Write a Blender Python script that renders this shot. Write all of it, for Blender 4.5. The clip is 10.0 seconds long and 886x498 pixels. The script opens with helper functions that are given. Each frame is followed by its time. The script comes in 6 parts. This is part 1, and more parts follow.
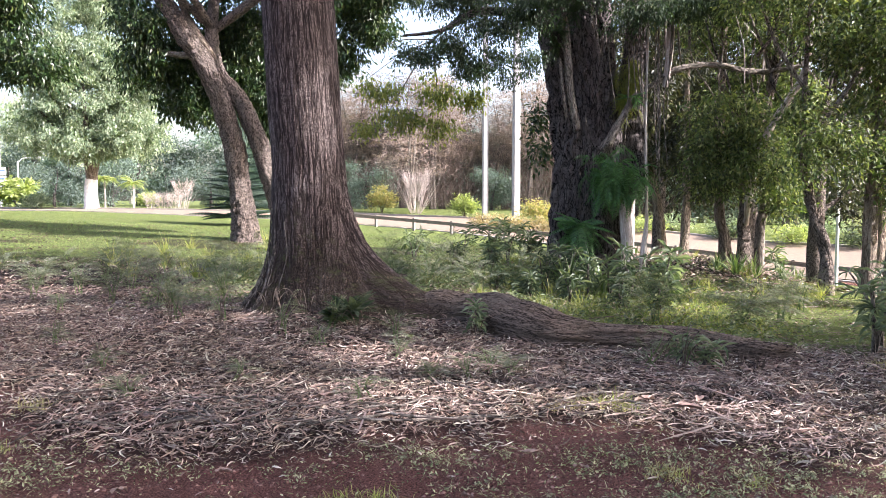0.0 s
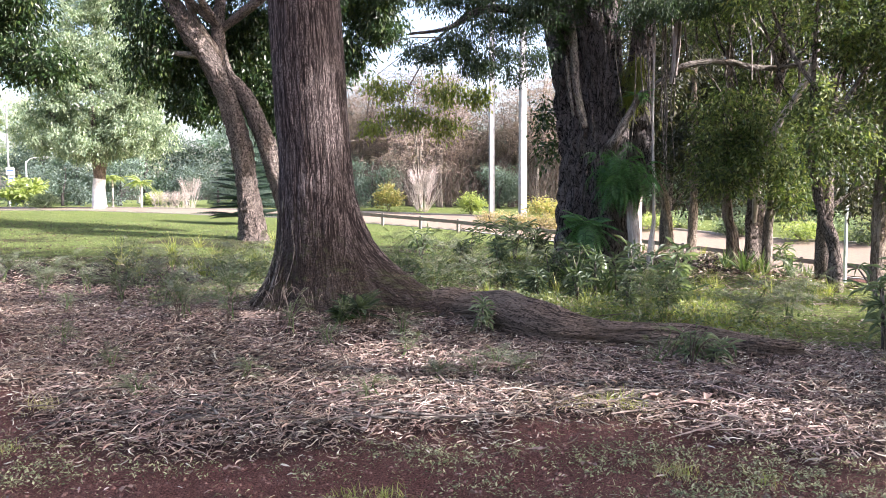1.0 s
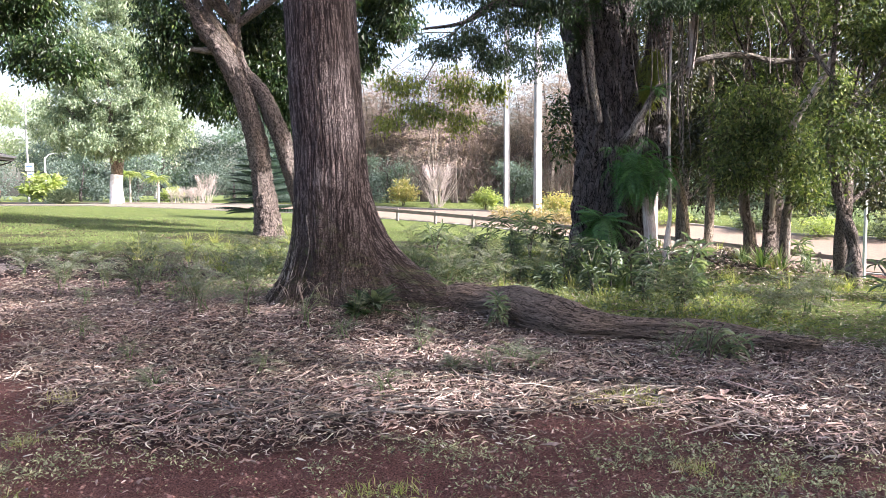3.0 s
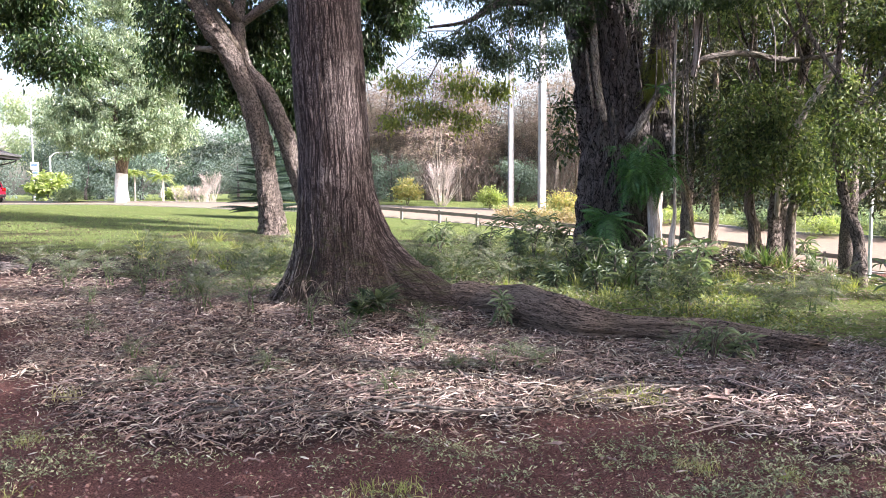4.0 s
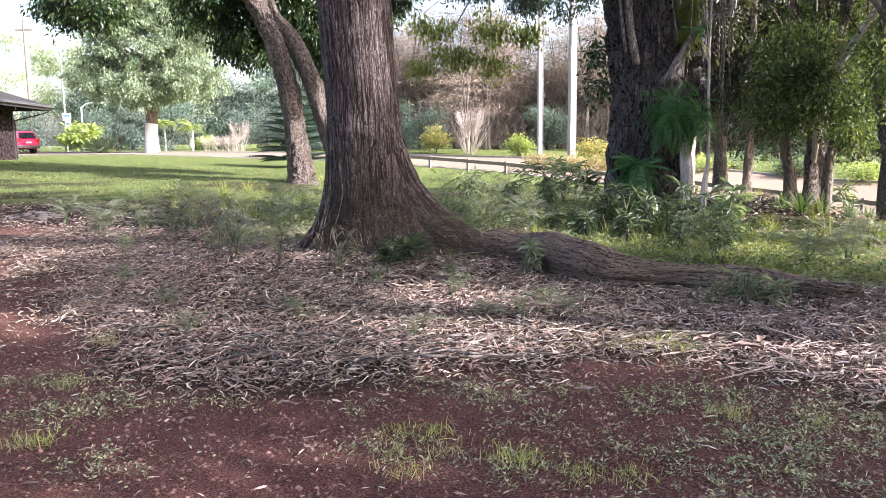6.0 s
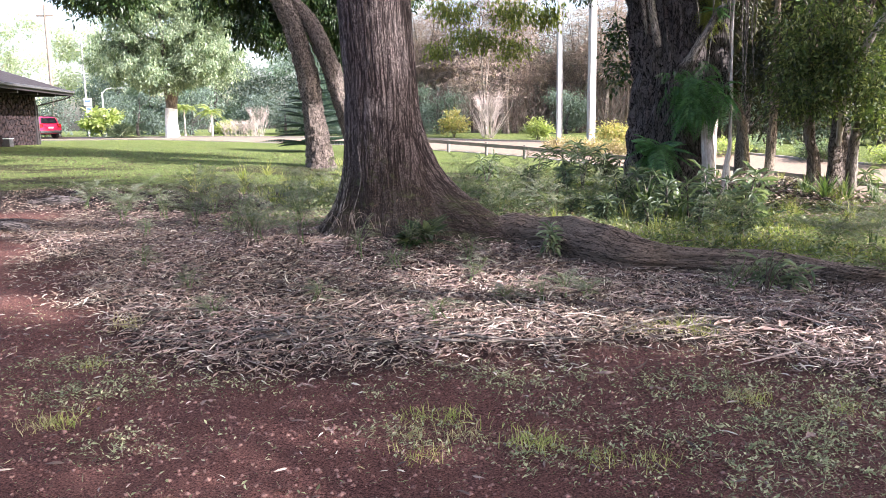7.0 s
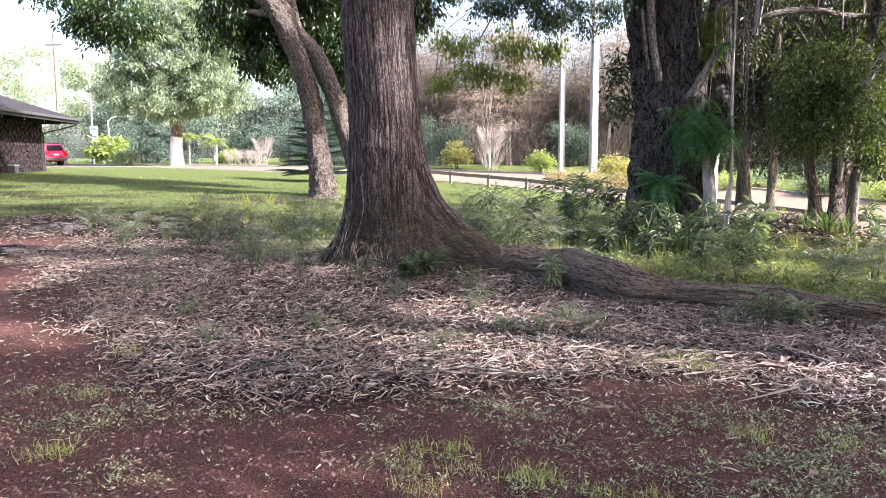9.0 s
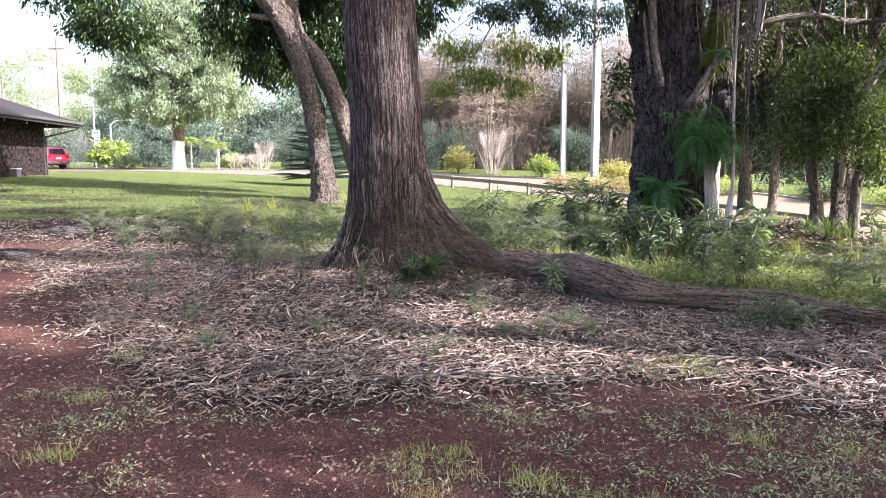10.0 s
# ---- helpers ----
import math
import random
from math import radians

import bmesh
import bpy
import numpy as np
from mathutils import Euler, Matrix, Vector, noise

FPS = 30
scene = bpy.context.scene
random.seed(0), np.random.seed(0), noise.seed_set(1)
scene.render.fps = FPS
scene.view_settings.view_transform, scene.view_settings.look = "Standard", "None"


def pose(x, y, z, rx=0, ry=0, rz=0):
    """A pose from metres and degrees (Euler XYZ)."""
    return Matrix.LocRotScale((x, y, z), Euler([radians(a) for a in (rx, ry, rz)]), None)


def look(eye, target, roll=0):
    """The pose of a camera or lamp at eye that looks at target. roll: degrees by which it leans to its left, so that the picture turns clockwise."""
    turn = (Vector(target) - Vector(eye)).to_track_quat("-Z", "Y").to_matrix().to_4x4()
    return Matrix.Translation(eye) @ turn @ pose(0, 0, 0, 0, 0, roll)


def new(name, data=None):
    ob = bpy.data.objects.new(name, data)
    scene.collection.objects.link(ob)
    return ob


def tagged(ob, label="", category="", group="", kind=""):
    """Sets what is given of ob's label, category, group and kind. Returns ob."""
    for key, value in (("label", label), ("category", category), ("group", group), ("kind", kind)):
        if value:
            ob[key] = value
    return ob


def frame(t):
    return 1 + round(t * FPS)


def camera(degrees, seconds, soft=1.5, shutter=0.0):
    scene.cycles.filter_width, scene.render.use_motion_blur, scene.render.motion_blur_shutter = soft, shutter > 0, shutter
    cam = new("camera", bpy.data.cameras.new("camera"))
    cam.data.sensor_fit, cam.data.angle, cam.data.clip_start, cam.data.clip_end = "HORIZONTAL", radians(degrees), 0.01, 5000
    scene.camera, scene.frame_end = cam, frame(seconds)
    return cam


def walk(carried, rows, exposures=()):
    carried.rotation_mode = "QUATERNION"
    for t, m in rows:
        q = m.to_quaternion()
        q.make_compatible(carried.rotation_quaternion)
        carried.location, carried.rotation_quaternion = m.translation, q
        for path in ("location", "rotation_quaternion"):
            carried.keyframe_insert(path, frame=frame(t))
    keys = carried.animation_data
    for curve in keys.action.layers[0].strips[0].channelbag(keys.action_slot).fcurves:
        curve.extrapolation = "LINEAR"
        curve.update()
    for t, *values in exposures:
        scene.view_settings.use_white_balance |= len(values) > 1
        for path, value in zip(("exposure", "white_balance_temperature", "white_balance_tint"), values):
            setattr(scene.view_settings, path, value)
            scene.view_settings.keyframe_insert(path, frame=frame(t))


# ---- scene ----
cam = camera(60.66, 10.0, soft=0.4)
# seconds, x, y, z, yaw, pitch, roll: the camera turns where it stands
PATH = [
    (0.0, 0.000, 0.000, 1.500, 0.000, -3.672, 0.000),
    (0.5, -0.001, 0.002, 1.497, 0.211, -3.681, -0.105),
    (1.0, -0.002, 0.001, 1.499, 0.510, -3.811, -0.219),
    (1.5, -0.002, 0.010, 1.496, 0.855, -3.976, -0.283),
    (2.0, -0.002, 0.009, 1.496, 1.183, -4.111, -0.284),
    (2.5, -0.001, 0.007, 1.497, 1.448, -4.152, -0.271),
    (4.0, -0.002, 0.010, 1.497, 1.947, -4.253, -0.257),
    (4.5, -0.001, 0.011, 1.496, 2.186, -4.724, -0.252),
    (5.0, 0.000, 0.010, 1.494, 2.613, -5.577, -0.337),
    (5.5, -0.004, 0.015, 1.484, 3.297, -6.876, -0.470),
    (7.0, -0.014, 0.037, 1.473, 5.547, -9.251, -0.813),
    (7.5, -0.013, 0.036, 1.475, 5.800, -8.985, -0.688),
    (8.0, -0.010, 0.035, 1.476, 5.826, -8.366, -0.474),
    (8.5, -0.011, 0.036, 1.476, 5.712, -7.571, -0.318),
    (9.0, -0.012, 0.033, 1.478, 5.649, -6.929, -0.176),
    (9.5, -0.014, 0.033, 1.480, 5.674, -6.601, -0.089),
    (10.0, -0.013, 0.033, 1.479, 5.753, -6.599, -0.060),
]
walk(cam, [(t, pose(x, y, z, 90 + p, 0, w) @ pose(0, 0, 0, 0, 0, r)) for t, x, y, z, w, p, r in PATH],
     exposures=((0.0, 2.04, 6250, 21), (10.0, 2.07, 6150, 20)))

# ---- light ----
SUN_AZ, SUN_EL = 108.0, 35.0          # degrees clockwise from +y, and above the horizon
world = bpy.data.worlds.new("sky")
scene.world = world
world.use_nodes = True
wn = world.node_tree.nodes
sky = wn.new("ShaderNodeTexSky")
sky.sky_type, sky.sun_disc = "NISHITA", False
sky.sun_elevation, sky.sun_rotation = radians(SUN_EL), radians(SUN_AZ)
sky.dust_density, sky.air_density, sky.ozone_density = 4.0, 1.1, 0.3
wn["Background"].inputs["Strength"].default_value = 0.13
world.node_tree.links.new(sky.outputs["Color"], wn["Background"].inputs["Color"])
sun = new("sun", bpy.data.lights.new("sun", "SUN"))
sun.data.energy, sun.data.angle, sun.data.color = 5.0, radians(0.53), (1.0, 0.965, 0.9)
TO_SUN = Vector((math.sin(radians(SUN_AZ)) * math.cos(radians(SUN_EL)),
                 math.cos(radians(SUN_AZ)) * math.cos(radians(SUN_EL)), math.sin(radians(SUN_EL))))
sun.matrix_world = look(TO_SUN * 60, (0, 0, 0))

# ---- materials ----
def shader(name):
    m = bpy.data.materials.new(name)
    m.use_nodes = True
    nt = m.node_tree
    return m, nt, nt.nodes["Principled BSDF"]


def ramp(nt, fac, stops):
    r = nt.nodes.new("ShaderNodeValToRGB")
    els = r.color_ramp.elements
    while len(els) < len(stops):
        els.new(0.5)
    for e, (p, c) in zip(els, stops):
        e.position, e.color = p, (*c, 1)
    nt.links.new(fac, r.inputs["Fac"])
    return r.outputs["Color"]


def coords(nt, source, stretch):
    if source == "object":
        out = nt.nodes.new("ShaderNodeTexCoord").outputs["Object"]
    else:
        a = nt.nodes.new("ShaderNodeAttribute")
        a.attribute_name = source
        out = a.outputs["Vector"]
    mp = nt.nodes.new("ShaderNodeMapping")
    mp.inputs["Scale"].default_value = stretch
    nt.links.new(out, mp.inputs["Vector"])
    return mp.outputs["Vector"]


def noise_tex(nt, vec, scale, detail=5.0, rough=0.6, distort=0.0):
    n = nt.nodes.new("ShaderNodeTexNoise")
    n.inputs["Scale"].default_value = scale
    n.inputs["Detail"].default_value = detail
    n.inputs["Roughness"].default_value = rough
    n.inputs["Distortion"].default_value = distort
    nt.links.new(vec, n.inputs["Vector"])
    return n.outputs["Fac"]


def mixed(nt, fac, a, b, blend="MIX"):
    m = nt.nodes.new("ShaderNodeMix")
    m.data_type, m.blend_type = "RGBA", blend
    for sock, val in ((m.inputs[0], fac), (m.inputs[6], a), (m.inputs[7], b)):
        if isinstance(val, bpy.types.NodeSocket):
            nt.links.new(val, sock)
        else:
            sock.default_value = val if isinstance(val, float) else (*val, 1)
    return m.outputs[2]


def bumped(nt, bsdf, height, strength, distance):
    b = nt.nodes.new("ShaderNodeBump")
    b.inputs["Strength"].default_value, b.inputs["Distance"].default_value = strength, distance
    nt.links.new(height, b.inputs["Height"])
    nt.links.new(b.outputs["Normal"], bsdf.inputs["Normal"])


def plain(name, c1, c2, scale=6.0, rough=0.8, bump=0.3, dist=0.01, source="object", stretch=(1, 1, 1), blotch=None, metal=0.0):
    """Two colours in a fine grain, with larger blotches of a third over them."""
    m, nt, b = shader(name)
    vec = coords(nt, source, stretch)
    fine = noise_tex(nt, vec, scale)
    col = ramp(nt, fine, [(0.36, c1), (0.64, c2)])
    if blotch:
        big = noise_tex(nt, coords(nt, source, (1, 1, 1)), scale * 0.13 + 0.3, 4.0)
        col = mixed(nt, ramp(nt, big, [(0.48, (0, 0, 0)), (0.66, (0.8, 0.8, 0.8))]), col, blotch)
    nt.links.new(col, b.inputs["Base Color"])
    b.inputs["Roughness"].default_value, b.inputs["Metallic"].default_value = rough, metal
    b.inputs["Specular IOR Level"].default_value = 0.15 if rough > 0.8 else 0.5
    bumped(nt, b, fine, bump, dist)
    return m


def math_node(nt, op, a, b_=None, c=None):
    n = nt.nodes.new("ShaderNodeMath")
    n.operation = op
    for sock, val in zip(n.inputs, (a, b_, c)):
        if isinstance(val, bpy.types.NodeSocket):
            nt.links.new(val, sock)
        elif val is not None:
            sock.default_value = val
    return n.outputs[0]


def bark(name, dark, light, moss=None, across=26.0, along=0.09, bump=0.9, dist=0.02, plates=False, crack=4.5):
    """Bark whose grain runs with the stem's own length: long fissures, or cracked plates."""
    m, nt, b = shader(name)
    vec = coords(nt, "grain", (1, 1, along))
    if plates:
        wob = nt.nodes.new("ShaderNodeTexNoise")
        wob.inputs["Scale"].default_value = across * 0.8
        nt.links.new(vec, wob.inputs["Vector"])
        add = nt.nodes.new("ShaderNodeVectorMath")
        add.operation = "MULTIPLY_ADD"
        nt.links.new(wob.outputs["Color"], add.inputs[0])
        add.inputs[1].default_value = (1.2 / across,) * 3
        nt.links.new(vec, add.inputs[2])
        cell = nt.nodes.new("ShaderNodeTexVoronoi")
        cell.feature = "DISTANCE_TO_EDGE"
        cell.inputs["Scale"].default_value = across
        nt.links.new(add.outputs[0], cell.inputs["Vector"])
        ridge = math_node(nt, "MINIMUM", math_node(nt, "MULTIPLY", cell.outputs["Distance"], crack), 1.0)
    else:
        n1 = noise_tex(nt, vec, across, 3.0, 0.5, 0.5)
        n2 = noise_tex(nt, coords(nt, "grain", (0.5, 0.5, 0.9)), across * 1.3, 3.0, 0.6)
        r1 = math_node(nt, "MULTIPLY_ADD", math_node(nt, "ABSOLUTE", math_node(nt, "SUBTRACT", n1, 0.5)), crack * 2.0, 0.3)
        r2 = math_node(nt, "MULTIPLY_ADD", math_node(nt, "ABSOLUTE", math_node(nt, "SUBTRACT", n2, 0.5)), crack * 3.0, 0.55)
        ridge = math_node(nt, "MINIMUM", math_node(nt, "MINIMUM", r1, r2), 1.0)
    flake = noise_tex(nt, coords(nt, "grain", (1, 1, 0.5)), across * 2.6, 6.0, 0.75)
    h = math_node(nt, "MULTIPLY_ADD", flake, 0.75, math_node(nt, "MULTIPLY_ADD", ridge, 0.6, -0.12))
    mid = tuple(p * 0.55 + q * 0.45 for p, q in zip(dark, light))
    col = ramp(nt, h, [(0.22, tuple(0.35 * p for p in dark)), (0.45, dark), (0.72, mid), (0.98, light)])
    big = noise_tex(nt, coords(nt, "grain", (1, 1, 0.4)), 1.7, 5.0)
    tone = ramp(nt, big, [(0.35, (0.62, 0.6, 0.6)), (0.65, (1.0, 1.0, 1.0))])
    col = mixed(nt, 1.0, col, tone, "MULTIPLY")
    if moss:
        green = noise_tex(nt, coords(nt, "grain", (1, 1, 0.7)), 3.1, 6.0, 0.7)
        col = mixed(nt, ramp(nt, green, [(0.52, (0, 0, 0)), (0.72, (0.7, 0.7, 0.7))]), col, moss)
    nt.links.new(col, b.inputs["Base Color"])
    b.inputs["Roughness"].default_value = 0.9
    b.inputs["Specular IOR Level"].default_value = 0.2
    bumped(nt, b, h, bump, dist)
    return m


def great_bark():
    """Brown bark: long upright furrows, ridges cracked across into short plates, earthy and mossy towards the foot."""
    m, nt, b = shader("furrowed_bark")
    n1 = noise_tex(nt, coords(nt, "grain", (1, 1, 0.07)), 24, 3.0, 0.55, 0.6)
    n2 = noise_tex(nt, coords(nt, "grain", (1, 1, 0.16)), 41, 3.0, 0.55, 0.6)
    f1 = math_node(nt, "MINIMUM", math_node(nt, "MULTIPLY_ADD", math_node(nt, "ABSOLUTE", math_node(nt, "SUBTRACT", n1, 0.5)), 13.0, 0.12), 1.0)
    f2 = math_node(nt, "MINIMUM", math_node(nt, "MULTIPLY_ADD", math_node(nt, "ABSOLUTE", math_node(nt, "SUBTRACT", n2, 0.5)), 10.0, 0.4), 1.0)
    cell = nt.nodes.new("ShaderNodeTexVoronoi")
    cell.feature = "DISTANCE_TO_EDGE"
    cell.inputs["Scale"].default_value = 34
    nt.links.new(coords(nt, "grain", (0.7, 0.7, 1.5)), cell.inputs["Vector"])
    cross = math_node(nt, "MINIMUM", math_node(nt, "MULTIPLY_ADD", cell.outputs["Distance"], 6.0, 0.3), 1.0)
    grit = noise_tex(nt, coords(nt, "grain", (1, 1, 0.8)), 90, 5.0, 0.75)
    ridge = math_node(nt, "MULTIPLY", math_node(nt, "MULTIPLY", f1, f2), cross)
    h = math_node(nt, "MULTIPLY_ADD", ridge, 0.62, math_node(nt, "MULTIPLY", grit, 0.5))
    col = ramp(nt, h, [(0.2, (0.008, 0.006, 0.006)), (0.42, (0.036, 0.026, 0.024)), (0.66, (0.1, 0.078, 0.073)), (0.9, (0.26, 0.22, 0.205))])
    big = noise_tex(nt, coords(nt, "grain", (1, 1, 0.4)), 2.6, 5.0)
    col = mixed(nt, 1.0, col, ramp(nt, big, [(0.32, (0.66, 0.62, 0.62)), (0.66, (1.0, 1.0, 1.0))]), "MULTIPLY")
    sep = nt.nodes.new("ShaderNodeSeparateXYZ")
    nt.links.new(coords(nt, "grain", (1, 1, 1)), sep.inputs[0])
    foot = math_node(nt, "SUBTRACT", math_node(nt, "MULTIPLY_ADD", big, 1.6, 1.0), sep.outputs["Z"])
    crumb = noise_tex(nt, coords(nt, "object", (1, 1, 1)), 55, 6.0, 0.8)
    earth = ramp(nt, crumb, [(0.36, (0.008, 0.0055, 0.004)), (0.5, (0.028, 0.02, 0.015)), (0.62, (0.075, 0.055, 0.042)), (0.72, (0.15, 0.118, 0.09))])
    col = mixed(nt, ramp(nt, foot, [(0.05, (0, 0, 0)), (0.6, (0.75, 0.75, 0.75))]), col, earth)
    moss = noise_tex(nt, coords(nt, "grain", (1, 1, 1)), 9, 6.0, 0.75)
    green = math_node(nt, "MULTIPLY", ramp(nt, moss, [(0.52, (0, 0, 0)), (0.66, (0.7, 0.7, 0.7))]), ramp(nt, foot, [(-0.0, (0, 0, 0)), (0.5, (1, 1, 1))]))
    col = mixed(nt, green, col, (0.075, 0.085, 0.036))
    nt.links.new(col, b.inputs["Base Color"])
    b.inputs["Roughness"].default_value = 0.88
    b.inputs["Specular IOR Level"].default_value = 0.2
    bumped(nt, b, h, 1.0, 0.03)
    return m


def foliage(name, colours, rough=0.42, glow=0.4, sheen=0.5):
    """Leaves that differ one from another and let some light through."""
    m, nt, b = shader(name)
    geo = nt.nodes.new("ShaderNodeNewGeometry")
    n = len(colours)
    col = ramp(nt, geo.outputs["Random Per Island"], [(i / max(1, n - 1), c) for i, c in enumerate(colours)])
    patch = noise_tex(nt, coords(nt, "object", (1, 1, 1)), 0.7, 3.0)
    dim = ramp(nt, patch, [(0.35, (0.62, 0.66, 0.6)), (0.65, (1.0, 1.0, 1.0))])
    col = mixed(nt, 1.0, col, dim, "MULTIPLY")
    nt.links.new(col, b.inputs["Base Color"])
    b.inputs["Roughness"].default_value = rough
    b.inputs["Specular IOR Level"].default_value = sheen
    tr = nt.nodes.new("ShaderNodeBsdfTranslucent")
    nt.links.new(mixed(nt, 1.0, col, (1.5, 1.6, 0.7), "MULTIPLY"), tr.inputs["Color"])
    mx = nt.nodes.new("ShaderNodeMixShader")
    mx.inputs["Fac"].default_value = glow
    nt.links.new(b.outputs["BSDF"], mx.inputs[1])
    nt.links.new(tr.outputs["BSDF"], mx.inputs[2])
    nt.links.new(mx.outputs["Shader"], nt.nodes["Material Output"].inputs["Surface"])
    return m


MAT = {}
MAT["bark_main"] = great_bark()
MAT["bark_root"] = bark("root_bark", (0.02, 0.014, 0.011), (0.3, 0.235, 0.185), (0.13, 0.11, 0.08), 42, 0.12, 1.0, 0.03, False, 6.5)
MAT["bark_grey"] = bark("cracked_grey_bark", (0.035, 0.027, 0.023), (0.4, 0.335, 0.295), (0.13, 0.11, 0.08), 15, 0.55, 1.0, 0.12, False, 4.6)
MAT["bark_dark"] = bark("dark_rough_bark", (0.0055, 0.0043, 0.0042), (0.27, 0.235, 0.225), (0.13, 0.12, 0.105), 17, 0.3, 1.0, 0.14, False, 5.0)
MAT["bark_pale"] = bark("papery_pale_bark", (0.1, 0.074, 0.057), (0.45, 0.375, 0.305), (0.2, 0.19, 0.14), 18, 0.2, 1.0, 0.05)
MAT["bark_limb"] = bark("lichen_limb_bark", (0.05, 0.043, 0.037), (0.35, 0.31, 0.265), (0.12, 0.125, 0.07), 18, 0.3, 0.8, 0.015)
# white bark, brightened to stand for sun on some roots and trunks
MAT["bark_white"] = bark("white_and_sunlit_bark", (0.42, 0.36, 0.32), (0.78, 0.73, 0.68), None, 12, 0.15, 0.7, 0.02)
MAT["whitewash"] = plain("whitewashed_bark", (0.6, 0.58, 0.56), (0.8, 0.79, 0.77), 5, 0.85, 0.5, 0.02, blotch=(0.42, 0.35, 0.31))
MAT["leaf_dark"] = foliage("glossy_dark_leaf", [(0.012, 0.03, 0.010), (0.022, 0.052, 0.016), (0.045, 0.085, 0.022), (0.016, 0.04, 0.013), (0.1, 0.13, 0.035)], 0.36, 0.3)
# mango green, greyed and paled so that the colour carries haze
MAT["leaf_mango_hazed"] = foliage("hazed_mango_leaf", [(0.16, 0.22, 0.155), (0.25, 0.315, 0.23), (0.36, 0.42, 0.315), (0.09, 0.14, 0.095), (0.48, 0.525, 0.41)], 0.5, 0.37, 0.3)
MAT["leaf_grove"] = foliage("grove_leaf", [(0.038, 0.066, 0.027), (0.082, 0.125, 0.045), (0.15, 0.195, 0.068), (0.055, 0.086, 0.035), (0.3, 0.33, 0.14), (0.065, 0.07, 0.04), (0.022, 0.038, 0.018)], 0.5, 0.38, 0.35)
# brown-green leaf, darkened to stand for shade deep in the grove
MAT["leaf_grove_shaded"] = foliage("shaded_brown_green_leaf", [(0.014, 0.019, 0.01), (0.027, 0.034, 0.016), (0.055, 0.062, 0.026), (0.032, 0.028, 0.019), (0.1, 0.105, 0.045)], 0.45, 0.25, 0.4)
MAT["leaf_feather"] = foliage("feathery_leaf", [(0.1, 0.115, 0.08), (0.15, 0.165, 0.12), (0.25, 0.26, 0.19), (0.07, 0.08, 0.055), (0.17, 0.15, 0.11)], 0.65, 0.4)
MAT["leaf_feather_dark"] = foliage("dark_feathery_leaf", [(0.018, 0.038, 0.02), (0.032, 0.06, 0.028), (0.055, 0.088, 0.032)], 0.55, 0.35)
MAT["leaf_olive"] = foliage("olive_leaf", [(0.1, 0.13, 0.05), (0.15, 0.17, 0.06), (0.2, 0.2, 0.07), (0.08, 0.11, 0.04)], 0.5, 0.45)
# brighter, yellower copy of the olive leaf with sunlight put into its colour
MAT["leaf_olive_lit"] = foliage("sunlit_yellow_olive_leaf", [(0.15, 0.19, 0.06), (0.22, 0.25, 0.075), (0.3, 0.3, 0.1), (0.11, 0.13, 0.045)], 0.5, 0.5)
MAT["leaf_fern"] = foliage("fern_leaf", [(0.045, 0.11, 0.045), (0.09, 0.2, 0.08), (0.14, 0.28, 0.12)], 0.5, 0.35, 0.35)
MAT["leaf_conifer"] = foliage("dark_conifer_needle", [(0.012, 0.026, 0.02), (0.02, 0.04, 0.028), (0.03, 0.055, 0.036)], 0.6, 0.1, 0.3)
# grey-green sapling leaf, lightened to stand for light the plants don't receive
MAT["leaf_sapling_lit"] = foliage("lit_grey_green_sapling_leaf", [(0.09, 0.125, 0.08), (0.14, 0.18, 0.12), (0.21, 0.25, 0.17), (0.3, 0.33, 0.25)], 0.45, 0.35, 0.4)
MAT["leaf_brown"] = foliage("brown_fallen_leaf", [(0.05, 0.033, 0.025), (0.1, 0.068, 0.05), (0.17, 0.12, 0.09)], 0.7, 0.05, 0.2)
MAT["leaf_yellow"] = foliage("yellow_leaf", [(0.4, 0.34, 0.11), (0.3, 0.33, 0.13), (0.45, 0.33, 0.16), (0.5, 0.45, 0.22)], 0.5, 0.4)
MAT["leaf_lime"] = foliage("lime_leaf", [(0.3, 0.36, 0.14), (0.42, 0.45, 0.2), (0.24, 0.31, 0.12)], 0.5, 0.45)
MAT["leaf_orange"] = foliage("orange_leaf", [(0.45, 0.31, 0.19), (0.38, 0.32, 0.19), (0.52, 0.39, 0.26), (0.3, 0.29, 0.16)], 0.6, 0.35)
MAT["leaf_shrub"] = foliage("shrub_leaf", [(0.035, 0.055, 0.035), (0.06, 0.085, 0.055), (0.1, 0.13, 0.085), (0.17, 0.19, 0.14)], 0.5, 0.3, 0.35)
MAT["leaf_strap"] = foliage("strap_leaf", [(0.05, 0.09, 0.035), (0.085, 0.14, 0.05), (0.15, 0.2, 0.09), (0.24, 0.26, 0.15)], 0.35, 0.35)
# the next three far leaves are paled and blued to stand for haze
MAT["leaf_far_hazed"] = foliage("hazed_wood_leaf", [(0.18, 0.26, 0.225), (0.24, 0.32, 0.27), (0.14, 0.21, 0.19), (0.3, 0.37, 0.31)], 0.6, 0.35, 0.3)
MAT["leaf_pale_hazed"] = foliage("hazed_pale_leaf", [(0.42, 0.46, 0.42), (0.5, 0.53, 0.49), (0.36, 0.41, 0.37)], 0.65, 0.5)
MAT["leaf_bluegreen_hazed"] = foliage("hazed_blue_green_leaf", [(0.12, 0.16, 0.15), (0.16, 0.205, 0.185), (0.085, 0.12, 0.117)], 0.6, 0.3, 0.3)
MAT["twig_pink"] = foliage("dry_pink_twig", [(0.34, 0.25, 0.235), (0.42, 0.33, 0.3), (0.26, 0.19, 0.18), (0.47, 0.39, 0.355), (0.2, 0.145, 0.138)], 0.9, 0.15, 0.1)
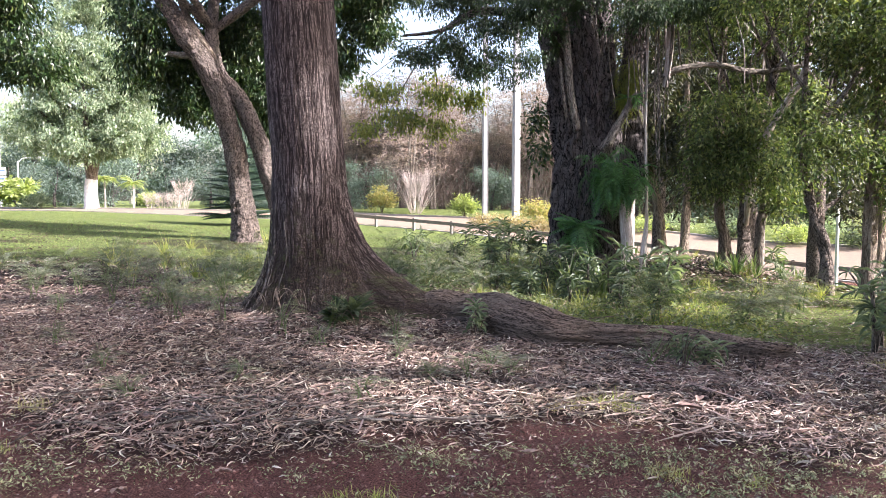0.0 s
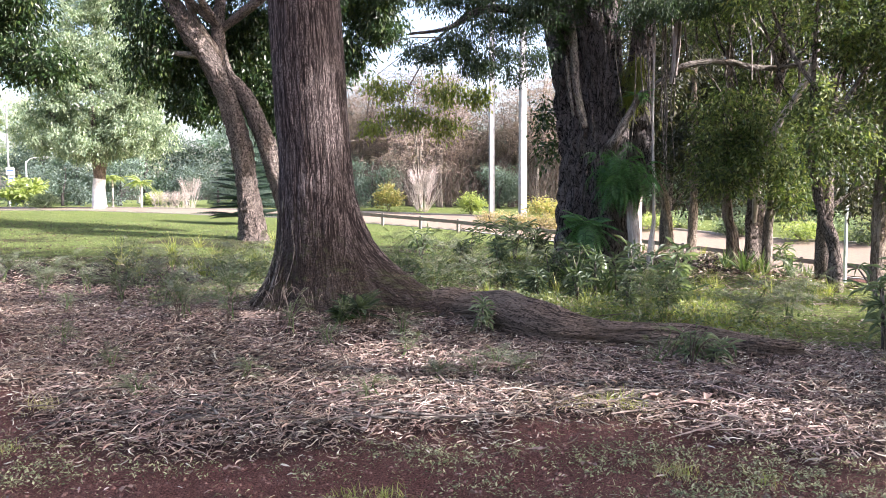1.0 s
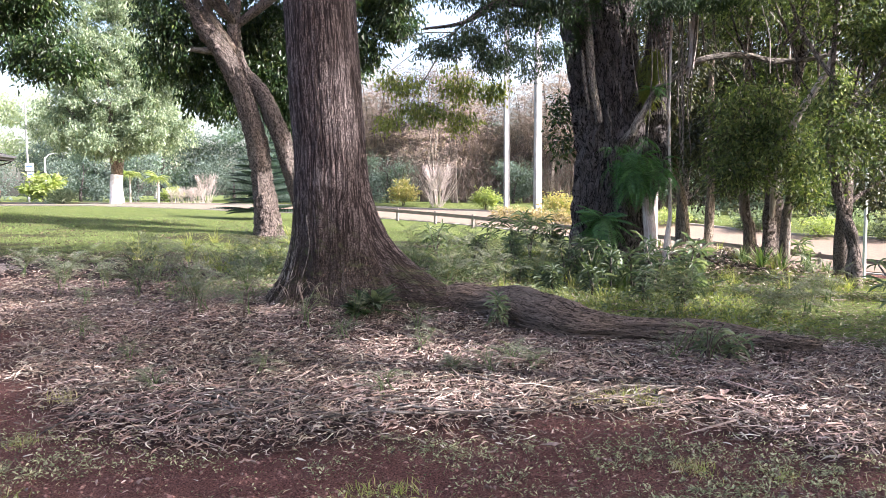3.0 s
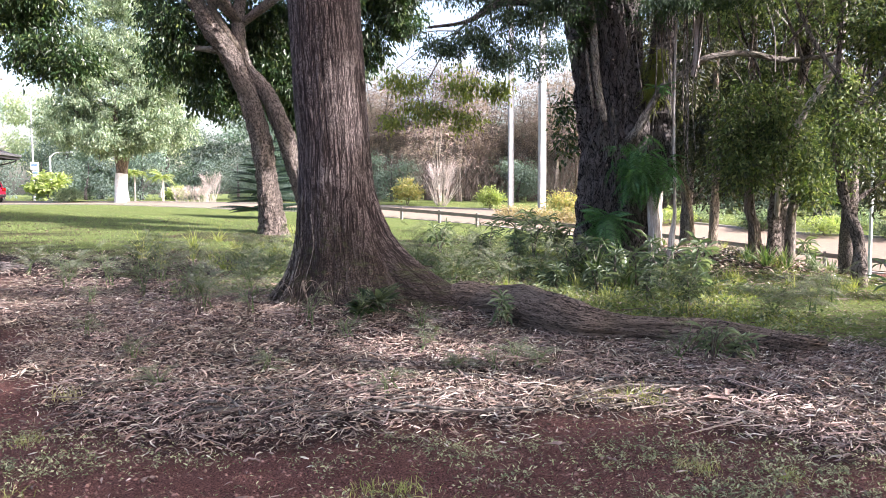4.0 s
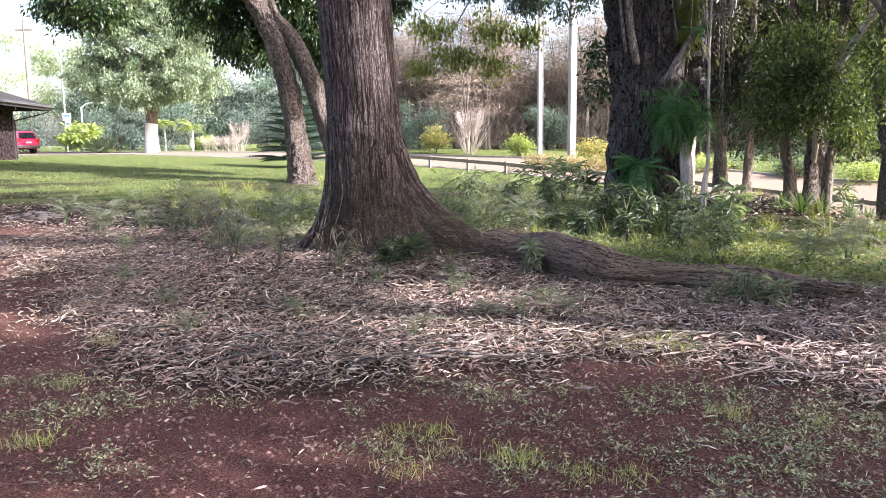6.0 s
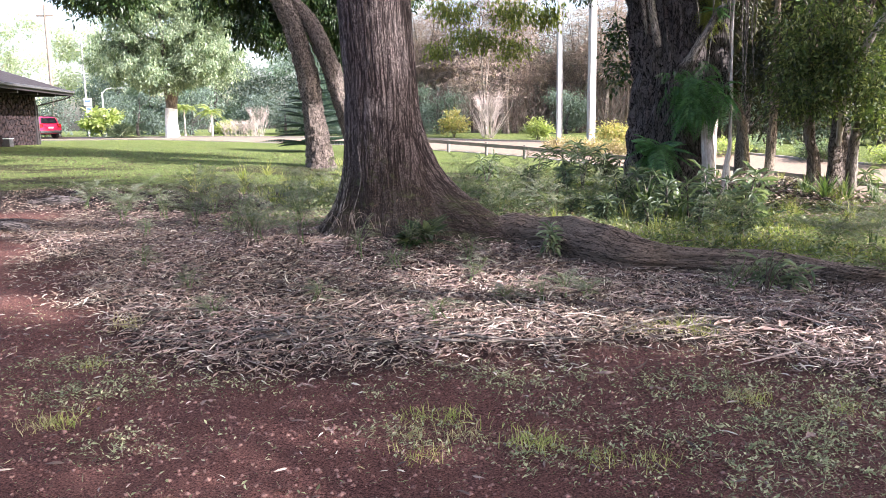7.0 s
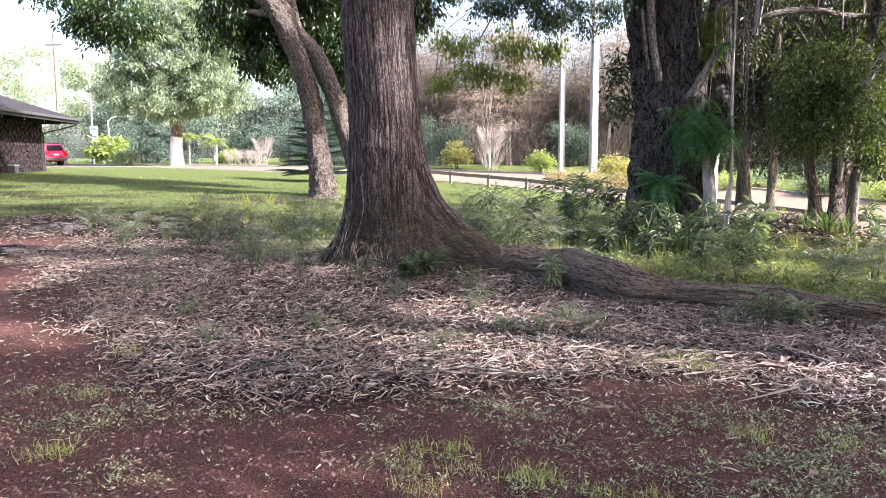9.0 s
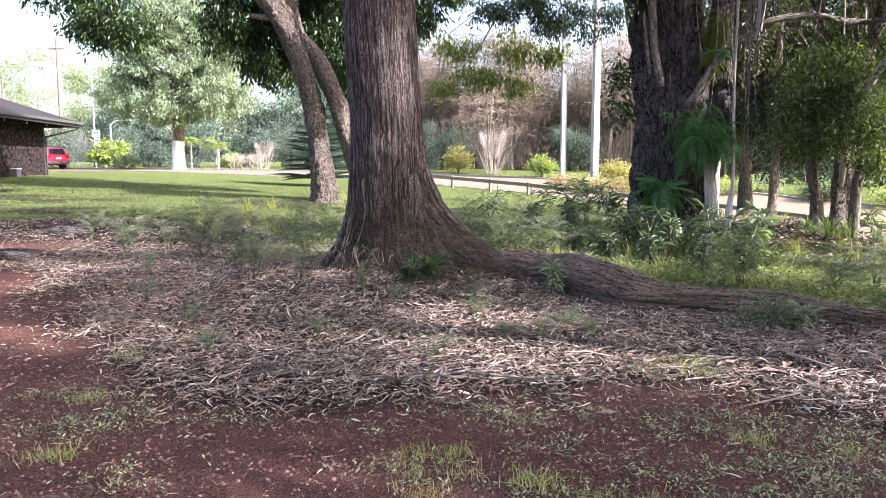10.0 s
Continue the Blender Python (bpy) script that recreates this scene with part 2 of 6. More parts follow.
MAT["twig_brown"] = foliage("dry_brown_twig", [(0.12, 0.09, 0.086), (0.18, 0.138, 0.13), (0.07, 0.053, 0.051), (0.26, 0.21, 0.195)], 0.9, 0.1, 0.1)
MAT["twig_pale"] = foliage("bleached_twig", [(0.52, 0.43, 0.42), (0.6, 0.52, 0.5), (0.42, 0.34, 0.33)], 0.85, 0.1, 0.1)
MAT["litter"] = foliage("dry_leaf", [(0.1, 0.063, 0.0524), (0.362, 0.249, 0.208), (0.588, 0.441, 0.374), (0.026, 0.016, 0.0129), (0.429, 0.305, 0.26), (0.78, 0.701, 0.603), (0.045, 0.028, 0.023), (0.271, 0.175, 0.148), (0.07, 0.044, 0.0368), (0.16, 0.1, 0.0846)], 0.6, 0.04, 0.25)
MAT["litter_pale"] = plain("pale_dry_leaf", (0.16, 0.1, 0.08), (0.32, 0.22, 0.175), 40, 0.7, 0.3, 0.002, blotch=(0.13, 0.08, 0.06))
MAT["stick"] = foliage("dead_stick", [(0.2, 0.14, 0.125), (0.34, 0.26, 0.235), (0.1, 0.068, 0.062), (0.45, 0.36, 0.33)], 0.8, 0.0, 0.2)
MAT["grass"] = foliage("grass_blade", [(0.2, 0.24, 0.05), (0.28, 0.31, 0.08), (0.38, 0.38, 0.14), (0.46, 0.41, 0.2)], 0.5, 0.4)
MAT["straw"] = foliage("dry_straw", [(0.4, 0.33, 0.18), (0.5, 0.43, 0.26), (0.3, 0.28, 0.12)], 0.6, 0.3)
MAT["leaf_under"] = foliage("undergrowth_leaf", [(0.06, 0.088, 0.045), (0.11, 0.145, 0.07), (0.17, 0.205, 0.1), (0.25, 0.27, 0.14), (0.14, 0.11, 0.08)], 0.5, 0.35)
MAT["lawn"] = foliage("lawn_blade", [(0.1, 0.165, 0.05), (0.17, 0.25, 0.075), (0.27, 0.34, 0.125), (0.2, 0.19, 0.1), (0.08, 0.11, 0.042)], 0.5, 0.4)
MAT["bank"] = foliage("bank_blade", [(0.1, 0.155, 0.035), (0.18, 0.24, 0.055), (0.3, 0.345, 0.09), (0.075, 0.1, 0.03), (0.21, 0.18, 0.085), (0.38, 0.4, 0.12)], 0.5, 0.4)
MAT["weed"] = foliage("low_weed", [(0.14, 0.165, 0.085), (0.25, 0.27, 0.15), (0.38, 0.39, 0.24), (0.48, 0.44, 0.3), (0.1, 0.115, 0.06), (0.18, 0.14, 0.1)], 0.65, 0.25)
MAT["stone"] = plain("red_stone", (0.06, 0.028, 0.022), (0.26, 0.15, 0.125), 30, 0.9, 0.4, 0.004)
MAT["asphalt"] = plain("sunlit_asphalt", (0.15, 0.118, 0.09), (0.21, 0.165, 0.127), 30, 0.9, 0.3, 0.004, blotch=(0.24, 0.165, 0.12))
MAT["concrete"] = plain("pale_concrete", (0.27, 0.25, 0.225), (0.35, 0.325, 0.295), 20, 0.85, 0.2, 0.004, blotch=(0.22, 0.2, 0.175))
MAT["pole"] = plain("weathered_pole_concrete", (0.26, 0.26, 0.26), (0.36, 0.355, 0.35), 14, 0.75, 0.15, 0.003, stretch=(1, 1, 0.1), blotch=(0.22, 0.22, 0.22))
MAT["metal_white"] = plain("painted_metal", (0.62, 0.66, 0.66), (0.7, 0.73, 0.73), 12, 0.45, 0.05, 0.002)
MAT["rail_wood"] = plain("weathered_rail_wood", (0.12, 0.1, 0.085), (0.24, 0.2, 0.17), 16, 0.85, 0.4, 0.006, stretch=(0.15, 1, 1), blotch=(0.2, 0.18, 0.15))
MAT["post_wood"] = plain("weathered_post_wood", (0.15, 0.135, 0.12), (0.26, 0.24, 0.215), 16, 0.85, 0.4, 0.006, stretch=(1, 1, 0.15), blotch=(0.14, 0.125, 0.11))
MAT["shingle"] = plain("brown_roof_shingle", (0.02, 0.0175, 0.019), (0.042, 0.037, 0.039), 12, 0.9, 0.5, 0.01, blotch=(0.05, 0.045, 0.046))
MAT["fascia"] = plain("brown_fascia_paint", (0.02, 0.017, 0.018), (0.034, 0.029, 0.03), 9, 0.6, 0.1, 0.003)
MAT["gutter"] = plain("grey_gutter", (0.05, 0.05, 0.053), (0.08, 0.08, 0.083), 9, 0.5, 0.1, 0.003)
MAT["mortar"] = plain("dark_mortar", (0.02, 0.016, 0.017), (0.04, 0.032, 0.033), 18, 0.95, 0.4, 0.01)
# dark lava stone, darkened further to stand for shade on the wall
MAT["lava"] = plain("shaded_dark_lava_stone", (0.008, 0.006, 0.0068), (0.028, 0.0205, 0.022), 7, 0.85, 0.6, 0.02, blotch=(0.042, 0.027, 0.026))
MAT["car_red"] = plain("red_car_paint", (0.5, 0.016, 0.07), (0.54, 0.02, 0.08), 3, 0.28, 0.0, 0.001)
MAT["rubber"] = plain("tyre_rubber", (0.015, 0.015, 0.015), (0.03, 0.03, 0.03), 20, 0.85, 0.2, 0.003)
MAT["alloy"] = plain("alloy_rim", (0.55, 0.55, 0.56), (0.65, 0.65, 0.66), 8, 0.3, 0.0, 0.001, metal=0.9)
MAT["trim_black"] = plain("black_plastic_trim", (0.02, 0.02, 0.02), (0.035, 0.035, 0.035), 20, 0.6, 0.1, 0.002)
MAT["lens_red"] = plain("red_lamp_lens", (0.35, 0.01, 0.01), (0.45, 0.015, 0.015), 5, 0.2, 0.0, 0.001)
MAT["lens_clear"] = plain("clear_lamp_lens", (0.7, 0.7, 0.7), (0.8, 0.8, 0.8), 5, 0.15, 0.0, 0.001)
MAT["sign_white"] = plain("white_sign_paint", (0.75, 0.76, 0.78), (0.82, 0.83, 0.84), 8, 0.5, 0.0, 0.001)
MAT["sign_blue"] = plain("blue_sign_paint", (0.12, 0.2, 0.42), (0.15, 0.25, 0.5), 8, 0.5, 0.0, 0.001)
MAT["plate"] = plain("plate_white", (0.7, 0.7, 0.7), (0.78, 0.78, 0.78), 8, 0.5, 0.0, 0.001)
m, nt, b = shader("car_glass")
b.inputs["Base Color"].default_value = (0.03, 0.035, 0.04, 1)
b.inputs["Roughness"].default_value = 0.06
MAT["glass"] = m


def ground_material():
    """Red earth, leaf mould and turf by three woven weights, each with its own grain."""
    m, nt, b = shader("park_ground")
    vec = coords(nt, "object", (1, 1, 1))
    w = nt.nodes.new("ShaderNodeAttribute")
    w.attribute_name = "cover"
    sep = nt.nodes.new("ShaderNodeSeparateXYZ")
    nt.links.new(w.outputs["Vector"], sep.inputs[0])
    fine, mid, big = noise_tex(nt, vec, 95, 5, 0.75), noise_tex(nt, vec, 9, 6, 0.65), noise_tex(nt, vec, 1.1, 5)
    dirt = mixed(nt, ramp(nt, big, [(0.35, (0, 0, 0)), (0.65, (1, 1, 1))]),
                 ramp(nt, fine, [(0.4, (0.03, 0.012, 0.0098)), (0.62, (0.205, 0.094, 0.077))]),
                 ramp(nt, fine, [(0.38, (0.046, 0.0195, 0.0163)), (0.65, (0.29, 0.142, 0.117))]))
    # leaf mould, darkened further to stand for shade in gaps between leaves
    mould = mixed(nt, ramp(nt, mid, [(0.4, (0, 0, 0)), (0.6, (1, 1, 1))]),
                  ramp(nt, fine, [(0.3, (0.005, 0.0032, 0.0026)), (0.7, (0.026, 0.016, 0.0135))]),
                  ramp(nt, fine, [(0.3, (0.011, 0.0068, 0.0058)), (0.7, (0.05, 0.031, 0.026))]))
    turf = mixed(nt, ramp(nt, big, [(0.3, (0, 0, 0)), (0.7, (1, 1, 1))]),
                 ramp(nt, fine, [(0.3, (0.036, 0.055, 0.014)), (0.7, (0.125, 0.17, 0.045))]),
                 ramp(nt, mid, [(0.35, (0.06, 0.068, 0.026)), (0.65, (0.165, 0.19, 0.062))]))
    col = mixed(nt, sep.outputs["X"], dirt, mould)
    col = mixed(nt, sep.outputs["Y"], col, turf)
    nt.links.new(col, b.inputs["Base Color"])
    b.inputs["Roughness"].default_value = 0.95
    b.inputs["Specular IOR Level"].default_value = 0.1
    h = nt.nodes.new("ShaderNodeMath")
    h.operation = "ADD"
    nt.links.new(fine, h.inputs[0])
    nt.links.new(mid, h.inputs[1])
    bumped(nt, b, h.outputs[0], 1.0, 0.05)
    return m


MAT["ground"] = ground_material()

# ---- mesh tools ----

def lattice(ix, iy, seed):
    h = (ix.astype(np.int64) * 374761393 + iy.astype(np.int64) * 668265263 + seed * 974711) & 0xFFFFFFFF
    h = ((h ^ (h >> 13)) * 1274126177) & 0xFFFFFFFF
    return ((h ^ (h >> 16)) & 0xFFFF) / 65535.0


def vnoise(x, y, seed=0, wrap=None):
    """Smooth noise, 0 to 1; wrap: its period in x."""
    x, y = np.asarray(x, float), np.asarray(y, float)
    ix, iy = np.floor(x), np.floor(y)
    fx, fy = x - ix, y - iy
    fx, fy = fx * fx * (3 - 2 * fx), fy * fy * (3 - 2 * fy)
    jx = ix + 1
    if wrap:
        ix, jx = ix % wrap, jx % wrap
    a, b_ = lattice(ix, iy, seed), lattice(jx, iy, seed)
    c, d = lattice(ix, iy + 1, seed), lattice(jx, iy + 1, seed)
    return (a * (1 - fx) + b_ * fx) * (1 - fy) + (c * (1 - fx) + d * fx) * fy


def fbm(x, y, seed=0, octaves=4):
    total, amp = 0, 0.5
    for k in range(octaves):
        total = total + amp * vnoise(x * 2**k, y * 2**k, seed + k)
        amp *= 0.5
    return total


def step(a, b_, x):
    t = np.clip((np.asarray(x, float) - a) / (b_ - a), 0, 1)
    return t * t * (3 - 2 * t)


class Geo:
    """Vertices and faces gathered in arrays, for one mesh."""

    def __init__(self):
        self.v, self.f, self.g, self.n = [], [], [], 0

    def add(self, v, f, g=None):
        v = np.asarray(v, float).reshape(-1, 3)
        self.v.append(v)
        self.f.append(np.asarray(f, int) + self.n)
        self.g.append(v if g is None else np.asarray(g, float))
        self.n += len(v)
        return self

    def mesh(self, name, smooth=True, grain=False):
        me = bpy.data.meshes.new(name)
        v = np.concatenate(self.v)
        loops = np.concatenate([f.ravel() for f in self.f])
        sizes = np.concatenate([np.full(len(f), f.shape[1]) for f in self.f])
        me.vertices.add(len(v))
        me.vertices.foreach_set("co", v.ravel())
        me.loops.add(len(loops))
        me.loops.foreach_set("vertex_index", loops)
        me.polygons.add(len(sizes))
        me.polygons.foreach_set("loop_start", np.concatenate([[0], np.cumsum(sizes)[:-1]]))
        me.polygons.foreach_set("use_smooth", np.full(len(sizes), smooth))
        if grain:
            me.attributes.new("grain", "FLOAT_VECTOR", "POINT").data.foreach_set("vector", np.concatenate(self.g).ravel())
        me.update(calc_edges=True)
        return me


def thing(name, label, category, at=(0, 0, 0), group="", kind="", turn=0.0):
    ob = new(name)
    ob.matrix_basis = pose(*at, 0, 0, turn)
    return tagged(ob, label, category, group, kind)


def part(name, me, material, parent=None, label="", kind=""):
    if isinstance(me, bmesh.types.BMesh):
        bm, me = me, bpy.data.meshes.new(name)
        bm.to_mesh(me)
        bm.free()
    me.materials.append(MAT[material])
    ob = new(name, me)
    ob.parent = parent
    return tagged(ob, label, "", "", kind)


def spin(yaw, pitch, roll):
    """Turns for things that lie along +x: rolled, tipped up by pitch, then turned."""
    cy, sy, cp, sp, cr, sr = np.cos(yaw), np.sin(yaw), np.cos(pitch), np.sin(pitch), np.cos(roll), np.sin(roll)
    r = np.empty((len(yaw), 3, 3))
    r[:, 0, 0], r[:, 0, 1], r[:, 0, 2] = cy * cp, -sy * cr - cy * sp * sr, sy * sr - cy * sp * cr
    r[:, 1, 0], r[:, 1, 1], r[:, 1, 2] = sy * cp, cy * cr - sy * sp * sr, -cy * sr - sy * sp * cr
    r[:, 2, 0], r[:, 2, 1], r[:, 2, 2] = sp, cp * sr, cp * cr
    return r


def strew(geo, tv, tf, at, turns, sizes):
    """Copies of a small shape, joined into geo."""
    tv, tf, at = np.asarray(tv, float), np.asarray(tf, int), np.asarray(at, float)
    sizes = np.asarray(sizes, float).reshape(len(at), -1, 1 if np.ndim(sizes) == 1 else 3)
    v = np.einsum("nij,nkj->nki", turns, tv[None] * sizes) + at[:, None]
    f = tf[None] + (np.arange(len(at)) * len(tv))[:, None, None]
    return geo.add(v.reshape(-1, 3), f.reshape(-1, tf.shape[1]))


LEAF = ([(0, 0, 0), (0.45, 0.2, 0.07), (1, 0, -0.08), (0.45, -0.2, 0.07)], [(0, 1, 2), (0, 2, 3)])
BROAD = ([(0, 0, 0), (0.3, 0.17, 0.05), (0.7, 0.15, 0.03), (1, 0, -0.12), (0.7, -0.15, 0.03), (0.3, -0.17, 0.05), (0.5, 0, 0)],
         [(0, 1, 6), (1, 2, 6), (2, 3, 6), (3, 4, 6), (4, 5, 6), (5, 0, 6)])
SLIM = ([(0, 0, 0), (0.4, 0.07, 0.03), (1, 0, -0.15), (0.4, -0.07, 0.03)], [(0, 1, 2), (0, 2, 3)])
CURL = ([(0, 0, 0), (0.25, 0.07, 0.05), (0.25, -0.07, 0.05), (0.6, 0.085, 0.09), (0.6, -0.065, 0.06), (1, 0.05, 0.0)],
        [(0, 2, 1), (1, 2, 3), (2, 4, 3), (3, 4, 5)])
BLADE = ([(0, 0.012, 0), (0, -0.012, 0), (0.5, 0.011, 0.06), (0.5, -0.011, 0.06), (1, 0, -0.05)], [(0, 1, 2), (1, 3, 2), (2, 3, 4)])


def dead_leaf(fold, curl, bend, wide=0.075):
    """A dry leaf, one long: two halves folded at the midrib, curled up lengthwise and a little bent."""
    v = [(0, 0, 0)]
    for u, w in ((0.3, 1.0), (0.68, 0.82)):
        y, z = bend * 4 * (u - u * u), -curl * 4 * (u - u * u)
        v += [(u, y + wide * w, z + fold * wide * w), (u, y, z), (u, y - wide * w, z + fold * wide * w)]
    v += [(1, 0, 0)]
    return np.array(v), np.array([(0, 2, 1), (0, 3, 2), (1, 2, 5), (1, 5, 4), (2, 3, 6), (2, 6, 5), (4, 5, 7), (5, 6, 7)])


TWIG = ([(0, 0.012, 0), (0, -0.01, 0.008), (0, 0, -0.012), (0.5, 0.05, 0.03), (0.5, 0.03, 0.037), (0.5, 0.04, 0.018), (1, 0, 0)],
        [(0, 1, 3), (1, 4, 3), (1, 2, 4), (2, 5, 4), (2, 0, 5), (0, 3, 5), (3, 4, 6), (4, 5, 6), (5, 3, 6)])


def frond(pairs=16, leaflet=0.22, droop=0.35, width=0.3):
    """A feather of leaflets along a bowed midrib, one long."""
    v, f = [], []
    for i in range(pairs):
        s = 0.12 + 0.88 * i / (pairs - 1)
        z = 0.25 * s - droop * s * s
        ln = leaflet * (math.sin(math.pi * min(1, 0.12 + s * 0.86)) ** 0.7) + 0.02
        for side in (1, -1):
            k = len(v)
            v += [(s, 0, z), (s + ln * 0.25, side * ln * 0.5, z + ln * width * 0.2 - ln * 0.08), (s + ln * 0.35, side * ln, z - ln * 0.25),
                  (s + ln * 0.02, side * ln * 0.5, z - ln * 0.1)]
            f += [(k, k + 1, k + 2), (k, k + 2, k + 3)]
    for i in range(6):
        s0, s1 = i / 6, (i + 1) / 6
        k = len(v)
        v += [(s, y, 0.25 * s - droop * s * s) for s in (s0, s1) for y in (0.006, -0.006)]
        f += [(k, k + 1, k + 2), (k + 1, k + 3, k + 2)]
    return np.array(v), np.array(f)


def wisp(pairs=14, pinna=0.22, droop=0.35):
    """A thin arching leaf, one long, with hair-fine side leaflets."""
    v, f = [], []
    for i in range(pairs):
        s = 0.2 + 0.8 * i / (pairs - 1)
        z = 0.3 * s - droop * s * s
        ln = pinna * (1 - 0.5 * abs(s - 0.45)) * (0.7 + 0.6 * random.random())
        for side in (1, -1):
            k = len(v)
            v += [(s, 0, z), (s + 0.4 * ln, side * ln * 0.5, z + 0.03), (s + 0.75 * ln, side * ln, z - 0.2 * ln), (s + 0.4 * ln + 0.022, side * ln * 0.42, z + 0.03)]
            f += [(k, k + 1, k + 3), (k + 1, k + 2, k + 3)]
    k = len(v)
    v += [(0, 0.007, 0), (0, -0.007, 0), (0.5, 0.005, 0.15 - droop * 0.25), (0.5, -0.005, 0.15 - droop * 0.25), (1, 0, 0.3 - droop)]
    f += [(k, k + 1, k + 2), (k + 1, k + 3, k + 2), (k + 2, k + 3, k + 4)]
    return np.array(v), np.array(f)


FROND, FEATHER = frond(), wisp()


def curve(points, n):
    """A smooth line through a few points, each with a radius as fourth value."""
    p = np.array(points, float)
    q = np.concatenate([[2 * p[0] - p[1]], p, [2 * p[-1] - p[-2]]])
    t = np.linspace(0, len(p) - 1 - 1e-9, n)
    i = t.astype(int)
    u = (t - i)[:, None]
    a, b_, c, d = q[i], q[i + 1], q[i + 2], q[i + 3]
    return 0.5 * (2 * b_ + (c - a) * u + (2 * a - 5 * b_ + 4 * c - d) * u**2 + (3 * b_ - a - 3 * c + d) * u**3)


def tube(points, segs=12, rings=24, rough=0.06, seed=0, lobes=None, close=True, ridges=0.0, knots=1.3):
    """A stem along a line, uneven in girth; lobes: a function of angle and ring that widens it; knots: how short the ridges are."""
    line = curve(points, rings)
    p, r = line[:, :3], np.maximum(line[:, 3], 0.002)
    t = np.gradient(p, axis=0)
    t /= np.linalg.norm(t, axis=1)[:, None] + 1e-12
    side = np.zeros_like(t)
    ref = np.array([0.0, 1.0, 0.0]) if abs(t[0, 1]) < 0.9 else np.array([1.0, 0, 0])
    for i in range(rings):
        ref = ref - t[i] * (ref @ t[i])
        ref /= np.linalg.norm(ref)
        side[i] = ref
    other = np.cross(t, side)
    ang = np.linspace(0, 2 * np.pi, segs, endpoint=False)
    s = np.concatenate([[0], np.cumsum(np.linalg.norm(np.diff(p, axis=0), axis=1))])
    lump = vnoise(ang[None] / (2 * np.pi) * 6 + 0 * s[:, None], s[:, None] * 1.4 / (r.mean() * 4 + 0.1), seed, 6) - 0.5
    rr = r[:, None] * (1 + 2 * rough * lump)
    if lobes is not None:
        rr = rr * lobes(ang[None], s[:, None])
    if ridges:
        n = max(6, segs // 4)
        cut = vnoise(ang[None] / (2 * np.pi) * n, s[:, None] * knots, seed + 5, n)
        cut2 = vnoise(ang[None] / (2 * np.pi) * n * 2, s[:, None] * knots * 2.4, seed + 9, n * 2)
        rr = rr + ridges * (np.abs(cut - 0.5) * 2.4 - 0.6 + (cut2 - 0.5) * 0.8)
    v = p[:, None] + side[:, None] * (np.cos(ang)[None, :, None] * rr[..., None]) + other[:, None] * (np.sin(ang)[None, :, None] * rr[..., None])
    g = np.stack([np.cos(ang)[None] * r[:, None], np.sin(ang)[None] * r[:, None], np.repeat(s[:, None], segs, 1)], -1)
    idx = np.arange(rings * segs).reshape(rings, segs)
    nx = np.roll(idx, -1, 1)
    f = np.stack([idx[:-1], nx[:-1], nx[1:], idx[1:]], -1).reshape(-1, 4)
    v, g = v.reshape(-1, 3), g.reshape(-1, 3)
    if close:
        v, g = np.vstack([v, p[-1:]]), np.vstack([g, g[-1:]])
        top = len(v) - 1
        f = np.vstack([f, np.stack([idx[-1], nx[-1], np.full(segs, top), np.full(segs, top)], -1)])
        tri = f[-segs:, :3]
        return v, g, f[:-segs], tri
    return v, g, f, None


def stem(name, points, material, parent, segs=12, rings=24, rough=0.06, seed=0, label="", lobes=None, ridges=0.0, knots=1.3):
    v, g, f, tri = tube(points, segs, rings, rough, seed, lobes, True, ridges, knots)
    geo = Geo().add(v, f, g)
    me_faces = tri
    geo.f.append(np.asarray(me_faces, int))
    return part(name, geo.mesh(name, True, True), material, parent, label)


def clumps(blobs, count, rng, hollow=0.45):
    """Places of leaf clumps in some ellipsoids (x, y, z, rx, ry, rz), most near their skin, with an uneven outline."""
    blobs = np.array(blobs, float)
    vol = (blobs[:, 3] * blobs[:, 4] * blobs[:, 5]) ** 0.7
    pick = rng.choice(len(blobs), count, p=vol / vol.sum())
    d = rng.normal(size=(count, 3))
    d /= np.linalg.norm(d, axis=1)[:, None]
    rad = (hollow + (1 - hollow) * rng.random(count)) * (0.82 + 0.36 * rng.random(count))
    return blobs[pick, :3] + d * rad[:, None] * blobs[pick, 3:]


def leaves(geo, at, per, spread, size, shape, rng, droop=0.5, vary=0.35):
    """Leaves round each clump, hanging outward."""
    n = len(at) * per
    c = np.repeat(at, per, 0)
    off = rng.normal(size=(n, 3)) * spread * (0.6, 0.6, 0.5)
    yaw = np.arctan2(off[:, 1], off[:, 0]) + rng.normal(size=n) * 0.9
    pitch = -droop + rng.normal(size=n) * 0.45
    sz = size * (1 + vary * rng.normal(size=n)).clip(0.4, 1.8)
    return strew(geo, *shape, c + off, spin(yaw, pitch, rng.normal(size=n) * 0.7), sz)


def crown(parent, blobs, count, per, spread, size, material, seed, shape=LEAF, droop=0.5, hollow=0.45, name="crown", label=""):
    rng = np.random.default_rng(seed)
    geo = leaves(Geo(), clumps(blobs, count, rng, hollow), per, spread, size, shape, rng, droop)
    return part(name, geo.mesh(name, False), material, parent, label)


